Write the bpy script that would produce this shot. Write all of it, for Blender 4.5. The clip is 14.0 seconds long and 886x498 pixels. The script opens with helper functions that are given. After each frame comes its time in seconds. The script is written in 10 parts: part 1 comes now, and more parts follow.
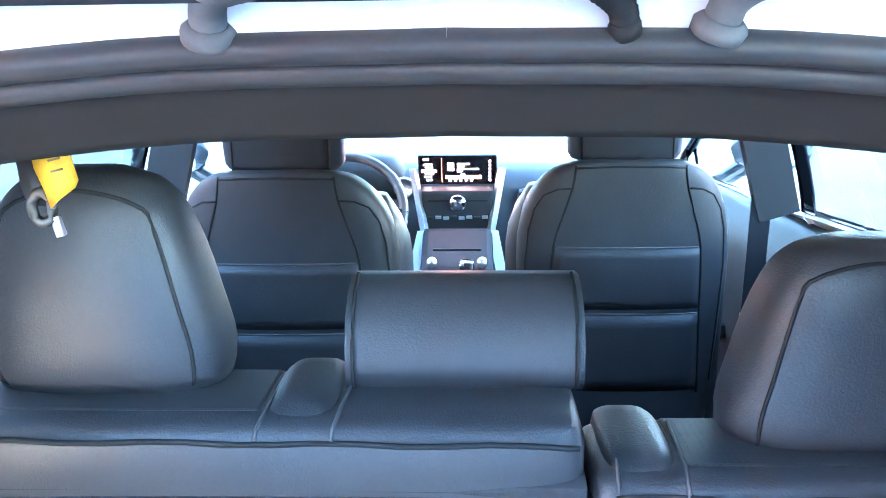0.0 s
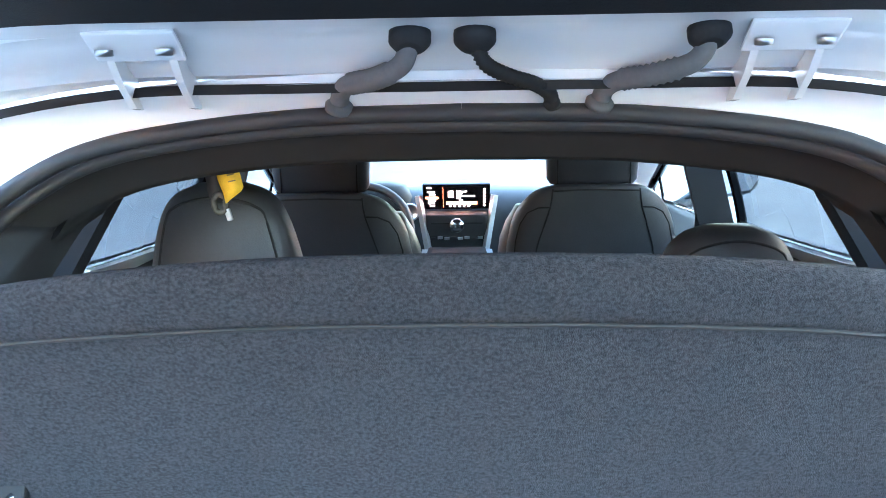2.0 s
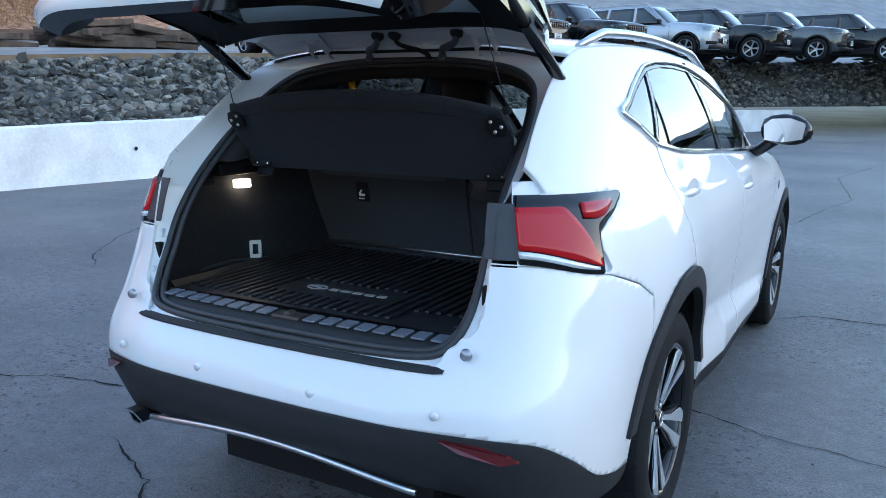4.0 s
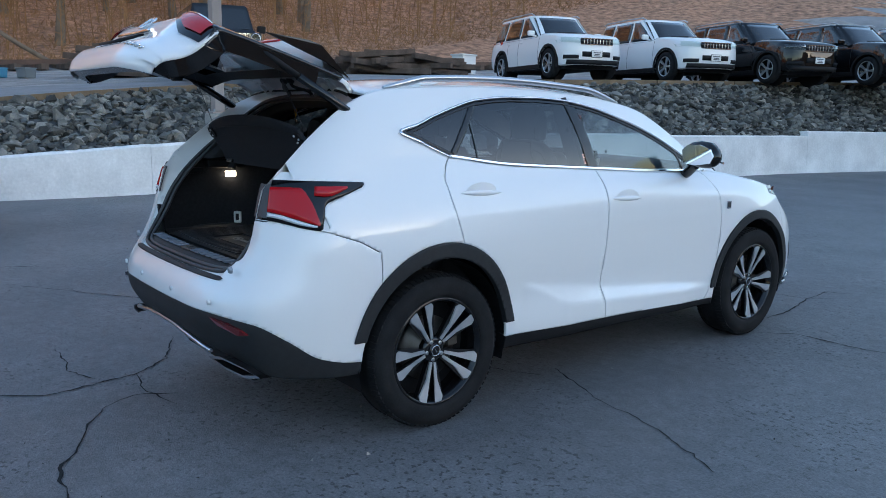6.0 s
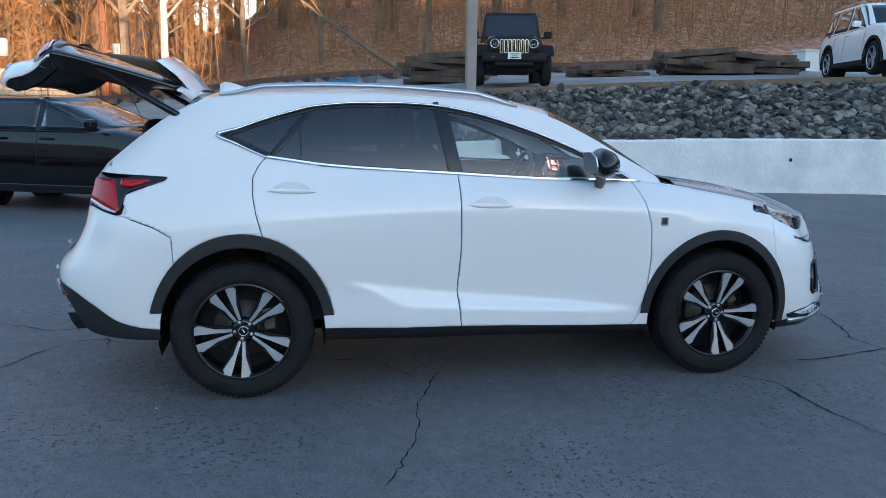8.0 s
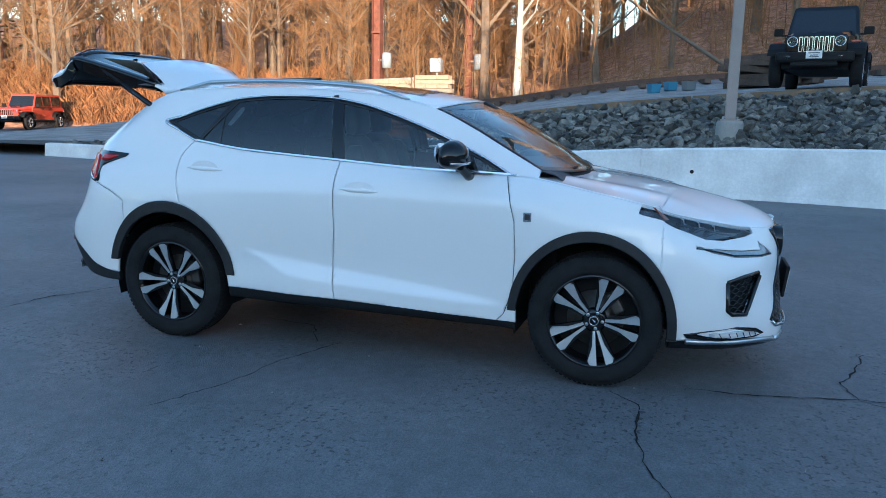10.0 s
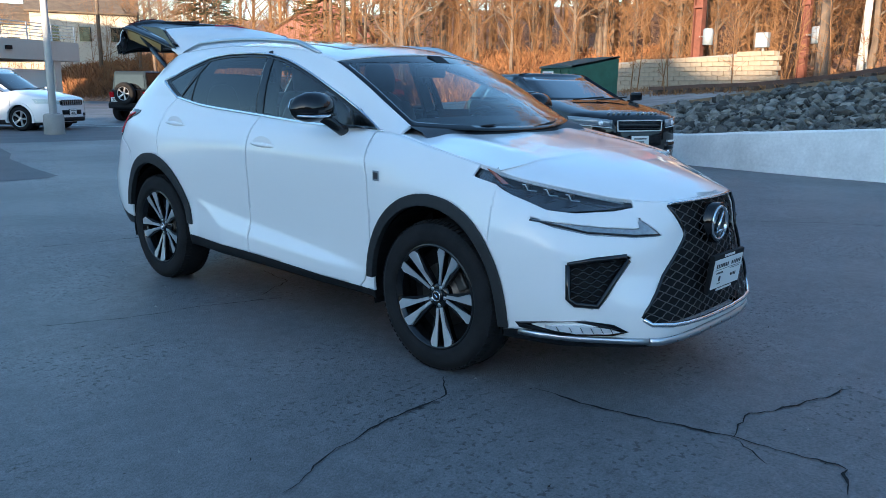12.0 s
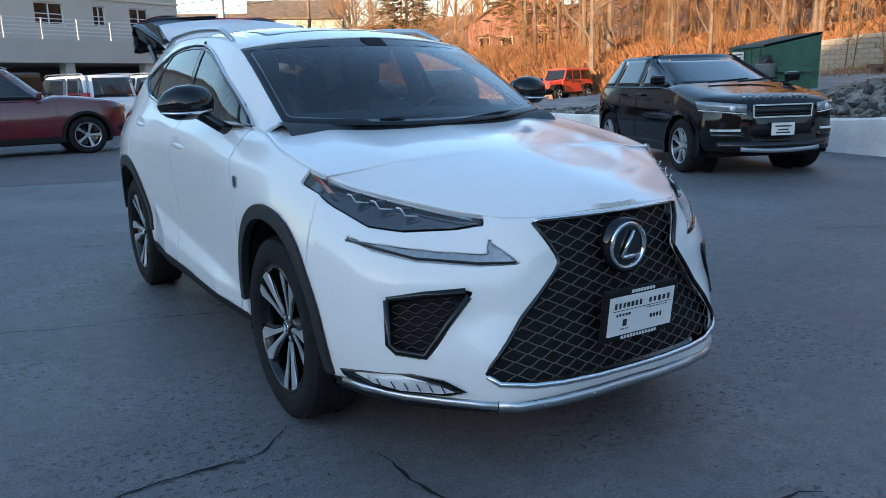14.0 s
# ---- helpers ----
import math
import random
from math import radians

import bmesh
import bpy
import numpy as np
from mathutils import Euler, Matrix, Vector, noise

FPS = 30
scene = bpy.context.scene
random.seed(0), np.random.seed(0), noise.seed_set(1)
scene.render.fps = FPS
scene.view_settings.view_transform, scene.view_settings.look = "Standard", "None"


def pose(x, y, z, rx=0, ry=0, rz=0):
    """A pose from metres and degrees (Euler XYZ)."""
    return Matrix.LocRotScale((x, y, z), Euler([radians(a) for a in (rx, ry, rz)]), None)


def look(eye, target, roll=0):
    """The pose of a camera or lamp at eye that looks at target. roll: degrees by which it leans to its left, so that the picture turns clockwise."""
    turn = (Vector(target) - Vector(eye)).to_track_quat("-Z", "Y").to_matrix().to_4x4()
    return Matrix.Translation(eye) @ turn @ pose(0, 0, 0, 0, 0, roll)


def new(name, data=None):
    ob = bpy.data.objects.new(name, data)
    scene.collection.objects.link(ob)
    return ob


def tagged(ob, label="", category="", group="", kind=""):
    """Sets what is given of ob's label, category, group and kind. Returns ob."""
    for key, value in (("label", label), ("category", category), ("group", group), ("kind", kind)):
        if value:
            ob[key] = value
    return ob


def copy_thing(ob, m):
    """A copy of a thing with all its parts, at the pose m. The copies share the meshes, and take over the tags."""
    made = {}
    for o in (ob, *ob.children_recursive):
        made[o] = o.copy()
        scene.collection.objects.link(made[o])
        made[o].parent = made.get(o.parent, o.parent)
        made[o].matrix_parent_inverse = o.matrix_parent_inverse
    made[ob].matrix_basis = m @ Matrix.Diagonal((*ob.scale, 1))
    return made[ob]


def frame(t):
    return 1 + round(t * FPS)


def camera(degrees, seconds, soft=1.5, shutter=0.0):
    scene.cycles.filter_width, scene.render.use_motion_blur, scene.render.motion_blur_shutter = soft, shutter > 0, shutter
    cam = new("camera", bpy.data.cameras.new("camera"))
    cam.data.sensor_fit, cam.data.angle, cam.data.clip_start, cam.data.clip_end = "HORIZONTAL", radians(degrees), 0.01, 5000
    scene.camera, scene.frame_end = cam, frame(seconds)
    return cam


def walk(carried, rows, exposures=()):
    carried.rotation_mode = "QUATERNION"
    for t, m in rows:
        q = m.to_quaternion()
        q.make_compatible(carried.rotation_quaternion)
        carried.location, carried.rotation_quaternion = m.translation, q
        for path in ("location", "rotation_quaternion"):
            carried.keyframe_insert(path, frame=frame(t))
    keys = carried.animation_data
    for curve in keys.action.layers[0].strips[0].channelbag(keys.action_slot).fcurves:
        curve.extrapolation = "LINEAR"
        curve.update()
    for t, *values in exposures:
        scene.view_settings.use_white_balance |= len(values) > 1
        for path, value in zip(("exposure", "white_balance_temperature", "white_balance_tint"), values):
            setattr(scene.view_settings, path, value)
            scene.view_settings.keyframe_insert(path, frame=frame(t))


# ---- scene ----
cam = camera(58.8, 14.0, 0.9)
PATH = [
    (0, (0.013, -0.666, 1.517), (-0.058, 1.277, 1.049), -0.7),
    (0.5, (0.012, -0.716, 1.521), (-0.048, 1.235, 1.084), -0.9),
    (1, (0.006, -0.766, 1.528), (-0.044, 1.191, 1.12), -0.8),
    (1.5, (-0.012, -0.871, 1.555), (-0.047, 1.091, 1.171), -0.7),
    (2, (0.003, -1.085, 1.542), (-0.055, 0.878, 1.161), -0.9),
    (2.2, (0.012, -1.216, 1.483), (-0.096, 0.751, 1.14), -0.5),
    (2.5, (0.101, -1.468, 1.434), (-0.129, 0.481, 1.047), -0.5),
    (2.7, (0.193, -1.649, 1.424), (-0.134, 0.285, 1.032), -0.4),
    (3, (0.381, -1.931, 1.414), (-0.121, -0.034, 1.027), -0.6),
    (3.5, (0.893, -2.222, 1.424), (0.114, -0.423, 1.026), -0.3),
    (3.7, (1.106, -2.321, 1.422), (0.258, -0.554, 1.024), -0.1),
    (4.2, (1.67, -2.575, 1.431), (0.611, -0.898, 1.035), 0.11),
    (4.75, (2.344, -2.735, 1.444), (1.114, -1.164, 1.066), 0.35),
    (5.3, (2.984, -2.671, 1.459), (1.617, -1.23, 1.101), 0.59),
    (5.8, (3.462, -2.333, 1.469), (1.972, -1.046, 1.121), 0.8),
    (6, (3.634, -2.171, 1.464), (2.092, -0.946, 1.117), 0.9),
    (6.5, (4.028, -1.636, 1.48), (2.355, -0.596, 1.136), 1.2),
    (7, (4.394, -1.058, 1.501), (2.612, -0.221, 1.149), 1.2),
    (7.5, (4.662, -0.398, 1.509), (2.79, 0.21, 1.158), 1.0),
    (8, (4.912, 0.282, 1.516), (2.978, 0.647, 1.161), 0.7),
    (8.2, (4.992, 0.588, 1.524), (3.04, 0.841, 1.166), 0.5),
    (8.8, (5.187, 1.442, 1.525), (3.199, 1.398, 1.166), 0.68),
    (9.35, (5.207, 2.219, 1.509), (3.239, 1.917, 1.154), 0.85),
    (9.95, (5.053, 3.028, 1.478), (3.153, 2.461, 1.125), 1.03),
    (10.5, (4.745, 3.703, 1.44), (2.944, 2.91, 1.082), 1.2),
    (11, (4.392, 4.279, 1.403), (2.693, 3.289, 1.035), 1.3),
    (11.5, (3.975, 4.771, 1.359), (2.405, 3.592, 0.978), 1.0),
    (12, (3.49, 5.158, 1.335), (2.059, 3.821, 0.934), 0.6),
    (12.5, (3.017, 5.437, 1.325), (1.727, 3.966, 0.91), -0.0),
    (13, (2.536, 5.52, 1.308), (1.367, 3.95, 0.899), -0.7),
    (13.5, (2.118, 5.54, 1.302), (1.041, 3.906, 0.89), -1.3),
    (14, (1.879, 5.52, 1.295), (0.856, 3.853, 0.878), -1.6),
]
EXPOSURES = [(0, 7.5, 5050, 10), (1.0, 7.45, 5500, 11), (1.5, 7.5, 6100, 12), (2.0, 6.1, 5900, 12), (2.5, 6.0, 5600, 15), (3.0, 4.85, 5700, 14), (3.5, 2.95, 5700, 16), (3.7, 2.75, 5700, 14), (5.8, 1.95, 5750, 14), (6.4, 1.95, 5600, 10), (8.2, 1.9, 5600, 11), (10.3, 1.75, 4900, 4), (12.3, 1.75, 4950, 4), (13.0, 1.75, 5500, 10), (14, 1.75, 5500, 10)]
walk(cam, [(t, look(eye, target, roll)) for t, eye, target, roll in PATH], EXPOSURES)

# ---- world, sun, exposure ----
SUN_AZ, SUN_EL = radians(66), radians(7.5)      # sun low in the east; an added unseen rise blocks it from the lot
world = bpy.data.worlds.new("world")
scene.world = world
world.use_nodes = True
wn = world.node_tree
sky = wn.nodes.new("ShaderNodeTexSky")
sky.sky_type = 'NISHITA'
sky.sun_disc = False
sky.sun_elevation = SUN_EL
sky.sun_rotation = SUN_AZ
sky.dust_density = 0.6
wn.links.new(sky.outputs[0], wn.nodes["Background"].inputs[0])
wn.nodes["Background"].inputs[1].default_value = 0.15
sun_data = bpy.data.lights.new("sun", 'SUN')
sun_data.energy = 4.5
sun_data.angle = radians(0.53)
sun_data.color = (1.0, 0.62, 0.32)
sun = new("sun", sun_data)
sun.matrix_world = look((0, 0, 0), (-math.sin(SUN_AZ) * math.cos(SUN_EL), -math.cos(SUN_AZ) * math.cos(SUN_EL), -math.sin(SUN_EL)))

# ---- materials ----
def material(name, color, rough=0.5, metal=0.0, var=0.0, scale=8.0, bump=0.0, bump_scale=60.0, fine=0.0,
             coat=0.0, spec=0.5, emit=None, strength=0.0, second=None, alpha_mix=None, rvar=0.0, island=0.0):
    """A node material: base colour with broad and fine variation, roughness variation and relief."""
    m = bpy.data.materials.new(name)
    m.use_nodes = True
    nt = m.node_tree
    b = nt.nodes["Principled BSDF"]
    b.inputs["Base Color"].default_value = (*color, 1)
    b.inputs["Roughness"].default_value = rough
    b.inputs["Metallic"].default_value = metal
    b.inputs["Specular IOR Level"].default_value = spec
    if coat:
        b.inputs["Coat Weight"].default_value = coat
        b.inputs["Coat Roughness"].default_value = 0.03
    if emit:
        b.inputs["Emission Color"].default_value = (*emit, 1)
        b.inputs["Emission Strength"].default_value = strength
    tc = nt.nodes.new("ShaderNodeTexCoord")
    src = tc.outputs["Object"]
    if var or second:
        n1 = nt.nodes.new("ShaderNodeTexNoise")
        n1.inputs["Scale"].default_value = scale
        n1.inputs["Detail"].default_value = 5
        nt.links.new(src, n1.inputs["Vector"])
        n2 = nt.nodes.new("ShaderNodeTexNoise")
        n2.inputs["Scale"].default_value = scale * 14
        n2.inputs["Detail"].default_value = 3
        nt.links.new(src, n2.inputs["Vector"])
        add = nt.nodes.new("ShaderNodeMath")
        add.operation = 'MULTIPLY_ADD'
        nt.links.new(n2.outputs[0], add.inputs[0])
        add.inputs[1].default_value = 0.45
        nt.links.new(n1.outputs[0], add.inputs[2])
        ramp = nt.nodes.new("ShaderNodeValToRGB")
        lo = [max(0, c * (1 - var)) for c in color]
        hi = [min(1, c * (1 + var)) for c in (second or color)]
        ramp.color_ramp.elements[0].position = 0.45
        ramp.color_ramp.elements[1].position = 1.0
        ramp.color_ramp.elements[0].color = (*lo, 1)
        ramp.color_ramp.elements[1].color = (*hi, 1)
        nt.links.new(add.outputs[0], ramp.inputs[0])
        out = ramp.outputs[0]
        if island:
            geo = nt.nodes.new("ShaderNodeNewGeometry")
            mul = nt.nodes.new("ShaderNodeMapRange")
            mul.inputs["To Min"].default_value = 1 - island
            mul.inputs["To Max"].default_value = 1 + island
            nt.links.new(geo.outputs["Random Per Island"], mul.inputs["Value"])
            hsv = nt.nodes.new("ShaderNodeHueSaturation")
            nt.links.new(mul.outputs[0], hsv.inputs["Value"])
            nt.links.new(out, hsv.inputs["Color"])
            out = hsv.outputs[0]
        nt.links.new(out, b.inputs["Base Color"])
    if rvar:
        nr = nt.nodes.new("ShaderNodeTexNoise")
        nr.inputs["Scale"].default_value = scale * 0.7
        nr.inputs["Detail"].default_value = 6
        nt.links.new(src, nr.inputs["Vector"])
        mr = nt.nodes.new("ShaderNodeMapRange")
        mr.inputs["From Min"].default_value, mr.inputs["From Max"].default_value = 0.3, 0.7
        mr.inputs["To Min"].default_value, mr.inputs["To Max"].default_value = max(0.02, rough - rvar), min(1, rough + rvar)
        nt.links.new(nr.outputs[0], mr.inputs["Value"])
        nt.links.new(mr.outputs[0], b.inputs["Roughness"])
    if bump:
        nb = nt.nodes.new("ShaderNodeTexNoise")
        nb.inputs["Scale"].default_value = bump_scale
        nb.inputs["Detail"].default_value = 4
        nt.links.new(src, nb.inputs["Vector"])
        bp = nt.nodes.new("ShaderNodeBump")
        bp.inputs["Strength"].default_value = bump
        bp.inputs["Distance"].default_value = fine or 0.004
        nt.links.new(nb.outputs[0], bp.inputs["Height"])
        nt.links.new(bp.outputs[0], b.inputs["Normal"])
    return m


def glass(name, tint, rough=0.0, mirror=0.10):
    """Thin pane: tinted see-through with a real reflection on top."""
    m = bpy.data.materials.new(name)
    m.use_nodes = True
    nt = m.node_tree
    nt.nodes.remove(nt.nodes["Principled BSDF"])
    tr = nt.nodes.new("ShaderNodeBsdfTransparent")
    tr.inputs[0].default_value = (*tint, 1)
    gl = nt.nodes.new("ShaderNodeBsdfGlossy")
    gl.inputs["Roughness"].default_value = rough
    gl.inputs["Color"].default_value = (1, 1, 1, 1)
    fr = nt.nodes.new("ShaderNodeLayerWeight")      # facing is alike from both sides of a thin pane
    fr.inputs["Blend"].default_value = 0.5
    pw = nt.nodes.new("ShaderNodeMath")
    pw.operation = 'POWER'
    pw.inputs[1].default_value = 4.5
    nt.links.new(fr.outputs["Facing"], pw.inputs[0])
    mx = nt.nodes.new("ShaderNodeMath")
    mx.operation = 'MULTIPLY_ADD'
    mx.inputs[1].default_value = 0.9
    mx.inputs[2].default_value = 0.05 + mirror * 0.2
    mx.use_clamp = True
    nt.links.new(pw.outputs[0], mx.inputs[0])
    sh = nt.nodes.new("ShaderNodeMixShader")
    nt.links.new(mx.outputs[0], sh.inputs[0])
    nt.links.new(tr.outputs[0], sh.inputs[1])
    nt.links.new(gl.outputs[0], sh.inputs[2])
    nt.links.new(sh.outputs[0], nt.nodes["Material Output"].inputs[0])
    return m


M = {}
M["paint_white"] = material("paint_white", (0.80, 0.80, 0.80), 0.45, coat=1.0, spec=0.3, var=0.015, scale=900)
M["paint_black"] = material("paint_black", (0.005, 0.005, 0.006), 0.07)
M["paint_red"] = material("paint_red", (0.11, 0.006, 0.010), 0.2, coat=1.0)
M["paint_orange"] = material("paint_orange", (0.55, 0.06, 0.03), 0.25, coat=1.0)
# grey lowered to stand in for the shade missing on the off-roader
M["paint_grey"] = material("paint_grey", (0.032, 0.034, 0.038), 0.25, coat=1.0)
M["paint_silver"] = material("paint_silver", (0.35, 0.37, 0.40), 0.3, metal=0.6, coat=1.0)
M["gloss_black"] = material("gloss_black", (0.006, 0.006, 0.007), 0.08)
M["plastic"] = material("plastic", (0.026, 0.027, 0.029), 0.6, spec=0.25, var=0.15, scale=30, bump=0.25, bump_scale=900, fine=0.001)
M["plastic_dark"] = material("plastic_dark", (0.010, 0.010, 0.011), 0.6, spec=0.2, bump=0.2, bump_scale=700, fine=0.001)
M["rubber"] = material("rubber", (0.022, 0.022, 0.023), 0.7, spec=0.25, var=0.3, scale=14, bump=0.15, bump_scale=300, fine=0.001)
M["tyre"] = material("tyre", (0.017, 0.017, 0.018), 0.78, spec=0.12, var=0.35, scale=9, bump=0.2, bump_scale=250, fine=0.001)
M["grommet"] = material("grommet", (0.12, 0.125, 0.13), 0.75, var=0.15, scale=20)
M["chrome"] = material("chrome", (0.75, 0.76, 0.78), 0.12, metal=1.0)
M["satin"] = material("satin", (0.55, 0.56, 0.58), 0.3, metal=1.0)
M["alloy"] = material("alloy", (0.52, 0.53, 0.55), 0.34, metal=0.6, var=0.04, scale=30)
M["alloy_silver"] = material("alloy_silver", (0.50, 0.51, 0.53), 0.35, metal=0.8)
M["steel_dark"] = material("steel_dark", (0.12, 0.11, 0.10), 0.5, metal=0.8, var=0.3, scale=20)
M["leather"] = material("leather", (0.048, 0.048, 0.053), 0.44, spec=0.5, var=0.12, scale=12, bump=0.35, bump_scale=420, fine=0.0015)
M["leather_perf"] = material("leather_perf", (0.055, 0.055, 0.060), 0.5, spec=0.35, var=0.12, scale=12)
nt = M["leather_perf"].node_tree        # rows of small punched holes
tc, vo, mp, bp = nt.nodes["Texture Coordinate"], nt.nodes.new("ShaderNodeTexVoronoi"), nt.nodes.new("ShaderNodeMapRange"), nt.nodes.new("ShaderNodeBump")
vo.inputs["Scale"].default_value, vo.inputs["Randomness"].default_value = 130, 0.0
mp.inputs["From Min"].default_value, mp.inputs["From Max"].default_value = 0.22, 0.34
bp.inputs["Strength"].default_value, bp.inputs["Distance"].default_value = 1.0, 0.003
nt.links.new(tc.outputs["Object"], vo.inputs["Vector"])
nt.links.new(vo.outputs["Distance"], mp.inputs["Value"])
nt.links.new(mp.outputs[0], bp.inputs["Height"])
nt.links.new(bp.outputs[0], nt.nodes["Principled BSDF"].inputs["Normal"])
M["seal_rubber"] = material("seal_rubber", (0.040, 0.041, 0.045), 0.5, spec=0.45, var=0.15, scale=20, bump=0.1, bump_scale=400, fine=0.001)
# pale seam tone, also used for the highlight on horizontal seams
M["stitch_highlight"] = material("stitch_highlight", (0.10, 0.10, 0.105), 0.7)
M["carpet"] = material("carpet", (0.024, 0.0255, 0.030), 0.95, var=0.5, scale=330, bump=0.8, bump_scale=800, fine=0.004, spec=0.15, second=(0.036, 0.038, 0.044), rvar=0.04)
M["header_plastic"] = material("header_plastic", (0.022, 0.022, 0.024), 0.75, spec=0.3, var=0.1, scale=30)
M["infill_plastic"] = material("infill_plastic", (0.045, 0.048, 0.055), 0.5, var=0.1, scale=30)
M["lining_felt"] = material("lining_felt", (0.020, 0.021, 0.024), 0.92, var=0.25, scale=60, bump=0.5, bump_scale=800, fine=0.002, spec=0.2)
M["lens_maroon"] = material("lens_maroon", (0.10, 0.006, 0.008), 0.2, coat=0.5)
M["trim_felt"] = material("trim_felt", (0.044, 0.047, 0.053), 0.9, var=0.14, scale=90, bump=0.5, bump_scale=800, fine=0.002, spec=0.2)
M["mat_rubber"] = material("mat_rubber", (0.018, 0.018, 0.02), 0.5, var=0.3, scale=12, bump=0.3, bump_scale=350, fine=0.001, rvar=0.12)
M["headliner"] = material("headliner", (0.045, 0.045, 0.048), 0.95)
M["dash_skin"] = material("dash_skin", (0.030, 0.034, 0.042), 0.55, spec=0.45, var=0.12, scale=20, bump=0.2, bump_scale=700, fine=0.001)
M["trim_silver"] = material("trim_silver", (0.42, 0.44, 0.47), 0.38, metal=0.7)
M["lens_red"] = material("lens_red", (0.27, 0.003, 0.006), 0.22, coat=0.4, spec=0.3, emit=(1.0, 0.006, 0.012), strength=0.02)
M["lens_smoke"] = material("lens_smoke", (0.26, 0.28, 0.30), 0.15, metal=0.3, coat=1.0, var=0.25, scale=60)
M["grille_wire"] = material("grille_wire", (0.16, 0.145, 0.135), 0.38, metal=0.7)
M["sill_metal"] = material("sill_metal", (0.20, 0.22, 0.26), 0.5, metal=0.4, var=0.1, scale=60)
M["lens_lit"] = material("lens_lit", (0.4, 0.01, 0.01), 0.1, coat=1.0, emit=(1.0, 0.02, 0.02), strength=0.7)
M["lens_dark"] = material("lens_dark", (0.02, 0.02, 0.022), 0.05, coat=1.0)
M["lens_amber"] = material("lens_amber", (0.28, 0.05, 0.015), 0.1, coat=1.0)
M["lens_clear"] = material("lens_clear", (0.78, 0.79, 0.81), 0.12, metal=0.3, coat=1.0)
M["glass_dark"] = glass("glass_dark", (0.20, 0.215, 0.22))
M["glass_light"] = glass("glass_light", (0.78, 0.84, 0.82))
M["glass_screen"] = glass("glass_screen", (0.60, 0.66, 0.66))
M["glass_far"] = material("glass_far", (0.012, 0.014, 0.016), 0.04, coat=0.5)
M["mirror"] = material("mirror", (0.9, 0.9, 0.9), 0.02, metal=1.0)
M["white_card"] = material("white_card", (0.75, 0.75, 0.73), 0.5)
M["ink"] = material("ink", (0.02, 0.02, 0.025), 0.6)
M["yellow_tag"] = material("yellow_tag", (0.75, 0.45, 0.02), 0.6, var=0.2, scale=60)
M["lamp_on"] = material("lamp_on", (0.9, 0.8, 0.6), 0.4, emit=(1.0, 0.78, 0.5), strength=3.0)
M["screen"] = material("screen", (0.01, 0.008, 0.008), 0.12)
M["screen_glow"] = material("screen_glow", (0.6, 0.3, 0.2), 0.4, emit=(1.0, 0.55, 0.42), strength=1.6)
M["screen_warm"] = material("screen_warm", (0.12, 0.03, 0.02), 0.4, emit=(0.5, 0.10, 0.05), strength=0.5)
M["asphalt"] = material("asphalt", (0.133, 0.134, 0.139), 0.56, var=0.20, scale=0.5, bump=0.8, bump_scale=130, fine=0.006, rvar=0.1)
nt = M["asphalt"].node_tree          # fine speckle and broad scuffs on the asphalt
bs = nt.nodes["Principled BSDF"]
src_col = bs.inputs["Base Color"].links[0].from_socket
for sc, lo_v, hi_v, det in ((75.0, 0.72, 1.28, 4), (14.0, 0.88, 1.12, 3), (2.2, 0.90, 1.10, 8)):
    nz = nt.nodes.new("ShaderNodeTexNoise")
    nz.inputs["Scale"].default_value, nz.inputs["Detail"].default_value = sc, det
    nt.links.new(nt.nodes["Texture Coordinate"].outputs["Object"], nz.inputs["Vector"])
    mp = nt.nodes.new("ShaderNodeMapRange")
    mp.inputs["From Min"].default_value, mp.inputs["From Max"].default_value = 0.3, 0.7
    mp.inputs["To Min"].default_value, mp.inputs["To Max"].default_value = lo_v, hi_v
    nt.links.new(nz.outputs[0], mp.inputs["Value"])
    hs = nt.nodes.new("ShaderNodeHueSaturation")
    nt.links.new(mp.outputs[0], hs.inputs["Value"])
    nt.links.new(src_col, hs.inputs["Color"])
    src_col = hs.outputs[0]
def asphalt_noise(scale, detail, lo, hi, to_lo, to_hi):
    nz = nt.nodes.new("ShaderNodeTexNoise")
    nz.inputs["Scale"].default_value, nz.inputs["Detail"].default_value = scale, detail
    nt.links.new(nt.nodes["Texture Coordinate"].outputs["Object"], nz.inputs["Vector"])
    mp = nt.nodes.new("ShaderNodeMapRange")
    for key, v in (("From Min", lo), ("From Max", hi), ("To Min", to_lo), ("To Max", to_hi)):
        mp.inputs[key].default_value = v
    nt.links.new(nz.outputs[0], mp.inputs["Value"])
    return mp.outputs[0]


pit = nt.nodes.new("ShaderNodeMath")        # worn-out pits, in loose swarms
pit.operation = 'MULTIPLY'
nt.links.new(asphalt_noise(34.0, 3, .57, .63, 0, 1), pit.inputs[0])
nt.links.new(asphalt_noise(1.1, 4, .44, .60, .12, 1), pit.inputs[1])
pit_dark = nt.nodes.new("ShaderNodeMapRange")
pit_dark.inputs["To Min"].default_value, pit_dark.inputs["To Max"].default_value = 1.0, 0.30
nt.links.new(pit.outputs[0], pit_dark.inputs["Value"])
hs = nt.nodes.new("ShaderNodeHueSaturation")
nt.links.new(pit_dark.outputs[0], hs.inputs["Value"])
nt.links.new(src_col, hs.inputs["Color"])
nt.links.new(hs.outputs[0], bs.inputs["Base Color"])
M["crack"] = material("crack", (0.026, 0.026, 0.027), 0.95, spec=0.1, var=0.3, scale=20)
M["leaf_bit"] = material("leaf_bit", (0.030, 0.026, 0.022), 0.95, var=0.4, scale=3, island=0.5)
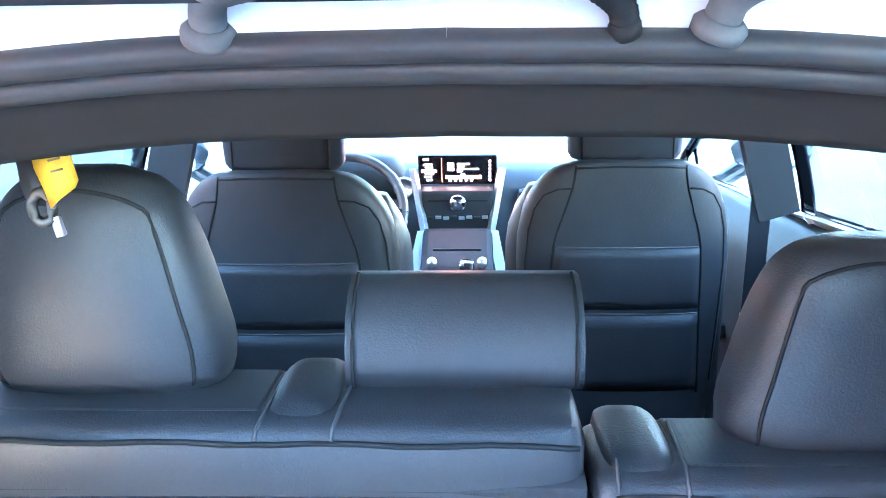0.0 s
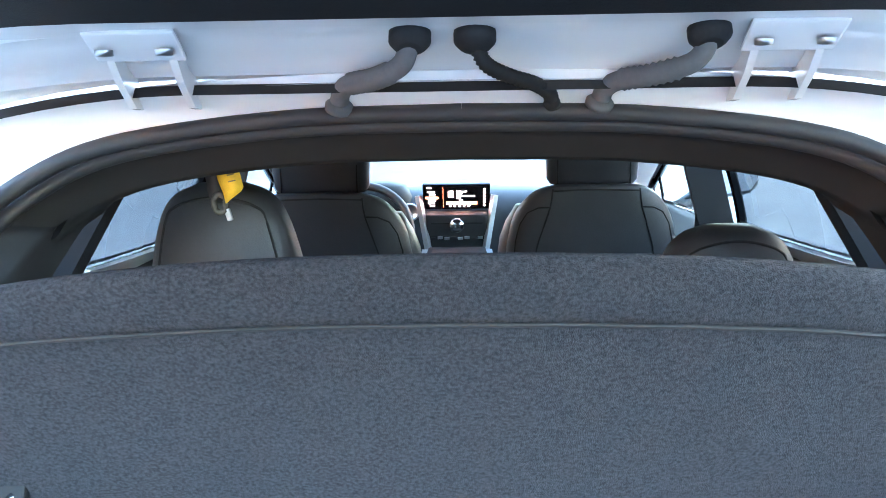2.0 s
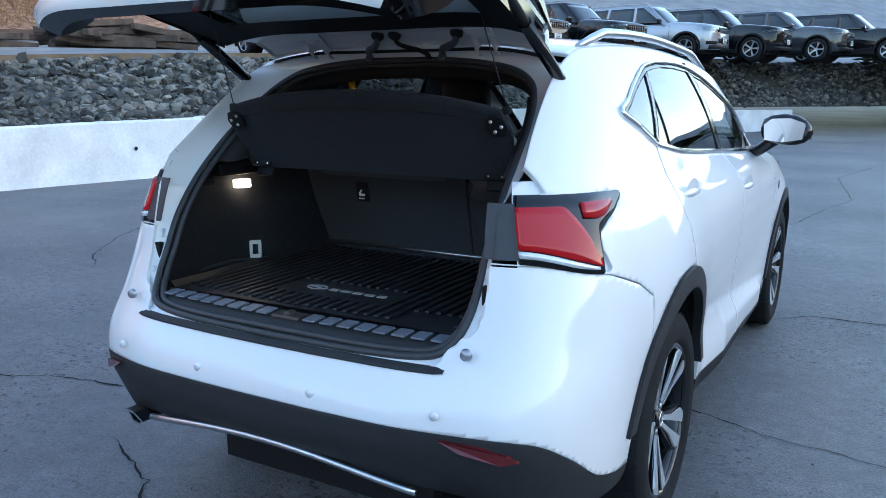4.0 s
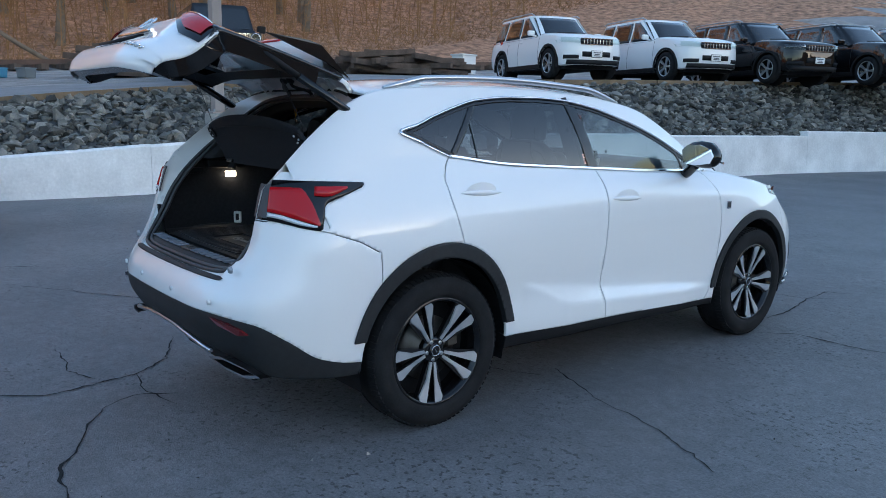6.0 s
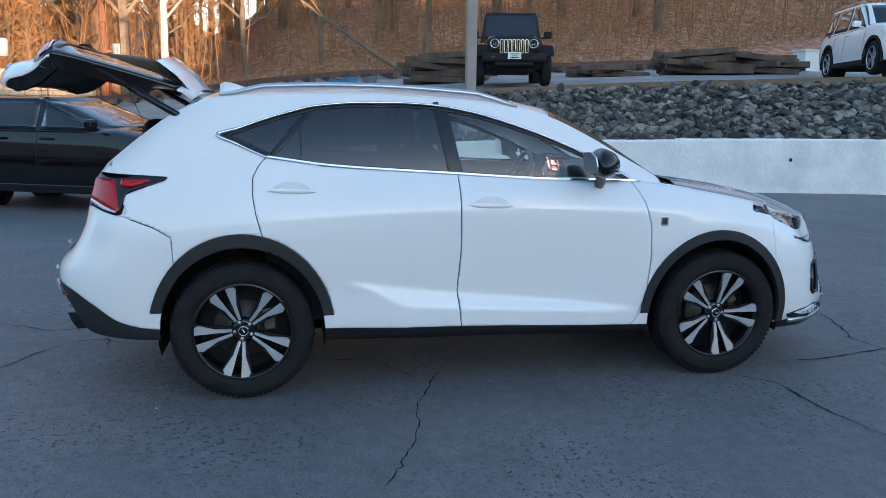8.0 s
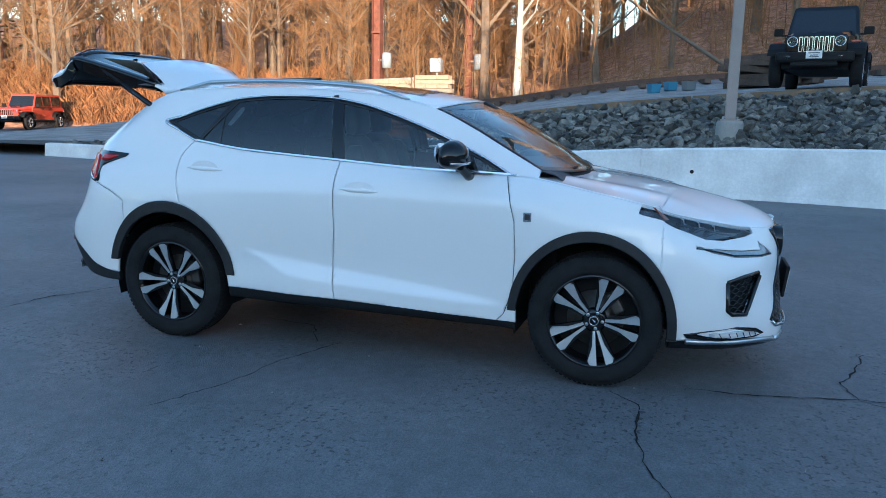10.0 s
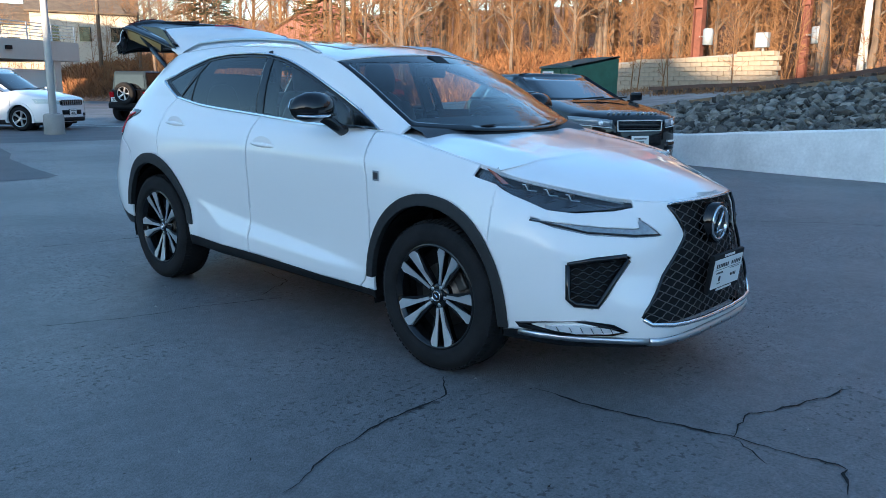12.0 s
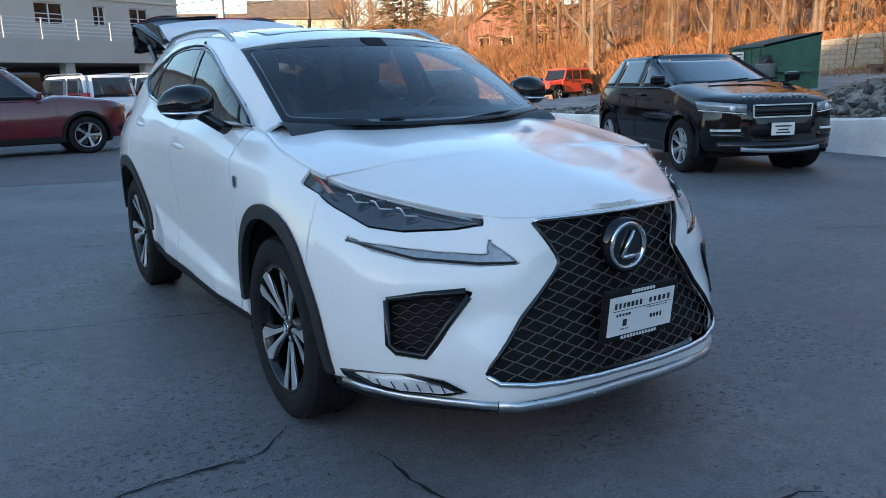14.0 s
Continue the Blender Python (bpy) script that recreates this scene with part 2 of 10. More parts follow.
M["patch"] = material("patch", (0.102, 0.104, 0.110), 0.8, var=0.2, scale=1.5, bump=0.6, bump_scale=120)
M["line_paint"] = material("line_paint", (0.5, 0.5, 0.48), 0.7, var=0.3, scale=10)
M["gravel"] = material("gravel", (0.30, 0.29, 0.275), 0.95, var=0.4, scale=1.2, bump=1.0, bump_scale=25, fine=0.04)
M["upper_lot"] = material("upper_lot", (0.24, 0.245, 0.25), 0.9, var=0.25, scale=0.8, bump=0.6, bump_scale=60, fine=0.01)
M["white_wall"] = material("white_wall", (0.70, 0.70, 0.69), 0.8, var=0.12, scale=1.6, bump=0.6, bump_scale=14, fine=0.012, second=(0.80, 0.80, 0.79))
M["stone"] = material("stone", (0.085, 0.09, 0.086), 0.9, var=0.45, scale=5, bump=0.7, bump_scale=18, fine=0.02, second=(0.15, 0.14, 0.12), island=0.8)
M["stone_bed"] = material("stone_bed", (0.06, 0.06, 0.058), 0.95, var=0.5, scale=5, bump=1.0, bump_scale=12, fine=0.05)
M["litter"] = material("litter", (0.23, 0.125, 0.075), 0.95, var=0.7, scale=2.6, bump=1.0, bump_scale=9, fine=0.08, second=(0.36, 0.20, 0.12))
M["bark"] = material("bark", (0.15, 0.115, 0.085), 0.95, var=0.4, scale=3, bump=0.8, bump_scale=20, fine=0.02)
M["twig"] = material("twig", (0.24, 0.130, 0.055), 0.95, var=0.4, scale=2)
M["birch"] = material("birch", (0.5, 0.48, 0.44), 0.9, var=0.4, scale=3)
M["brush"] = material("brush", (0.23, 0.105, 0.04), 0.95, var=0.5, scale=1.2, island=0.4)
M["dry_grass"] = material("dry_grass", (0.23, 0.155, 0.06), 0.95, var=0.4, scale=2, island=0.4)
M["lawn"] = material("lawn", (0.05, 0.085, 0.02), 0.95, var=0.5, scale=2, bump=1, bump_scale=30, fine=0.03)
M["needles"] = material("needles", (0.05, 0.06, 0.018), 0.9, var=0.5, scale=2, island=0.4)
M["pole_grey"] = material("pole_grey", (0.30, 0.26, 0.24), 0.7, var=0.15, scale=3)
M["rust_steel"] = material("rust_steel", (0.16, 0.06, 0.04), 0.8, var=0.4, scale=3)
M["rail_rust"] = material("rail_rust", (0.09, 0.05, 0.035), 0.7, var=0.4, scale=3)
M["tan_block"] = material("tan_block", (0.36, 0.30, 0.22), 0.9, var=0.25, scale=2.5, bump=0.5, bump_scale=25, fine=0.02)
M["concrete"] = material("concrete", (0.28, 0.27, 0.25), 0.9, var=0.2, scale=2)
M["old_wood"] = material("old_wood", (0.085, 0.06, 0.045), 0.95, var=0.5, scale=3, bump=0.8, bump_scale=15, fine=0.02, island=0.4)
M["stucco"] = material("stucco", (0.50, 0.47, 0.42), 0.9, var=0.08, scale=0.5, bump=0.3, bump_scale=60)
M["stucco_dark"] = material("stucco_dark", (0.42, 0.35, 0.30), 0.9, var=0.08, scale=0.5)
# dark tone that stands in for the shade under the deck
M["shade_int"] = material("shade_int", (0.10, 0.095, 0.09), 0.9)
M["rail_white"] = material("rail_white", (0.65, 0.65, 0.64), 0.5)
M["siding_pink"] = material("siding_pink", (0.36, 0.17, 0.16), 0.85, var=0.1, scale=2)
M["shingle"] = material("shingle", (0.17, 0.13, 0.09), 0.9, var=0.3, scale=2)
M["trim_cream"] = material("trim_cream", (0.6, 0.55, 0.45), 0.8)
M["dump_green"] = material("dump_green", (0.035, 0.10, 0.065), 0.6, var=0.25, scale=4)
M["dump_lid"] = material("dump_lid", (0.03, 0.06, 0.05), 0.6, var=0.2, scale=5)
M["tub_grey"] = material("tub_grey", (0.16, 0.18, 0.19), 0.6)
M["bag"] = material("bag", (0.01, 0.01, 0.011), 0.3)
M["galv"] = material("galv", (0.30, 0.31, 0.31), 0.6, metal=0.4, var=0.2, scale=3)
M["tarp_blue"] = material("tarp_blue", (0.05, 0.20, 0.32), 0.6)
M["elbox"] = material("elbox", (0.28, 0.33, 0.38), 0.6)
M["wire"] = material("wire", (0.03, 0.03, 0.03), 0.7)
M["blue_sign"] = material("blue_sign", (0.05, 0.08, 0.25), 0.5)
M["timber"] = material("timber", (0.20, 0.14, 0.085), 0.95, var=0.3, scale=2)

# ---- small building tools ----
def part(name, bm, mat, parent=None, label="", smooth=False, keep=False):
    """Links a bmesh as one mesh object under a thing or a part."""
    me = bpy.data.meshes.new(name)
    if smooth:
        for face in bm.faces:
            face.smooth = True
    bm.to_mesh(me)
    bm.free()
    me.materials.append(M[mat])
    ob = new(name, me)
    if parent is not None:
        ob.parent = parent
    if label:
        ob["label"] = label
    return ob


def shared(name, me, parent, m=None):
    """A further object on an existing mesh."""
    ob = new(name, me)
    ob.parent = parent
    if m is not None:
        ob.matrix_basis = m
    return ob


def empty(name, label, category, group="", kind="", m=None):
    ob = new(name)
    if m is not None:
        ob.matrix_basis = m
    return tagged(ob, label, category, group, kind)


def pchip(xs, ys):
    """Smooth curve without overshoot through few control values."""
    xs, ys = np.asarray(xs, float), np.asarray(ys, float)
    h, d = np.diff(xs), np.diff(ys) / np.diff(xs)
    k = np.zeros(len(xs))
    for i in range(1, len(xs) - 1):
        if d[i - 1] * d[i] > 0:
            w1, w2 = 2 * h[i] + h[i - 1], h[i] + 2 * h[i - 1]
            k[i] = (w1 + w2) / (w1 / d[i - 1] + w2 / d[i])
    k[0], k[-1] = d[0], d[-1]

    def at(x):
        x = np.clip(x, xs[0], xs[-1])
        i = np.clip(np.searchsorted(xs, x) - 1, 0, len(xs) - 2)
        t = (x - xs[i]) / h[i]
        return ((1 + 2 * t) * (1 - t) ** 2 * ys[i] + t * (1 - t) ** 2 * h[i] * k[i]
                + t * t * (3 - 2 * t) * ys[i + 1] + t * t * (t - 1) * h[i] * k[i + 1])
    return at


def spline(xs, ys):
    """Catmull-Rom style smooth curve with free tangents."""
    xs, ys = np.asarray(xs, float), np.asarray(ys, float)
    k = np.gradient(ys, xs)
    h = np.diff(xs)

    def at(x):
        x = np.clip(x, xs[0], xs[-1])
        i = np.clip(np.searchsorted(xs, x) - 1, 0, len(xs) - 2)
        t = (x - xs[i]) / h[i]
        return ((1 + 2 * t) * (1 - t) ** 2 * ys[i] + t * (1 - t) ** 2 * h[i] * k[i]
                + t * t * (3 - 2 * t) * ys[i + 1] + t * t * (t - 1) * h[i] * k[i + 1])
    return at


def grid(rows, close_u=False):
    """A bmesh of quads from rows of points."""
    bm = bmesh.new()
    vs = [[bm.verts.new(p) for p in row] for row in rows]
    for a, b in zip(vs, vs[1:]):
        n = len(a)
        for i in range(n if close_u else n - 1):
            j = (i + 1) % n
            quad = []
            for v in (a[i], a[j], b[j], b[i]):
                if not quad or (v.co - quad[-1].co).length > 1e-7:
                    quad.append(v)
            if len(quad) > 2 and (quad[0].co - quad[-1].co).length < 1e-7:
                quad.pop()
            if len(quad) > 2:
                bm.faces.new(quad)
    return bm


def box(bm, size, at=(0, 0, 0), bevel=0.0, rot=None, segs=2, taper=None):
    """Adds a bevelled box to a bmesh."""
    ret = bmesh.ops.create_cube(bm, size=1.0)
    vs = ret["verts"]
    for v in vs:
        v.co = Vector((v.co.x * size[0], v.co.y * size[1], v.co.z * size[2]))
        if taper and v.co.z > 0:
            v.co.x *= taper
            v.co.y *= taper
    if bevel:
        es = list({e for v in vs for e in v.link_edges})
        r = bmesh.ops.bevel(bm, geom=es, offset=bevel, segments=segs, profile=0.6, affect='EDGES', clamp_overlap=True)
        vs = list({v for f in r["faces"] for v in f.verts} | {v for v in vs if v.is_valid})
        seen, stack = set(vs), list(vs)
        while stack:
            for e in stack.pop().link_edges:
                for v in e.verts:
                    if v not in seen:
                        seen.add(v)
                        stack.append(v)
        vs = list(seen)
    mt = Matrix.Translation(at) @ (rot.to_4x4() if rot else Matrix())
    for v in vs:
        v.co = mt @ v.co
    return vs


def boxes(name, mat, parent, specs, bevel=0.004, label=""):
    bm = bmesh.new()
    for size, at, *rest in specs:
        box(bm, size, at, bevel, *(rest or ()))
    return part(name, bm, mat, parent, label)


def tube(bm, pts, r, n=8, caps=True):
    """Adds a round tube along points; r may be a number or one per point."""
    pts = [Vector(p) for p in pts]
    rs = r if isinstance(r, (list, tuple)) else [r] * len(pts)
    rings, up = [], Vector((0, 0, 1))
    for i, p in enumerate(pts):
        d = (pts[min(i + 1, len(pts) - 1)] - pts[max(i - 1, 0)]).normalized()
        a = d.cross(up if abs(d.z) < 0.95 else Vector((0, 1, 0))).normalized()
        b = d.cross(a)
        rings.append([bm.verts.new(p + rs[i] * (math.cos(2 * math.pi * k / n) * a + math.sin(2 * math.pi * k / n) * b)) for k in range(n)])
    for a, b in zip(rings, rings[1:]):
        for k in range(n):
            f = bm.faces.new((a[k], a[(k + 1) % n], b[(k + 1) % n], b[k]))
            f.smooth = True
    if caps:
        bm.faces.new(rings[0][::-1])
        bm.faces.new(rings[-1])
    return rings


def lathe(bm, profile, n=48, axis="x", at=(0, 0, 0), smooth=True):
    """Turns a profile of (along, radius) round an axis."""
    rings = []
    for a, r in profile:
        ring = []
        for k in range(n):
            c, s = math.cos(2 * math.pi * k / n), math.sin(2 * math.pi * k / n)
            p = {"x": (a, r * c, r * s), "y": (r * c, a, r * s), "z": (r * c, r * s, a)}[axis]
            ring.append(bm.verts.new(Vector(p) + Vector(at)))
        rings.append(ring)
    for a, b in zip(rings, rings[1:]):
        for k in range(n):
            f = bm.faces.new((a[k], a[(k + 1) % n], b[(k + 1) % n], b[k]))
            f.smooth = smooth
    return rings


def plate(bm, pts, depth, axis=None):
    """Adds a flat outline with thickness along the vector depth."""
    a = [bm.verts.new(p) for p in pts]
    b = [bm.verts.new(Vector(p) + Vector(depth)) for p in pts]
    bm.faces.new(a[::-1])
    bm.faces.new(b)
    for i in range(len(a)):
        j = (i + 1) % len(a)
        bm.faces.new((a[i], a[j], b[j], b[i]))


def normals(bm):
    bmesh.ops.recalc_face_normals(bm, faces=bm.faces[:])
    return bm


def mirror_x(bm):
    """Adds the mirrored half and welds the middle."""
    ret = bmesh.ops.duplicate(bm, geom=bm.verts[:] + bm.edges[:] + bm.faces[:])
    new_faces = [g for g in ret["geom"] if isinstance(g, bmesh.types.BMFace)]
    for g in ret["geom"]:
        if isinstance(g, bmesh.types.BMVert):
            g.co.x = -g.co.x
    bmesh.ops.reverse_faces(bm, faces=new_faces)
    mid = [v for v in bm.verts if abs(v.co.x) < 1e-5]
    bmesh.ops.remove_doubles(bm, verts=mid, dist=1e-5)
    return bm


def poly_sd(poly):
    """Signed distance to a closed outline in a plane, negative inside."""
    P = np.asarray(poly, float)
    Q = np.roll(P, -1, axis=0)

    def at(p):
        p = np.asarray(p, float)
        e, w = Q - P, p[None] - P
        t = np.clip((w * e).sum(1) / (e * e).sum(1), 0, 1)
        d = np.sqrt(((w - e * t[:, None]) ** 2).sum(1).min())
        c = (P[:, 1] > p[1]) != (Q[:, 1] > p[1])
        xs = P[c, 0] + (p[1] - P[c, 1]) / (Q[c, 1] - P[c, 1]) * (Q[c, 0] - P[c, 0])
        return -d if (xs > p[0]).sum() % 2 else d
    return at


def cut(bm, phi, where=None):
    """Splits faces along phi = 0; phi takes a place. Returns the values by vertex."""
    val = {}
    faces = [f for f in bm.faces if where is None or where(f)]
    verts = {v for f in faces for v in f.verts}
    for v in verts:
        d = phi(v.co)
        val[v] = d if abs(d) > 2e-5 else 2e-5
    edges = {e for f in faces for e in f.edges}
    fresh = set()
    for e in edges:
        a, b = e.verts
        if a in val and b in val and val[a] * val[b] < 0:
            t = val[a] / (val[a] - val[b])
            _, nv = bmesh.utils.edge_split(e, a, t)
            val[nv] = 0.0
            fresh.add(nv)
    done = set()
    for v in list(fresh):
        for f in list(v.link_faces):
            if f in done or not f.is_valid:
                continue
            on = [w for w in f.verts if w in fresh]
            if len(on) == 2:
                try:
                    bmesh.utils.face_split(f, on[0], on[1])
                except ValueError:
                    pass
            elif len(on) == 4:
                try:
                    nf, _ = bmesh.utils.face_split(f, on[0], on[1])
                    rest = [g for g in (f, nf) if on[2] in g.verts and on[3] in g.verts]
                    if rest:
                        bmesh.utils.face_split(rest[0], on[2], on[3])
                except ValueError:
                    pass
    return val


def middle(f):
    return f.calc_center_median()


def take(bm, test):
    """Moves the faces that pass the test into a bmesh of their own."""
    picked = [f for f in bm.faces if test(f)]
    out = bmesh.new()
    vmap = {}
    for f in picked:
        vs = []
        for v in f.verts:
            if v not in vmap:
                vmap[v] = out.verts.new(v.co)
            vs.append(vmap[v])
        try:
            g = out.faces.new(vs)
            g.smooth = True
        except ValueError:
            pass
    bmesh.ops.delete(bm, geom=picked, context='FACES')
    return out


def rim(bm, depth, into=None):
    """Gives a sheet an edge that turns inwards, so that it reads as a pressed panel."""
    bm.normal_update()
    es = [e for e in bm.edges if e.is_boundary and max(abs(v.co.x) for v in e.verts) > 1e-4]
    ret = bmesh.ops.extrude_edge_only(bm, edges=es)
    nv = {g for g in ret["geom"] if isinstance(g, bmesh.types.BMVert)}
    move = {}
    for v in nv:
        src = [e.other_vert(v) for e in v.link_edges if e.other_vert(v) not in nv]
        if src:
            move[v] = (into if into is not None else -src[0].normal) * depth
    for v, d in move.items():
        v.co += d
    for g in ret["geom"]:
        if isinstance(g, bmesh.types.BMFace):
            g.smooth = False
    return bm


def bar(bm, a, b, w, h, up=(0, 0, 1)):
    """Adds a straight bar of w by h between two places."""
    a, b = Vector(a), Vector(b)
    d = (b - a).normalized()
    s = d.cross(Vector(up))
    s = s.normalized() if s.length > 1e-4 else Vector((1, 0, 0))
    u = s.cross(d)
    vs = [bm.verts.new(p + s * w / 2 * i + u * h / 2 * j) for p in (a, b) for i, j in ((-1, -1), (1, -1), (1, 1), (-1, 1))]
    bm.faces.new(vs[3::-1])
    bm.faces.new(vs[4:])
    for k in range(4):
        bm.faces.new((vs[k], vs[(k + 1) % 4], vs[4 + (k + 1) % 4], vs[4 + k]))

# ---- the lot and the bank ----
bm = grid([[(x, y, 0) for x in np.concatenate([[-900, -200, -60], np.arange(-30, 31, 3), [60, 200, 900]])]
           for y in np.concatenate([[-900, -200, -80], np.arange(-30, 46, 3), [90, 200, 900]])])
ground = tagged(part("ground", normals(bm), "asphalt"), "dark grey cracked asphalt of a dealer's parking lot", "asphalt", kind="structure")

wall_x = spline([-14, -6, -2, 0.5, 4, 8, 11, 14.4, 17.8, 22.2, 30], [-12.5, -10.9, -10.2, -9.8, -9.65, -8.75, -8.05, -7.1, -6.65, -5.4, -1.6])
wall_h = pchip([-14, -6, -2, 0, 4, 12, 30], [0.35, 0.42, 0.52, 0.66, 0.9, 1.0, 0.9])
bank_z = pchip([-20, -8, -2, 0, 3.5, 7, 12, 20, 34, 60], [0.15, 0.45, 1.15, 1.42, 1.75, 1.95, 2.12, 2.3, 2.5, 2.5])
bank_w = pchip([-14, -3, 4, 12, 34], [3.4, 2.6, 2.2, 2.0, 2.4])


def wall_piece(y0, y1, dh):
    bm = bmesh.new()
    ys = np.linspace(y0, y1, 10)
    rows = []
    for y in ys:
        x, h = float(wall_x(y)), float(wall_h(y)) + dh
        rows.append([(x + 0.02, y, -0.05), (x, y, 0.1), (x - 0.02, y, h - 0.03), (x - 0.05, y, h), (x - 0.26, y, h), (x - 0.29, y, h - 0.04), (x - 0.3, y, -0.05)])
    for row in rows:
        for k, p in enumerate(row):
            j = 0.012 * noise.noise(Vector(p) * 2.3)
            row[k] = (p[0] + j, p[1], p[2] + j * (k in (3, 4)))
    bm.free()
    bm = grid(rows)
    for row in (rows[0], rows[-1]):
        bm.faces.new([bm.verts.new(p) for p in row])
    return normals(bm)


retaining = empty("retaining_wall", "low white-painted concrete retaining wall with chips and stains", "wall", kind="structure")
breaks = [-14, -7.5, -2.6, 2.2, 7.4, 12.6, 18.0, 23.5, 29.5]
for i, (a, b) in enumerate(zip(breaks, breaks[1:])):
    part("wall_segment", wall_piece(a + 0.003, b - 0.003, (0, -0.02, 0.015, 0, 0.02, -0.02, 0.1, -0.16)[i]), "white_wall", retaining)
bm = bmesh.new()
for y, z in ((9.4, 0.62), (11.55, 0.62), (6.2, 0.5), (13.6, 0.6), (3.1, 0.45)):
    lathe(bm, [(-0.01, 0.0), (0.012, 0.035), (0.016, 0.02), (0.0, 0.001)], 10, "x", (float(wall_x(y)), y, z))
part("weep_hole", normals(bm), "crack", retaining, "dark drain hole")

rows = []
for y in np.arange(-22, 60.1, 1.5):
    yy = min(max(y, -14), 30)
    x0 = float(wall_x(yy)) - 0.2
    if y > 30:
        x0 += (y - 30) * 1.0
    z0, z1, w = float(wall_h(yy)) - 0.06, float(bank_z(y)), float(bank_w(yy))
    row = []
    for k, t in enumerate(np.linspace(0, 1, 7)):
        row.append((x0 - w * t, y, z0 + (z1 - z0) * t + (0.05 * noise.noise(Vector((x0 * 2, y, t * 3))) if 0 < t < 1 else 0)))
    rows.append(row)
bm = grid(rows)
rock_bank = tagged(part("rock_bank", normals(bm), "stone_bed", smooth=True), "dark earth slope under the riprap stones", "slope", kind="structure")

far_up = pchip([0, 14, 18, 20, 30, 45, 80], [0, 0.75, 1.1, 1.2, 3.4, 7.0, 15.0])
hill_up = pchip([-60, -22, -6, 2, 12, 30, 60], [0.3, 0.4, 0.65, 1.05, 1.15, 1.1, 1.0])
rows = []
for y in np.concatenate([np.arange(-22, 60.1, 1.5), [75, 110]]):
    yy = min(max(y, -14), 30)
    x0 = float(wall_x(yy)) - 0.2 - float(bank_w(yy)) + (max(0, y - 30) * 1.0)
    row = []
    for d in np.concatenate([np.arange(0, 24, 1.0), np.arange(24, 84, 3.0)]):
        up = float(far_up(min(d, 20))) + (float(far_up(d)) - float(far_up(20))) * float(hill_up(min(y, 60))) if d > 20 else float(far_up(d))
        x, z = x0 - d, float(bank_z(min(y, 60))) + up
        z += 0.05 * noise.noise(Vector((x * 0.5, y * 0.5, 0))) * (d > 1) + (0.5 * noise.noise(Vector((x * 0.12, y * 0.12, 4))) if d > 26 else 0)
        row.append((x, y, z))
    rows.append(row)
bm = grid(rows)
normals(bm)
lot_up = take(bm, lambda f: middle(f).x > -17 - 0.05 * middle(f).y and middle(f).x > -40)
tagged(part("upper_lot", lot_up, "upper_lot"), "pale worn asphalt of the upper parking row", "asphalt", kind="structure")
ballast = take(bm, lambda f: middle(f).x > -33 + 0.25 * abs(middle(f).y - 2) * (middle(f).y > 2))
tagged(part("ballast", ballast, "gravel"), "grey gravel beside the railway track", "gravel", kind="structure")
tagged(part("hillside", bm, "litter", smooth=True), "hillside covered with brown fallen leaves", "hill", kind="structure")

# ---- unseen rise added behind the camera to keep the low sun off the lot ----
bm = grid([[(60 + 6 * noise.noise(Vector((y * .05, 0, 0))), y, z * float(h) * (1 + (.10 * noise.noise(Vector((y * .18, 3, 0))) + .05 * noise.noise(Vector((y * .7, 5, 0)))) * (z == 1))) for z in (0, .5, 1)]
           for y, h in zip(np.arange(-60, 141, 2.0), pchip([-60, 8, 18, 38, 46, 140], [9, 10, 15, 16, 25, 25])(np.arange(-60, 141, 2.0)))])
tagged(part("sun_blocker", normals(bm), "litter"), "unseen plain brown rise added to block the low sun", "rise", kind="structure")

# ---- the white car: lofted body ----
car = empty("white_suv", "white compact luxury suv with black arches and open tailgate", "car")

FRONT = {   # height: half plan of the nose, centre to corner
    0.20: [(0, 3.58), (.2, 3.58), (.40, 3.565), (.52, 3.51), (.72, 3.29), (.80, 3.13)],
    0.28: [(0, 3.655), (.2, 3.655), (.42, 3.63), (.55, 3.54), (.74, 3.33), (.83, 3.12)],
    0.40: [(0, 3.665), (.2, 3.66), (.40, 3.625), (.54, 3.56), (.75, 3.345), (.855, 3.12)],
    0.55: [(0, 3.655), (.2, 3.64), (.38, 3.59), (.54, 3.51), (.755, 3.33), (.865, 3.11)],
    0.68: [(0, 3.635), (.2, 3.62), (.38, 3.57), (.55, 3.475), (.765, 3.29), (.865, 3.10)],
    0.80: [(0, 3.605), (.2, 3.595), (.36, 3.545), (.50, 3.43), (.745, 3.225), (.845, 3.08)],
    0.90: [(0, 3.56), (.2, 3.54), (.35, 3.48), (.47, 3.37), (.715, 3.13), (.81, 3.02)],
    1.00: [(0, 3.42), (.2, 3.40), (.34, 3.35), (.46, 3.22), (.68, 3.02), (.765, 2.94)],
}
STATIONS = (2.95, 2.66, 2.2, 1.65, 1.1, 0.5, 0.0, -0.35)
SIDE = {    # height: half width at those stations
    0.20: (.83, .84, .84, .845, .845, .845, .84, .84),
    0.28: (.855, .865, .86, .862, .862, .865, .865, .86),
    0.40: (.885, .895, .875, .872, .872, .884, .895, .872),
    0.55: (.893, .905, .885, .874, .872, .88, .905, .885),
    0.68: (.895, .912, .893, .884, .884, .893, .918, .893),
    0.80: (.875, .908, .90, .893, .893, .903, .923, .898),
    0.90: (.845, .893, .90, .898, .898, .905, .92, .892),
    1.00: (.785, .848, .882, .890, .892, .892, .90, .868),
    1.08: (.73, .785, .81, .855, .858, .856, .866, .832),
    1.16: (.66, .70, .705, .77, .79, .80, .818, .785),
    1.26: (.58, .60, .64, .70, .73, .745, .757, .737),
}
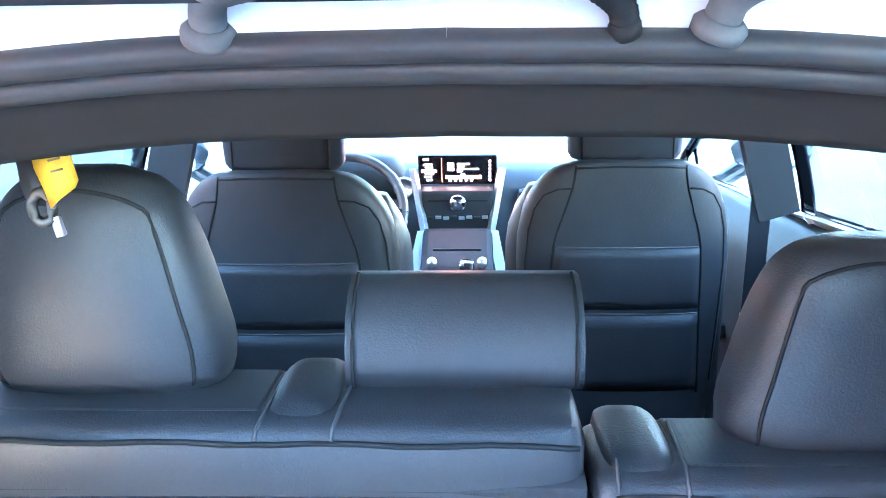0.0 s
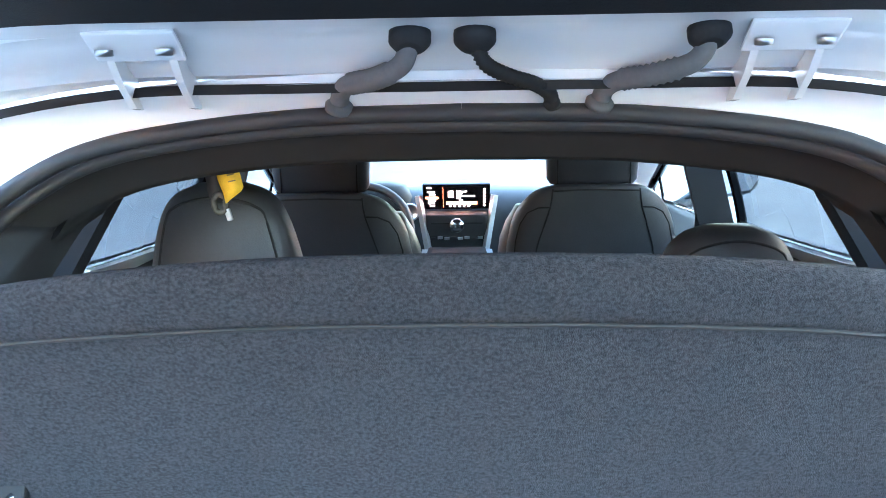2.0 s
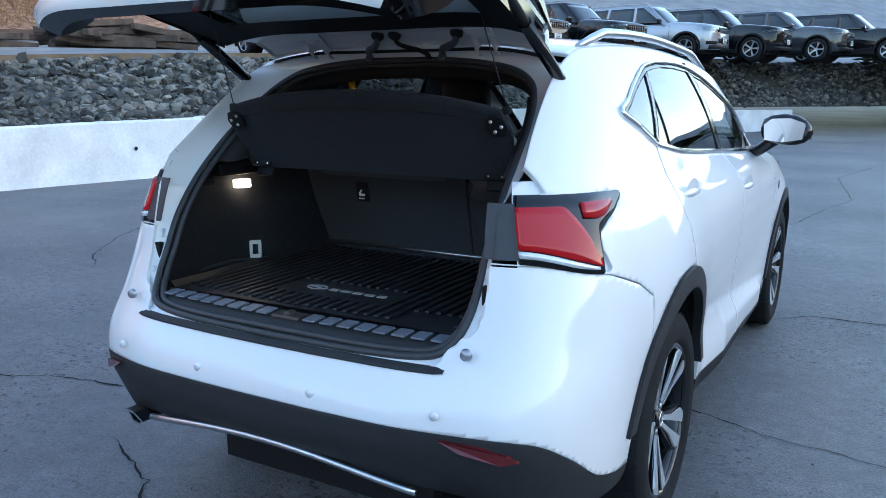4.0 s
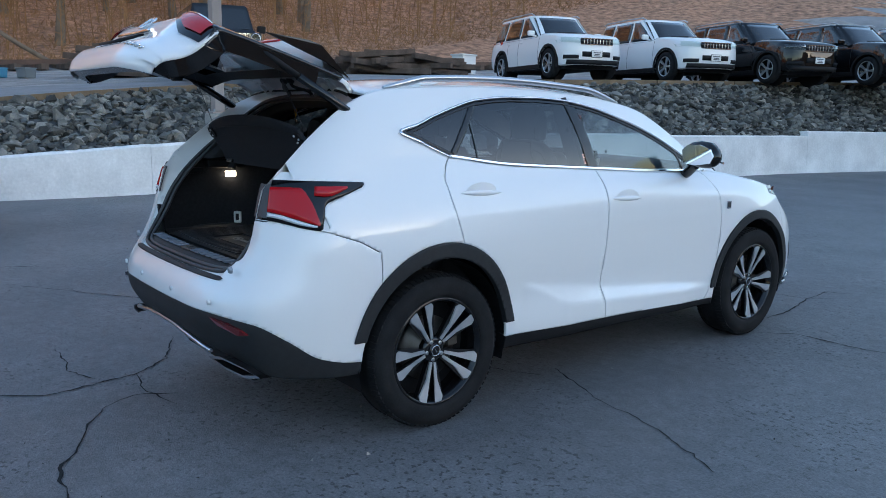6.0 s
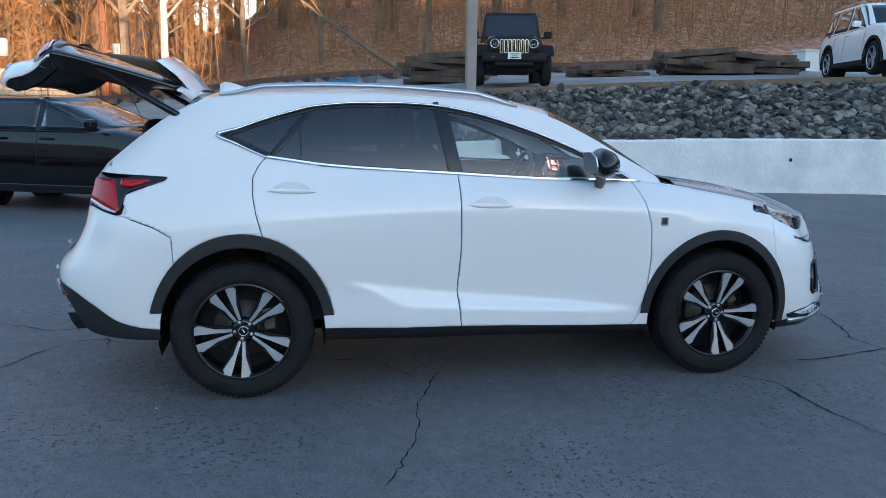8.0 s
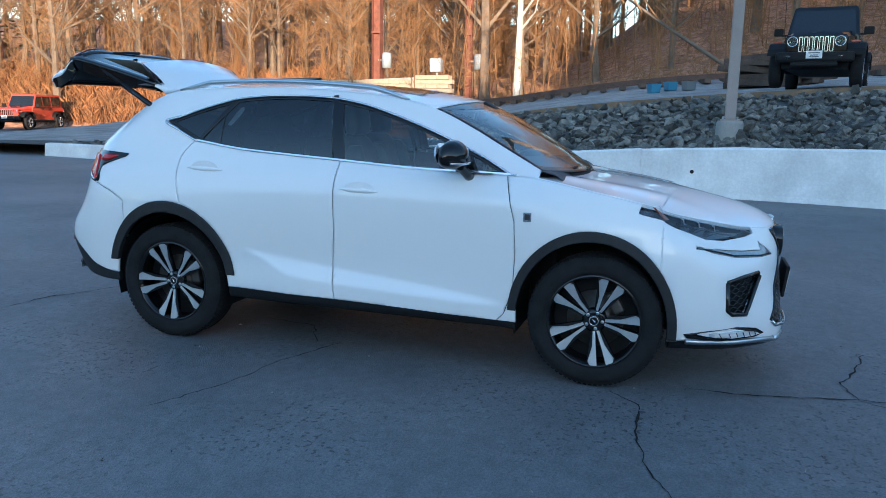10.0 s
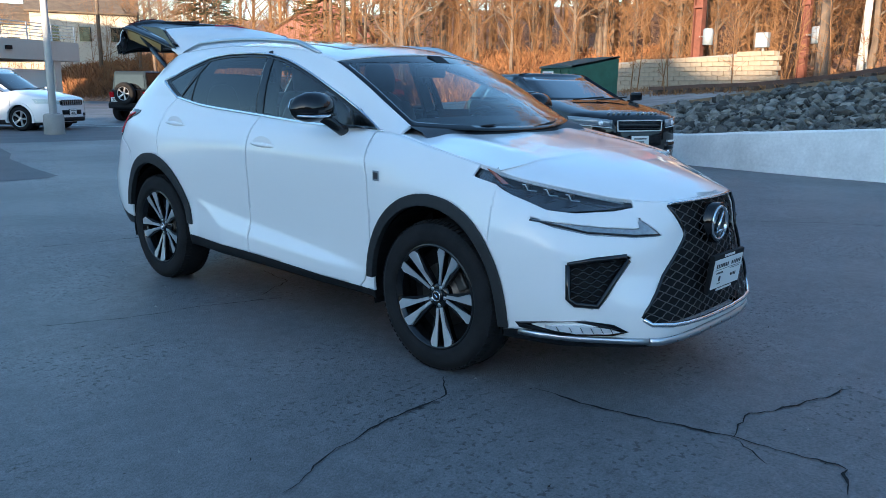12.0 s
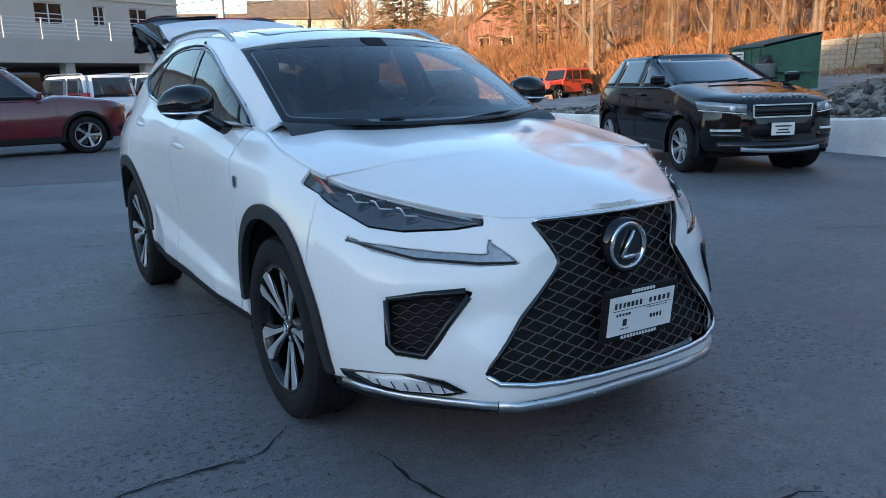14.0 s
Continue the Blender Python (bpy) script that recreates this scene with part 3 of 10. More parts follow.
REAR = {    # height: half plan of the tail, corner to centre
    0.20: [(.82, -.55), (.70, -.75), (.45, -.85), (.22, -.87), (0, -.875)],
    0.28: [(.83, -.58), (.71, -.80), (.46, -.90), (.23, -.925), (0, -.93)],
    0.40: [(.845, -.61), (.73, -.835), (.48, -.945), (.24, -.975), (0, -.985)],
    0.55: [(.855, -.63), (.745, -.86), (.49, -.97), (.24, -.995), (0, -1.0)],
    0.68: [(.86, -.63), (.745, -.85), (.50, -.955), (.25, -.98), (0, -.985)],
    0.80: [(.852, -.615), (.72, -.80), (.50, -.86), (.25, -.88), (0, -.885)],
    0.90: [(.842, -.605), (.70, -.765), (.50, -.80), (.25, -.82), (0, -.825)],
    1.00: [(.818, -.59), (.675, -.745), (.50, -.77), (.25, -.79), (0, -.795)],
    1.08: [(.79, -.57), (.655, -.725), (.50, -.75), (.25, -.77), (0, -.775)],
    1.16: [(.752, -.545), (.635, -.70), (.50, -.72), (.25, -.74), (0, -.745)],
    1.26: [(.70, -.50), (.605, -.62), (.48, -.66), (.25, -.68), (0, -.685)],
}
LEVELS = sorted(SIDE)
NS = 19


def level_points(z):
    fr = FRONT.get(z)
    if fr is None:                      # above the nose the plan shrinks back over the bonnet
        k = (z - 1.0) / 0.1
        fr = [(x * (1 - 0.06 * k), y - 0.16 * k) for x, y in FRONT[1.00]]
    return fr + [(w, y) for w, y in zip(SIDE[z], STATIONS)] + REAR[z]


_s = np.arange(NS)
_cx, _cy = [], []
for z in LEVELS:
    pts = level_points(z)
    _cx.append(spline(_s, [p[0] for p in pts]))
    _cy.append(spline(_s, [p[1] for p in pts]))


facet_hi = pchip([.3, .55, .86, 1.14, 1.7, 2.15, 2.3], [.66, .612, .572, .535, .475, .425, .40])
facet_lo = pchip([.3, .55, .86, 1.14, 1.7, 2.15, 2.3], [.60, .60, .475, .452, .425, .398, .39])


def facet(y, z):
    """The raised wedge along the bottom of the doors."""
    if not .5 < y < 2.22:
        return 0.0
    a, b = float(facet_hi(y)), float(facet_lo(y))
    k = min(1.0, max(0.0, (a - z) / max(.01, a - b)))
    fade = min(1.0, max(0.0, (y - .52) / .32)) * min(1.0, max(0.0, (2.2 - y) / .35))
    return 0.034 * k * fade * min(1.0, max(0.0, (z - .22) / .1))


CONTOURS = {}


def contour(s, zs):
    """Places on the body side at contour position s for heights zs."""
    key = round(float(s), 5)
    if key not in CONTOURS:
        CONTOURS[key] = (spline(LEVELS, [float(c(s)) for c in _cx]), spline(LEVELS, [float(c(s)) for c in _cy]))
    xs, ys = CONTOURS[key]
    return [Vector((max(0.0, float(xs(z))) + facet(float(ys(z)), z) * (6.5 < s < 13), float(ys(z)), float(z))) for z in zs]


belt_s = pchip([0, 1, 2, 3, 4, 5, 6, 7, 8, 9, 10, 11, 12, 13, 14, 15, 15.45, 15.6, 18],
               [.864, .862, .856, .868, .935, .972, .986, 1.045, 1.118, 1.135, 1.167, 1.205, 1.262, 1.245, 1.20, 1.15, 1.12, 1.10, 1.10])
foot_s = pchip([0, 2, 3, 4, 5, 6, 7.6, 8.2, 11.2, 11.8, 12.4, 14, 15, 18], [.235, .235, .235, .24, .25, .25, .255, .282, .300, .285, .25, .25, .27, .28])
S = np.concatenate([np.linspace(0, 6, 110), np.linspace(6, 13, 230)[1:], np.linspace(13, 18, 110)[1:]])
ROWS = 64
rows = []
for s in S:
    z0, z1 = float(foot_s(s)), float(belt_s(s))
    rows.append(contour(s, [z0 + (z1 - z0) * t for t in np.linspace(0, 1, ROWS)]))
hood_edge = [(s, row[-1].copy()) for s, row in zip(S, rows) if s <= 8.12]
belt_edge = [(row[-1].copy()) for s, row in zip(S, rows)]

# upper side: window band, roof pillars
roof_edge = [(2.32, .688, 1.142), (2.1, .672, 1.262), (1.9, .658, 1.372), (1.675, .640, 1.474), (1.43, .618, 1.53), (1.0, .598, 1.572),
             (.6, .588, 1.586), (.3, .582, 1.582), (0, .578, 1.565), (-.15, .576, 1.548), (-.3, .58, 1.49), (-.5, .602, 1.35), (-.66, .632, 1.215)]
_ry = [p[0] for p in roof_edge][::-1]
roof_x, roof_z = spline(_ry, [p[1] for p in roof_edge][::-1]), spline(_ry, [p[2] for p in roof_edge][::-1])


def upper(row_end, y, t):
    """From the belt line up to the roof edge, gently bowed."""
    ex, ez = float(roof_x(y)), float(roof_z(y))
    p = Vector((row_end.x + (ex - row_end.x) * t, y, row_end.z + (ez - row_end.z) * t))
    n = Vector((ez - row_end.z, 0, row_end.x - ex))
    return p + n * 0.20 * t * (1 - t)


up_rows = []
for s, row in zip(S, rows):
    e = row[-1]
    if 7.75 < s <= 14.6 and -0.655 < e.y < 2.315:
        up_rows.append([upper(e, e.y, t) for t in np.linspace(0, 1, 40)])

body = normals(grid(rows))
top = normals(grid(up_rows))
if sum(f.normal.x * f.calc_area() for f in body.faces) < 0:
    bmesh.ops.reverse_faces(body, faces=body.faces[:])
if sum(f.normal.x * f.calc_area() for f in top.faces) < 0:
    bmesh.ops.reverse_faces(top, faces=top.faces[:])

AF, AR = (2.636, 0.352), (0.003, 0.355)


def arch(c, a, b, drop=0.0):
    return lambda p: (math.hypot((p.y - c[0]) / a, (p.z - c[1]) / b) - 1) * min(a, b) if p.z > c[1] - drop else \
        (abs(p.y - c[0]) / a - 1) * a


def side_only(f):
    c = middle(f)
    return c.x > 0.55 and -0.75 < c.y < 3.25


arch_of = {"front": (arch(AF, .452, .502), arch(AF, .405, .445)), "rear": (arch(AR, .468, .525), arch(AR, .415, .455))}
for outer, inner in arch_of.values():
    cut(body, outer, side_only)
    cut(body, inner, side_only)


def in_arch(p, k):
    return p.x > 0.5 and min(arch_of["front"][k](p), arch_of["rear"][k](p)) < 0


bmesh.ops.delete(body, geom=[f for f in body.faces if in_arch(middle(f), 1)], context='FACES')


def arch_end(y):
    """Height at which the arch trim stops."""
    return .478 if y < 0 else .44 if y < 1.3 else .385 if y < 2.66 else .30


cut(body, lambda p: p.z - arch_end(p.y), lambda f: in_arch(middle(f), 0) and middle(f).z < .56)
cladding = take(body, lambda f: in_arch(middle(f), 0) and middle(f).z > arch_end(middle(f).y))

# black skirt along the bottom
skirt_z = pchip([-1.05, -.97, -.86, -.74, -.60, -.44, -.38, .44, 1.14, 2.25, 2.4, 2.98, 3.0, 3.12, 3.28, 3.5, 3.7],
                [.632, .622, .598, .525, .43, .392, .388, .366, .356, .312, .30, .29, .29, .297, .30, .285, .275])


def skirt(p):
    return p.z - float(skirt_z(p.y))


cut(body, skirt)
lower = take(body, lambda f: skirt(middle(f)) < 0)

# rear opening of the tailgate
def opening(p):
    a, b = p.x - (.598 + .05 * max(0.0, (p.z - 1.1))), .757 - p.z
    return max(a, b) + 0.05 * math.exp(-((a - b) / 0.06) ** 2) if p.y < -0.3 and p.x < 0.7 else 1.0


cut(body, opening, lambda f: middle(f).y < -0.4)
bmesh.ops.delete(body, geom=[f for f in body.faces if opening(middle(f)) < 0], context='FACES')

# outlines in the side view
front_door = [(1.137, 1.5), (1.137, .95), (1.14, .76), (1.124, .55), (1.146, .35), (1.146, .2), (2.08, .2), (2.12, .31), (2.165, .36), (2.212, .50),
              (2.222, .70), (2.212, .88), (2.175, 1.02), (2.125, 1.16), (2.125, 1.5)]
rear_door = [(1.137, 1.5), (1.137, .95), (1.14, .76), (1.124, .55), (1.146, .35), (1.146, .2), (.2, .2), (.0, .45), (.05, .70), (.114, .856), (.085, .96),
             (.068, 1.06), (.068, 1.157), (.10, 1.215), (.148, 1.262), (.2, 1.5)]
tail_lamp = [(-1.2, 1.168), (-.70, 1.166), (-.35, 1.156), (-.352, 1.142), (-.50, 1.092), (-.552, 1.065), (-.560, 1.03), (-.545, .972), (-.60, .978), (-.72, 1.008), (-1.2, 1.02)]
bumper_rear = [(-.552, .962), (-.42, .915), (-.33, .862), (-.30, .2), (-2, .2), (-2, 1.01), (-.72, 1.002), (-.60, .972)]
sd = {k: poly_sd(v) for k, v in {"front_door": front_door, "rear_door": rear_door, "tail_lamp": tail_lamp, "bumper_rear": bumper_rear}.items()}
F = {k: (lambda p, g=g: g((p.y, p.z))) for k, g in sd.items()}
# outlines in the front view
front_lamp = [(.79, 1.02), (.838, .952), (.80, .885), (.742, .828), (.66, .815), (.52, .822), (.452, .836), (.44, .90), (.5, 1.02)]
bumper_front = [(-.1, .93), (.37, .93), (.44, .90), (.452, .836), (.52, .822), (.66, .815), (.742, .828), (.80, .885), (.826, .93), (.90, .87), (1.0, .80), (1.0, .1), (-.1, .1)]
grille = [(-.1, .848), (.30, .846), (.322, .842), (.300, .80), (.268, .735), (.262, .71), (.275, .685), (.40, .545), (.515, .405), (.528, .375), (.50, .345), (.30, .325), (-.1, .318)]
vent = [(.752, .608), (.66, .628), (.548, .640), (.532, .632), (.60, .53), (.668, .425), (.69, .415), (.745, .432), (.762, .45)]
running = [(.812, .793), (.74, .778), (.60, .757), (.47, .748), (.462, .775), (.452, .788), (.42, .752), (.385, .715), (.50, .712), (.66, .726), (.76, .757)]
fog = [(.795, .346), (.70, .348), (.635, .336), (.60, .318), (.63, .308), (.72, .305), (.79, .318)]
for k, v in {"front_lamp": front_lamp, "bumper_front": bumper_front, "grille": grille, "vent": vent, "running": running, "fog": fog}.items():
    g = poly_sd(v)
    F[k] = lambda p, g=g: g((p.x, p.z))
AREA = {"front_lamp": lambda c: c.y > 2.86, "bumper_front": lambda c: c.y > 2.99, "grille": lambda c: c.y > 3.3, "vent": lambda c: c.y > 3.2,
        "running": lambda c: c.y > 3.1, "fog": lambda c: c.y > 3.1, "tail_lamp": lambda c: c.y < -.3, "bumper_rear": lambda c: c.y < -.25,
        "front_door": lambda c: 1.0 < c.y < 2.35, "rear_door": lambda c: -.1 < c.y < 1.3}
GAP = 0.0028
panels = {}
for k, inset in (("grille", 0), ("vent", 0), ("running", 0), ("front_lamp", GAP), ("tail_lamp", GAP), ("bumper_front", GAP), ("bumper_rear", GAP),
                 ("front_door", GAP), ("rear_door", GAP)):
    ok = lambda f, k=k: AREA[k](middle(f))
    cut(body, F[k], ok) if not inset else (cut(body, lambda p, k=k: F[k](p) + GAP, ok), cut(body, lambda p, k=k: F[k](p) - GAP * .6, ok))
    panels[k] = take(body, lambda f, k=k: AREA[k](middle(f)) and F[k](middle(f)) < -inset)
    if inset:                           # the joint round the panel
        joint = take(body, lambda f, k=k: AREA[k](middle(f)) and F[k](middle(f)) < GAP * .6)
        joint.free()
cut(lower, F["fog"], lambda f: AREA["fog"](middle(f)))

# window band: outlines in the side view
dlo_out = [(-.108, 1.368), (.0, 1.402), (.106, 1.441), (.24, 1.482), (.377, 1.517), (.50, 1.531), (.622, 1.539), (.82, 1.540), (1.02, 1.531), (1.245, 1.494), (1.42, 1.445), (1.60, 1.385),
           (1.80, 1.305), (2.0, 1.212), (2.19, 1.108), (2.24, 1.06), (2.24, .9), (.148, .9), (.148, 1.248), (.06, 1.288), (-.02, 1.325)]
dlo_sd = poly_sd(dlo_out)
TOPF = lambda k: (lambda p: dlo_sd((p.y, p.z)) + k)
for k in (0, .011, .026):
    cut(top, TOPF(k))
dlo_trim = take(top, lambda f: -.011 < dlo_sd((middle(f).y, middle(f).z)) < 0)
dlo_black = take(top, lambda f: -.026 < dlo_sd((middle(f).y, middle(f).z)) < -.011)
side_glass = take(top, lambda f: dlo_sd((middle(f).y, middle(f).z)) < -.026)


def both(name, bm, mat, label="", depth=0.012, parent=None, doubled=True, push=0.0):
    """Links a panel of the right side and its mirror on the left, with turned-in edges."""
    if push:
        bm.normal_update()
        for v in list(bm.verts):
            v.co += v.normal * push
    if depth:
        rim(bm, depth)
    me_l = bm.copy()
    bmesh.ops.scale(me_l, vec=(-1, 1, 1), verts=me_l.verts[:])
    bmesh.ops.reverse_faces(me_l, faces=me_l.faces[:])
    a = part(name, bm, mat, parent or car, label)
    b = part(name, me_l, mat, parent or car, label) if doubled else me_l.free()
    return a, b


def whole(name, bm, mat, label="", depth=0.012, push=0.0):
    """A panel that runs across the car as one piece."""
    if push:
        bm.normal_update()
        for v in list(bm.verts):
            v.co += v.normal * push
    if depth:
        rim(bm, depth)
    return part(name, mirror_x(bm), mat, car, label)


def loose(bm):
    """The connected pieces of a bmesh, each by itself."""
    left, out = set(bm.faces), []
    while left:
        seed = left.pop()
        got, stack = {seed}, [seed]
        while stack:
            for e in stack.pop().edges:
                for g in e.link_faces:
                    if g not in got:
                        got.add(g)
                        stack.append(g)
        left -= got
        out.append(got)
    res = []
    for g in out:
        nb, vm = bmesh.new(), {}
        for f in g:
            for v in f.verts:
                if v not in vm:
                    vm[v] = nb.verts.new(v.co)
            nf = nb.faces.new([vm[v] for v in f.verts])
            nf.smooth = f.smooth
        res.append(nb)
    bm.free()
    return res


fender = take(body, lambda f: middle(f).y > 1.9)
both("fender", fender, "paint_white")
quarter = body
bmesh.ops.delete(quarter, geom=[f for f in quarter.faces if middle(f).y < -.3 and middle(f).z < .7], context='FACES')
for f in top.faces:
    f.smooth = True
for f in quarter.faces:
    f.smooth = True
# weld quarter and roof side into one shell
joined = bmesh.new()
for src in (quarter, top):
    tmp = bpy.data.meshes.new("tmp")
    src.to_mesh(tmp)
    src.free()
    joined.from_mesh(tmp)
    bpy.data.meshes.remove(tmp)
bmesh.ops.remove_doubles(joined, verts=joined.verts[:], dist=0.0008)
for f in joined.faces:
    f.smooth = True
both("side_shell", joined, "paint_white", depth=0.014)
doors = {k: both(k, panels[k], "paint_white") for k in ("front_door", "rear_door")}
bumper_f = whole("front_bumper", panels["bumper_front"], "paint_white")
bumper_r = whole("rear_bumper", panels["bumper_rear"], "paint_white")
for piece in loose(cladding):
    both("wheel_arch_trim", piece, "plastic", "matt black plastic wheel arch trim", depth=0.03, push=0.011)
rear_skirt = take(lower, lambda f: middle(f).y < -.2)
front_skirt = take(lower, lambda f: middle(f).y > 2.9)
valance_foot = pchip([-1.05, -.98, -.88, -.76, -.6, -.4, -.2], [.475, .46, .42, .352, .342, .335, .30])
for v in rear_skirt.verts:              # the valance tucks up towards the middle
    zt, zn = float(skirt_z(v.co.y)), float(valance_foot(v.co.y))
    v.co.z = zn + (v.co.z - .265) * (zt - zn) / max(.05, zt - .265)
whole("rear_valance", rear_skirt, "plastic", "matt black plastic rear valance", depth=0.03)
whole("front_lip", front_skirt, "gloss_black", "black lower lip of the front bumper", depth=0.04)
both("sill", lower, "plastic_dark", "black side sill", depth=0.05)
both("window_surround", dlo_trim, "gloss_black", "black surround of the side windows", depth=0.006, push=0.001)
_be = sorted((p.y, p.x, p.z) for s_, p in zip(S, belt_edge) if 7.75 < s_ < 14.6)
_by = [p[0] for p in _be]


def on_upper(y, z):
    """Place on the upper side of the body at a place in the side view."""
    e = Vector((float(np.interp(y, _by, [p[1] for p in _be])), y, float(np.interp(y, _by, [p[2] for p in _be]))))
    lo_t, hi_t = 0.0, 1.0
    for _ in range(18):
        m_t = (lo_t + hi_t) / 2
        lo_t, hi_t = (m_t, hi_t) if upper(e, y, m_t).z < z else (lo_t, m_t)
    return upper(e, y, lo_t)


line = [(.148, 1.252), (.06, 1.290), (-.02, 1.327)] + dlo_out[:15]
lu = np.arange(len(line))
ly_, lz_ = pchip(lu, [p[0] for p in line]), pchip(lu, [p[1] for p in line])
trim_pts = []
for u in np.linspace(0, len(line) - 1, 110):
    q = on_upper(float(ly_(u)), float(lz_(u)) - .004)
    trim_pts.append(q + Vector((.004, 0, 0)))
trim_bm = bmesh.new()
tube(trim_bm, trim_pts, [.0095 if q.y < .0 and q.z < 1.40 else .0065 for q in trim_pts], 8)
both("window_trim", trim_bm, "chrome", "bright chrome trim round the side windows", depth=0)

# bright strip along the foot of the side windows
belt_pts = [p for s_, p in zip(S, belt_edge) if 6.5 < s_ < 13.5 and .14 < p.y < 2.16]
rws = [[Vector((p.x + dx, p.y, p.z + dz)) for p in belt_pts] for dx, dz in ((-.004, -.005), (.006, -.005), (.009, .001), (.006, .010), (-.004, .013))]
both("belt_trim", normals(grid(rws)), "chrome", "bright chrome strip under the side windows", depth=0)

# bonnet
yc_of = pchip([0, 1, 2, 3, 4, 5, 6, 7, 8.12], [3.588, 3.57, 3.52, 3.43, 3.24, 3.1, 2.98, 2.74, 2.475])
zc_of = pchip([2.475, 2.7, 3.0, 3.3, 3.5, 3.56, 3.588], [1.107, 1.082, 1.042, .982, .918, .885, .868])
hood_rows = []
for s, e in hood_edge:
    yc = float(yc_of(s))
    zc = float(zc_of(yc))
    row = []
    for w in np.linspace(0, 1, 34):
        k = math.sin(math.pi / 2 * w)
        y = e.y + (yc - e.y) * w
        z = e.z + (zc - e.z) * k
        ridge = 0.012 * math.exp(-((e.x * (1 - w) - .52) / .07) ** 2) * min(1, max(0, (3.4 - y) / .5))
        row.append((e.x * (1 - w), y, z + ridge))
    hood_rows.append(row)
hood = normals(grid(hood_rows))
if sum(f.normal.z * f.calc_area() for f in hood.faces) < 0:
    bmesh.ops.reverse_faces(hood, faces=hood.faces[:])
edge_vs = {v for v in hood.verts if v.is_boundary and v.co.x > 1e-3}
for v in edge_vs:
    v.co.x -= 0.004
    v.co.z += 0.001
for f in hood.faces:
    f.smooth = True
mirror_x(hood)
calm = [v for v in hood.verts if not v.is_boundary]
for _ in range(14):
    bmesh.ops.smooth_vert(hood, verts=calm, factor=.5, use_axis_x=False, use_axis_y=False, use_axis_z=True)
rim(hood, .018)
part("bonnet", hood, "paint_white", car)

# roof and windscreen
roof_rows = []
rz_c = pchip([-.24, -.1, .2, .7, 1.2, 1.5, 1.80], [1.568, 1.594, 1.622, 1.636, 1.612, 1.58, 1.522])
for t in np.linspace(0, 1, 60):
    ye = 1.675 + (-.205 - 1.675) * t
    yc = 1.79 + (-.235 - 1.79) * t
    ex, ez = float(roof_x(ye)), float(roof_z(ye))
    zc = float(rz_c(yc))
    roof_rows.append([(ex * (1 - w), ye + (yc - ye) * (1 - (1 - w) ** 2), ez + (zc - ez) * (1 - (1 - w) ** 2.2)) for w in np.linspace(0, 1, 24)])
roof = normals(grid(roof_rows))
if sum(f.normal.z for f in roof.faces) < 0:
    bmesh.ops.reverse_faces(roof, faces=roof.faces[:])
for f in roof.faces:
    f.smooth = True
# dark glass panel of the roof hatch
cut(roof, lambda p: max(abs(p.x) - .43, abs(p.y - 1.18) - .33))
hatch = take(roof, lambda f: max(abs(middle(f).x) - .43, abs(middle(f).y - 1.18) - .33) < 0)
whole("roof_panel", roof, "paint_white", depth=0.01)
whole("sunroof", hatch, "gloss_black", "dark glass sunroof", depth=0.0, push=0.002)

ws_rows = []
for t in np.linspace(0, 1, 40):
    ye = 2.315 + (1.675 - 2.315) * t
    ex, ez = float(roof_x(ye)), float(roof_z(ye))
    yc, zc = 2.50 + (1.79 - 2.50) * t, 1.112 + (1.522 - 1.112) * t + .03 * math.sin(math.pi * t)
    ws_rows.append([(ex * (1 - w), ye + (yc - ye) * (1 - (1 - w) ** 2), ez + (zc - ez) * (1 - (1 - w) ** 2)) for w in np.linspace(0, 1, 26)])
screen_bm = normals(grid(ws_rows))
if sum(f.normal.z for f in screen_bm.faces) < 0:
    bmesh.ops.reverse_faces(screen_bm, faces=screen_bm.faces[:])
for f in screen_bm.faces:
    f.smooth = True


def ws_phi(p):
    """Distance from the clear part of the windscreen to its black border."""
    t = (2.315 - p.y + .185 * (1 - (p.x / .66) ** 2)) / .64
    return max(abs(p.x) - (float(roof_x(2.315 - .64 * min(1, max(0, t)))) - .035), .05 - t, t - .955)


cut(screen_bm, ws_phi)
frit = take(screen_bm, lambda f: ws_phi(middle(f)) > 0)
whole("windscreen_border", frit, "gloss_black", "black border of the windscreen", depth=0.006)
ws = whole("windscreen", screen_bm, "glass_screen", "clear windscreen", depth=0.0)
ws.visible_shadow = False

# side glass with dividers
pillar = lambda y0, z0, y1, z1, w: (lambda p: abs((p.y - (y0 + (y1 - y0) * (p.z - z0) / (z1 - z0)))) - w)
B_POST = pillar(1.125, 1.165, 1.055, 1.54, .038)
C_POST = pillar(.155, 1.25, .40, 1.53, .020)
C_BAR = pillar(.315, 1.23, .315, 1.5, .006)
A_BAR = pillar(1.965, 1.13, 1.88, 1.30, .010)
for g in (B_POST, C_POST, A_BAR):
    cut(side_glass, g)
cut(side_glass, C_BAR, lambda f: .2 < middle(f).y < .45)
posts = take(side_glass, lambda f: B_POST(middle(f)) < 0 or C_POST(middle(f)) < 0 or (A_BAR(middle(f)) < 0) or (C_BAR(middle(f)) < 0 and C_POST(middle(f)) > 0 and middle(f).z < 1.43))
for piece in loose(posts):
    both("window_post", piece, "gloss_black", "gloss black window post", depth=0.004, push=0.001)
both("window_seal", dlo_black, "gloss_black", "black seal round the side windows", depth=0.01)
fg = take(side_glass, lambda f: middle(f).y > 1.09)
qg = take(side_glass, lambda f: C_POST(middle(f)) > 0 and middle(f).y < .155 + (middle(f).z - 1.25) * .875)
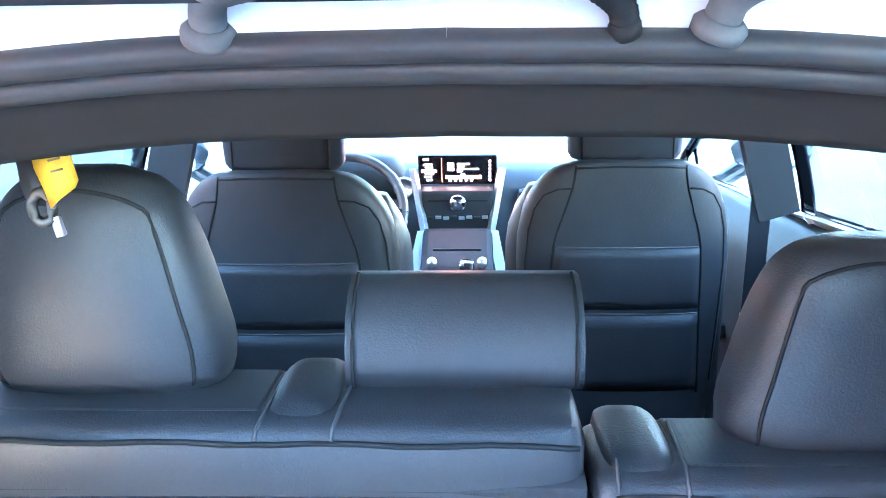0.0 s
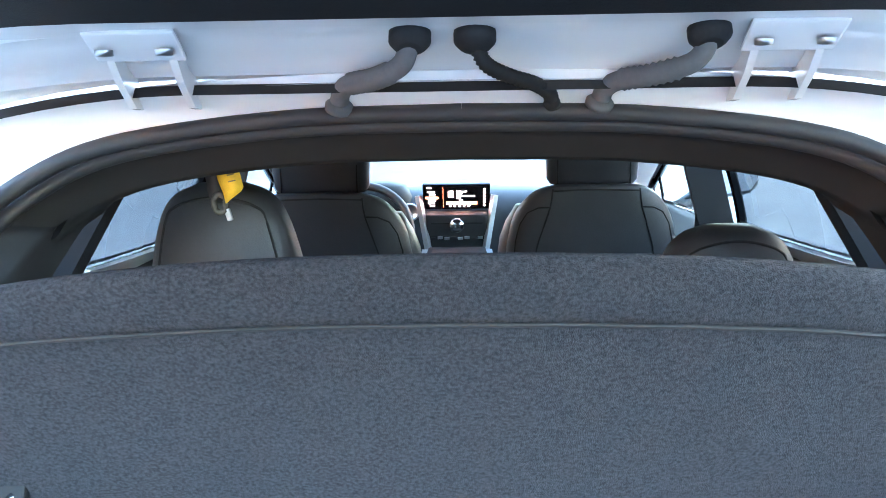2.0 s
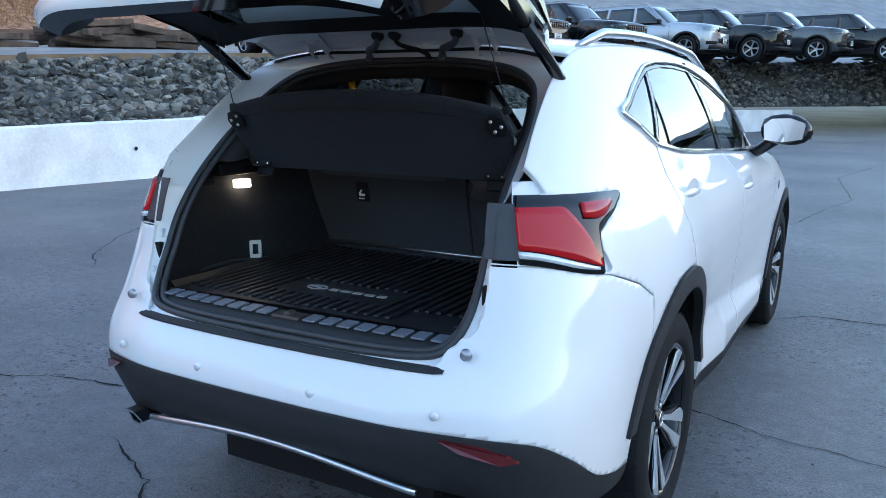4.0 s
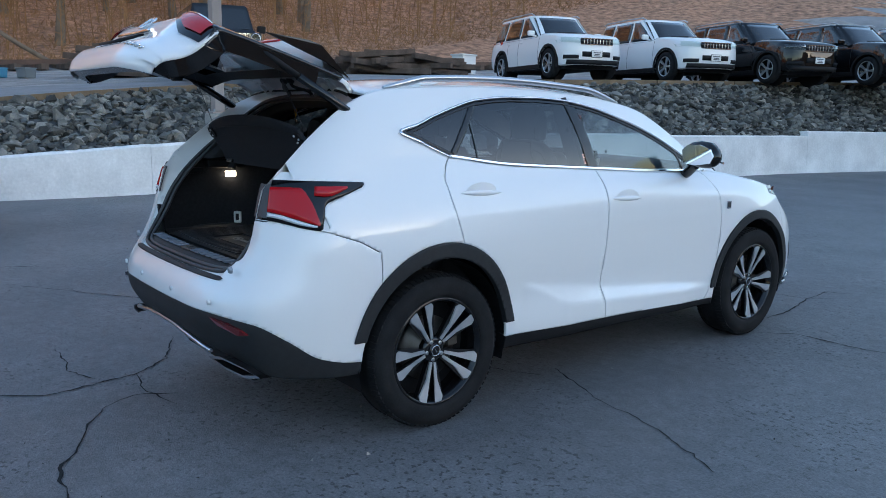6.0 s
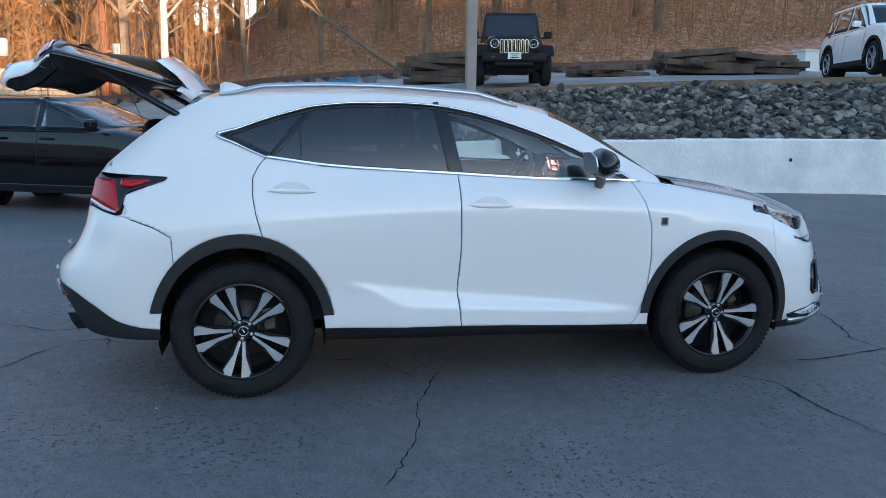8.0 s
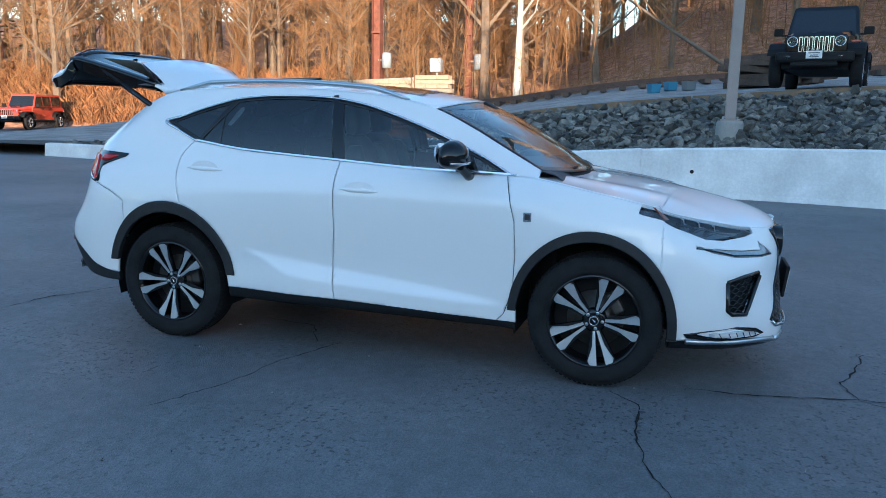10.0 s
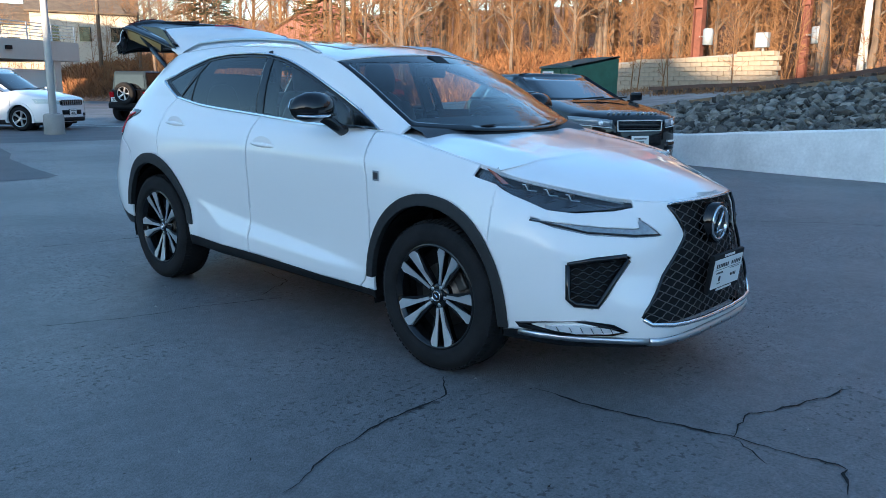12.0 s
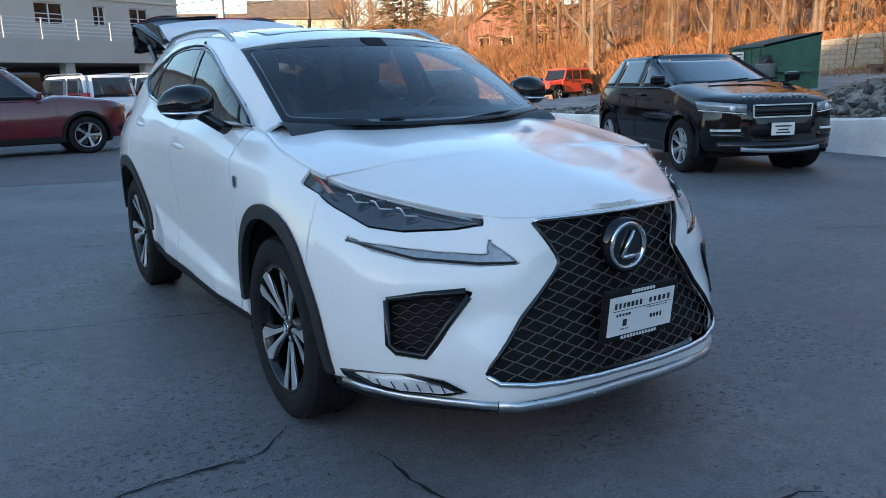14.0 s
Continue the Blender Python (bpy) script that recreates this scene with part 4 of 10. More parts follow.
for nm, bmx, mt in (("front_side_window", fg, "glass_light"), ("quarter_window", qg, "glass_dark"), ("rear_side_window", side_glass, "glass_dark")):
    bmx.normal_update()
    for v in list(bmx.verts):
        v.co -= v.normal * 0.003
    for ob in both(nm, bmx, mt, depth=0.0):
        ob.visible_shadow = mt == "glass_dark"

# ---- wheels ----
def make_wheel():
    bm = bmesh.new()                    # barrel and face ring
    lathe(bm, [(-.10, .233), (.07, .230), (.088, .240), (.094, .248), (.100, .254), (.096, .258), (.085, .256), (-.105, .256)], 64)
    wheel_me = bm
    wheel = part("wheel", normals(wheel_me), "gloss_black", None, "black and machined alloy wheel")
    bm = bmesh.new()
    prof = [(-.088, .252), (-.108, .266), (-.114, .295), (-.108, .330), (-.094, .350), (-.075, .3585), (-.04, .3625), (.04, .3625), (.075, .3585), (.094, .350),
            (.108, .330), (.113, .318), (.1135, .300), (.1115, .285), (.112, .276), (.105, .265), (.097, .255), (.085, .252)]
    lathe(bm, prof, 96)
    tyre = part("tyre", normals(bm), "tyre", wheel, "black road tyre")
    for sgn in (-1, 1):
        bm = bmesh.new()
        for k in range(80):
            q = Matrix.Rotation(2 * math.pi * k / 80, 3, 'X')
            box(bm, (.040, .017, .010), q @ Vector((sgn * .074, 0, .3575)), 0, q @ Matrix.Rotation(sgn * .25, 3, 'Y'))
        part("tread", bm, "tyre", tyre)
    bm = bmesh.new()                    # bright rim lip
    lathe(bm, [(.090, .239), (.101, .2445), (.1025, .249), (.100, .254)], 64)
    part("rim_lip", normals(bm), "gloss_black", wheel)
    bm = bmesh.new()                    # hub
    lathe(bm, [(-.02, .07), (.055, .066), (.066, .050), (.068, .033), (.066, .0305), (.074, .030), (.077, .024), (.078, .0005)], 32)
    part("hub", normals(bm), "gloss_black", wheel)
    bm = bmesh.new()
    lathe(bm, [(.0775, .026), (.0795, .0255), (.0795, .0225), (.0775, .022)], 28)
    bmesh.ops.create_cone(bm, cap_ends=True, segments=4, radius1=.004, radius2=.002, depth=.022, matrix=Matrix.Translation((.079, 0, .002)) @ Matrix.Rotation(.4, 4, 'X'))
    part("hub_emblem", bm, "chrome", wheel, "small chrome hub emblem")
    spoke = face = None
    for i in range(5):
        for side in (-1, 1):
            a = Matrix.Rotation(2 * math.pi * (i + .25) / 5, 4, 'X')
            if side == -1 and spoke is None or side == 1 and i == 0:
                bm = bmesh.new()        # dark web behind the bright face
                o = side
                ring = [(o * .000, .050), (o * .022, .050), (o * .084, .236), (o * .024, .236)]
                lo = [bm.verts.new((.035 + .03 * (r > .1), t, r)) for t, r in ring]
                hi = [bm.verts.new((.064 + .024 * (r > .1), t, r)) for t, r in ring]
                bm.faces.new(hi)
                bm.faces.new(lo[::-1])
                for k in range(4):
                    bm.faces.new((lo[k], lo[(k + 1) % 4], hi[(k + 1) % 4], hi[k]))
                sp = part("spoke", normals(bm), "gloss_black", wheel)
                bm = bmesh.new()        # machined face, wide at the rim, split from its twin
                ring = [(o * .003, .058), (o * .017, .058), (o * .032, .137), (o * .068, .214), (o * .058, .246), (o * .026, .248), (o * .014, .137)]
                xs = [.0665 + (.0255) * ((r - .06) / .16) for _, r in ring]
                hi = [bm.verts.new((x + .004, t, r)) for x, (t, r) in zip(xs, ring)]
                lo = [bm.verts.new((x - .002, t * 1.05, r)) for x, (t, r) in zip(xs, ring)]
                bm.faces.new(hi)
                for k in range(len(ring)):
                    bm.faces.new((lo[k], lo[(k + 1) % len(ring)], hi[(k + 1) % len(ring)], hi[k]))
                fc = part("spoke_face", normals(bm), "alloy", wheel, "machined silver spoke face")
                if side == -1:
                    spoke = [sp, fc, None, None]
                else:
                    spoke[2:] = [sp, fc]
                sp.matrix_basis = a
                fc.matrix_basis = a
            else:
                k = 0 if side == -1 else 2
                shared("spoke", spoke[k].data, wheel, a)
                shared("spoke_face", spoke[k + 1].data, wheel, a)["label"] = "machined silver spoke face"
        n = part("lug_nut", (lambda b: (lathe(b, [(.055, .011), (.068, .010), (.070, .006), (.070, .0005)], 10, "x", (0, .045 * math.sin(2 * math.pi * (i + .75) / 5), .045 * math.cos(2 * math.pi * (i + .75) / 5))), b)[1])(bmesh.new()), "satin", wheel)
    bm = bmesh.new()
    lathe(bm, [(-.01, .155), (.012, .155), (.012, .075), (.03, .07), (.03, .0005)], 48)
    part("brake_disc", normals(bm), "steel_dark", wheel, "steel brake disc")
    bm = bmesh.new()
    lathe(bm, [(-.02, .0005), (-.02, .23)], 40)
    part("brake_shield", bm, "plastic_dark", wheel)
    bm = bmesh.new()
    box(bm, (.07, .06, .12), (0, .135, .03), .012)
    part("brake_caliper", bm, "steel_dark", wheel, "grey brake caliper")
    return wheel


wheel = make_wheel()
wheel.parent = car
wheel.matrix_basis = pose(.783, 0, .3625, 8)
for x, y, turn, roll in ((.783, 2.66, 0, 31), (-.783, 0, 180, 50), (-.783, 2.66, 180, 12)):
    copy_thing(wheel, pose(x, y, .3625, 0, 0, turn) @ pose(0, 0, 0, roll)).parent = car

# wheel housings, floor pan and dark inner structure
for c in (AF, AR):
    for sgn in (1, -1):
        bm = bmesh.new()
        rws = []
        for k in range(25):
            a = math.pi * (-.08 + 1.16 * k / 24)
            rws.append([(sgn * x, c[0] + .425 * math.cos(a), c[1] + .44 * math.sin(a)) for x in (.40, .862)])
        bm.free()
        bm = grid(rws)
        bm.faces.new([bm.verts.new(r[0]) for r in rws])
        part("wheel_housing", normals(bm), "plastic_dark", car, "black wheel housing liner")
boxes("floor_pan", "plastic_dark", car, [((1.50, 1.70, .08), (0, 1.325, .33)), ((.8, 4.1, .08), (0, 1.35, .27)), ((1.3, .40, .06), (0, -.60, .42))], 0, "dark underbody")
boxes("engine_bay", "plastic_dark", car, [((1.0, .95, .50), (0, 2.86, .55)), ((1.25, .05, .62), (0, 2.38, .74))], 0)

# ---- front: grille, lamps, vents ----
def front_y(x, z):
    """The nose's depth at a place in the front view."""
    best = min((abs(p.x - abs(x)), p.y) for p in (contour(s, [z])[0] for s in NOSE_S))
    return best[1]


NOSE_S = np.linspace(0, 5.2, 70)
_nose = {}


def nose(x, z):
    key = round(z, 2)
    if key not in _nose:
        pts = [contour(s, [key])[0] for s in NOSE_S]
        _nose[key] = (np.array([p.x for p in pts]), np.array([p.y for p in pts]))
    xs, ys = _nose[key]
    return float(np.interp(abs(x), xs, ys))


def nose_strip(name, mat, pts, w, out=.006, label="", both_sides=True, closed=False):
    """A moulded strip laid on the nose along points of the front view."""
    through_middle = both_sides and (pts[0][0] == 0 or pts[-1][0] == 0)
    if through_middle:
        half = list(pts) if pts[-1][0] == 0 else list(pts)[::-1]
        pts = half + [(-x, z) for x, z in half[-2::-1]]
    for sg in ((1, -1) if both_sides and not through_middle else (1,)):
        bm = bmesh.new()
        tube(bm, [(sg * x, nose(x, z) + out, z) for x, z in pts], w, 6)
        part(name, bm, mat, car, label)


g_in = panels["grille"]
g_in.normal_update()
for v in list(g_in.verts):
    v.co.y -= .045
part("grille_backing", mirror_x(g_in), "plastic_dark", car, "black backing of the spindle grille")
gsd = poly_sd(grille)


def clip_wave(pts):
    runs, cur = [], []
    for p in pts:
        if gsd((abs(p[0]), p[1])) < -.006:
            cur.append(p)
        else:
            if len(cur) > 2:
                runs.append(cur)
            cur = []
    if len(cur) > 2:
        runs.append(cur)
    return runs


n_row = 0
for z0 in np.arange(.335, .845, .0205):
    n_row += 1
    ph = n_row % 2
    amp, pitch = .0103, .088
    pts = []
    for x in np.arange(-.545, .546, .0065):
        t = (x / pitch + ph * .5) % 1.0
        tri = (abs(t - .5) * 4 - 1)
        pts.append((x, z0 + amp * max(-1, min(1, tri * 1.05))))
    for run in clip_wave(pts):
        bm = bmesh.new()
        tube(bm, [(x, nose(x, z) - .014 - .0025 * math.cos(x * 2 * math.pi / pitch + ph * math.pi), z) for x, z in run], .0020, 5)
        part("grille_mesh", bm, "grille_wire", car, "dark chrome grille wave")
nose_strip("grille_frame", "chrome", [(.0, .852), (.16, .853), (.30, .850), (.324, .843)], .006, .004, "dark chrome grille surround")
nose_strip("grille_frame", "gloss_black", [(.324, .843), (.302, .80), (.270, .738), (.264, .71), (.277, .685), (.34, .613), (.40, .545), (.46, .474), (.517, .405), (.531, .375)], .008, .002, "gloss black grille surround")
nose_strip("grille_sill", "chrome", [(.531, .372), (.50, .345), (.40, .334), (.30, .327), (.15, .322), (0, .32)], .011, .004, "chrome lower edge of the grille")
nose_strip("chin_strip", "satin", [(.50, .268), (.44, .262), (.30, .258), (.15, .256), (0, .256)], .021, .004, "silver chin strip with small studs")
nose_strip("chin_strip", "satin", [(.83, .292), (.80, .288), (.72, .282), (.62, .277), (.56, .272), (.50, .268)], .016, .006, "silver edge of the front lip")
for x in (.06, .16, .26, .36):
    for sg in (1, -1):
        bm = bmesh.new()
        bmesh.ops.create_icosphere(bm, subdivisions=1, radius=.0045, matrix=Matrix.Translation((sg * x, nose(x, .26) + .025, .257)))
        part("chin_stud", bm, "chrome", car)

bm = bmesh.new()                        # round emblem on the grille
EMB = (-.005, 3.634, .738)
lathe(bm, [(-.05, .094), (.006, .094), (.011, .087), (.006, .078)], 44, "y", EMB)
emblem = part("front_emblem", normals(bm), "gloss_black", car, "round chrome emblem on a dark disc")
bm = bmesh.new()
lathe(bm, [(.004, .084), (.013, .081), (.013, .071), (.004, .068)], 44, "y", EMB)
for a, b in (((.020, .050), (-.030, -.034)), ((-.034, -.036), (.046, -.036)), ((.036, -.050), (.046, -.030))):
    tube(bm, [(EMB[0] - a[0], EMB[1] + .012, EMB[2] + a[1]), (EMB[0] - b[0], EMB[1] + .012, EMB[2] + b[1])], .0075, 6)
part("emblem_ring", bm, "chrome", emblem)
bm = bmesh.new()
lathe(bm, [(.003, .0005), (.003, .073)], 36, "y", EMB)
part("emblem_disc", bm, "glass_far", emblem)

# dealer card in a black frame
pm = Matrix.Translation((-.03, 3.672, .515)) @ Matrix.Rotation(radians(-7), 4, 'X')
bm = bmesh.new()
box(bm, (.335, .022, .185), (0, 0, 0), .008)
bmesh.ops.transform(bm, matrix=pm, verts=bm.verts[:])
holder = part("plate_frame", bm, "plastic_dark", car, "black dealer plate frame")
bm = bmesh.new()
box(bm, (.300, .004, .140), (0, .012, 0), .004)
bmesh.ops.transform(bm, matrix=pm, verts=bm.verts[:])
part("dealer_card", bm, "white_card", holder, "white dealer advert card")


def text_part(name, body, size, mat, parent, m, label="", extrude=.0008, align='CENTER', squash=1.0):
    cu = bpy.data.curves.new(name, 'FONT')
    cu.body, cu.size, cu.extrude, cu.align_x, cu.align_y = body, size, extrude, align, 'CENTER'
    tmp = bpy.data.objects.new("t", cu)
    scene.collection.objects.link(tmp)
    me = bpy.data.meshes.new_from_object(tmp.evaluated_get(bpy.context.evaluated_depsgraph_get()))
    bpy.data.objects.remove(tmp)
    me.transform(m @ Matrix.Diagonal((squash, 1, 1, 1)))
    me.materials.clear()
    me.materials.append(M[mat])
    ob = new(name, me)
    ob.parent = parent
    if label:
        ob["label"] = label
    return ob


face_out = Matrix(((-1, 0, 0, 0), (0, 0, 1, 0), (0, 1, 0, 0), (0, 0, 0, 1)))
bm = bmesh.new()                        # lettering and marks on the card, as plain bars
rc = random.Random(8)
for n_bars, x0, x1, z, h in ((7, -.132, .0, .038, .020), (5, .025, .132, .038, .020), (5, -.12, -.05, .004, .009), (9, .02, .12, .012, .003), (4, .04, .10, -.022, .016), (4, -.095, -.055, -.048, .005)):
    wd = (x1 - x0) / n_bars
    for k in range(n_bars):
        box(bm, (wd * rc.uniform(.45, .7), .002, h * rc.uniform(.8, 1)), (-(x0 + wd * (k + .5)), .0145, z), 0)
box(bm, (.018, .002, .024), (.075, .0145, -.026), .003)
box(bm, (.27, .002, .0015), (0, .0145, .020), 0)
bmesh.ops.transform(bm, matrix=pm, verts=bm.verts[:])
part("card_print", bm, "ink", holder, "dark printed bars on the card")
bm = bmesh.new()
for n_bars, half, z in ((12, .085, -.081), (8, .055, .081)):
    for k in range(n_bars):
        box(bm, (half * 2 / n_bars * .7, .002, .011), (half * (2 * (k + .5) / n_bars - 1), .0115, z), 0)
bmesh.ops.transform(bm, matrix=pm, verts=bm.verts[:])
part("frame_print", bm, "white_card", holder, "pale printed bars on the frame")

# side vents of the bumper
vb = panels["vent"]
for v in list(vb.verts):
    v.co.y -= .03
    v.co.x -= .012
both("vent_backing", vb, "plastic_dark", depth=0)
vsd = poly_sd(vent)
for i, z0 in enumerate(np.arange(.435, .63, .0195)):
    pts = [(x, z0 + .006 * math.sin(x * 2 * math.pi / .042 + i * math.pi) + (x - .65) * -.10) for x in np.arange(.53, .77, .006)]
    pts = [p for p in pts if vsd(p) < -.005]
    if len(pts) > 2:
        for sg in (1, -1):
            bm = bmesh.new()
            tube(bm, [(sg * (x - .004), nose(x, z) - .012, z) for x, z in pts], .0032, 5)
            part("vent_mesh", bm, "gloss_black", car)
nose_strip("vent_frame", "gloss_black", [(.752, .606), (.66, .626), (.552, .637), (.545, .62), (.61, .53), (.675, .428), (.74, .436), (.757, .46), (.752, .606)], .013, -.001, "gloss black frame of the bumper vent")

# running lights
rl = panels["running"]
both("running_light", rl, "lens_smoke", "smoked clear running light strip", depth=.012, push=-.004)
nose_strip("running_trim", "gloss_black", [(.81, .786), (.74, .764), (.66, .737), (.50, .722), (.40, .722)], .0045, .002, "dark edge of the running light")

# fog lamps in the lip
fb = take(bmesh.new(), lambda f: False)
fb.free()
for sg in (1, -1):
    bm = bmesh.new()
    rec = [(.835, .334), (.79, .352), (.70, .366), (.625, .352), (.575, .318), (.62, .300), (.76, .296), (.825, .310)]
    plate(bm, [(sg * (x + .010), nose(x, z) + .010, z) for x, z in rec], (0, -.03, 0))
    part("fog_lamp_recess", normals(bm), "gloss_black", car, "black recess of the fog lamp")
    bm = bmesh.new()
    pts = [(.79, .338), (.70, .345), (.635, .334), (.605, .318), (.64, .310), (.73, .308), (.785, .320)]
    plate(bm, [(sg * (x + .012), nose(x, z) + .016, z) for x, z in pts], (0, -.03, 0))
    fl = part("fog_lamp", normals(bm), "lens_clear", car, "clear fog lamp")
    bm = bmesh.new()
    for k in range(6):
        x = .63 + .028 * k
        bar(bm, (sg * (x + .012), nose(x, .32) + .019, .314), (sg * (x + .022), nose(x + .01, .336) + .018, .338), .004, .003)
    part("lamp_rib", bm, "lens_dark", fl)

# headlamps: dark housing, bright blades, clear cover
hl = panels["front_lamp"]
hl_shell = hl.copy()
for v in list(hl_shell.verts):
    v.co.y -= .05
    v.co.x -= .02
    v.co.z -= .008
hlb = both("headlamp", hl_shell, "lens_dark", "headlamp with dark housing and bright light blades", depth=0)
for ob, sg in zip(hlb, (1, -1)):
    for k, (x0, z0) in enumerate(((.745, .897), (.695, .878), (.640, .858))):
        y0 = nose(x0, z0) - .016
        bm = bmesh.new()                # thin L-shaped light guide
        tube(bm, [(sg * (x0 + .014), y0 - .006, z0 + .030), (sg * (x0 + .002), y0, z0 + .027), (sg * (x0 - .012), y0 + .006, z0 + .002), (sg * (x0 - .052), y0 + .024, z0 - .003)], .0030, 6)
        part("light_blade", bm, "lens_clear", ob, "bright light guide")
        bm = bmesh.new()
        box(bm, (.036, .02, .024), (sg * (x0 - .026), y0 - .002, z0 + .017), .005)
        part("projector", bm, "glass_far", ob, "small square projector")
    bm = bmesh.new()
    pts = [(.78, .962), (.72, .935), (.64, .905), (.55, .875), (.47, .853)]
    tube(bm, [(sg * x, nose(x, min(z, .99)) - .008, z - .004) for x, z in pts], .004, 6)
    part("lamp_edge", bm, "satin", ob, "bright upper edge")
    bm = bmesh.new()
    plate(bm, [(sg * x, nose(x, z) - .012, z) for x, z in ((.826, .990), (.803, .974), (.776, .925), (.792, .925))], (0, -.01, 0))
    part("side_marker", normals(bm), "lens_amber", ob, "amber side marker")
M["glass_cover"] = glass("glass_cover", (0.93, 0.94, 0.95))
for ob in both("headlamp_cover", hl, "glass_cover", "clear headlamp cover", depth=0):
    ob.visible_shadow = False

# ---- tail lamps on the body ----
panels["tail_lamp"].free()
lamp_top = pchip([-.80, -.70, -.50, -.345], [1.170, 1.169, 1.164, 1.156])
lamp_low = pchip([-.80, -.72, -.60, -.556, -.546, -.52, -.44, -.345], [1.014, 1.006, .976, .970, 1.068, 1.086, 1.112, 1.150])
S_IN = next(s for s in np.linspace(14.2, 16, 90) if contour(s, [1.08])[0].x < .655)
S_OUT = next(s for s in np.linspace(12.0, 15, 120) if contour(s, [1.15])[0].y < -.35)


def lamp_skin(s, v, push, low=lamp_low, high=lamp_top):
    """A place on the lamp: s along the body, v from its foot to its top."""
    y0 = contour(s, [1.08])[0].y
    z = float(low(y0)) + (float(high(y0)) - float(low(y0))) * v
    p = contour(s, [z])[0]
    q = contour(s + .04, [z])[0] - contour(s - .04, [z])[0]
    n = Vector((-q.y, q.x, 0)).normalized()
    if n.x < 0 and n.y > 0 or n.x < -.2:
        n = -n
    return p + n * push


def lamp_piece(name, mat, own, s0, s1, ns, vs, push, label, sgs, low=lamp_low, high=lamp_top):
    res = []
    rows = [[lamp_skin(s, v, push, low, high) for v in vs] for s in np.linspace(s0, s1, ns)]
    for sg, up in zip(sgs, own):
        bm = grid([[Vector((p.x * sg, p.y, p.z)) for p in row] for row in rows])
        normals(bm)
        rim(bm, .016, Vector((-sg * .7, .7, 0)))
        res.append(part(name, bm, mat, up, label, smooth=True))
    return res


# plain painted panel under and round the lamp
for sg in (1, -1):
    rows = [contour(s, np.linspace(.95, 1.20, 10)) for s in np.linspace(S_OUT + .3, S_IN + .02, 24)]
    bm = grid([[Vector((p.x * sg - sg * .010, p.y + .010, p.z)) for p in row] for row in rows])
    part("pillar_base", normals(bm), "paint_white", car, smooth=True)
lamps_r = lamp_piece("tail_lamp", "gloss_black", (car, car), S_OUT, S_IN, 56, np.linspace(0, 1, 6), .003, "red tail lamp in a gloss black housing", (1, -1))
red_top = pchip([-.80, -.64, -.60, -.56], [1.143, 1.140, 1.09, .995])
red_low = pchip([-.80, -.72, -.62, -.56], [1.050, 1.042, 1.010, .990])
S_RED = next(s for s in np.linspace(12.0, 15, 120) if contour(s, [1.08])[0].y < -.562)
lamp_piece("red_lens", "lens_red", lamps_r, S_RED, S_IN - .01, 30, np.linspace(0, 1, 7), .011, "red lens", (1, -1), red_low, red_top)
fin_top = pchip([-.60, -.44], [1.146, 1.144])
fin_low = pchip([-.60, -.54, -.44], [1.112, 1.106, 1.136])
S_F0 = next(s for s in np.linspace(12.0, 15, 120) if contour(s, [1.08])[0].y < -.44)
S_F1 = next(s for s in np.linspace(12.0, 15, 120) if contour(s, [1.08])[0].y < -.585)
lamp_piece("side_lens", "lens_red", lamps_r, S_F0, S_F1, 12, (0, .5, 1), .009, "slim red side lens", (1, -1), fin_low, fin_top)
strip_top = pchip([-.80, -.72, -.62, -.58], [1.046, 1.038, 1.006, .992])
strip_low = pchip([-.80, -.72, -.62, -.58], [1.030, 1.022, .992, .984])
lamp_piece("lamp_strip", "lens_clear", lamps_r, S_RED + .05, S_IN - .01, 24, (0, 1), .010, "pale lower strip", (1, -1), strip_low, strip_top)

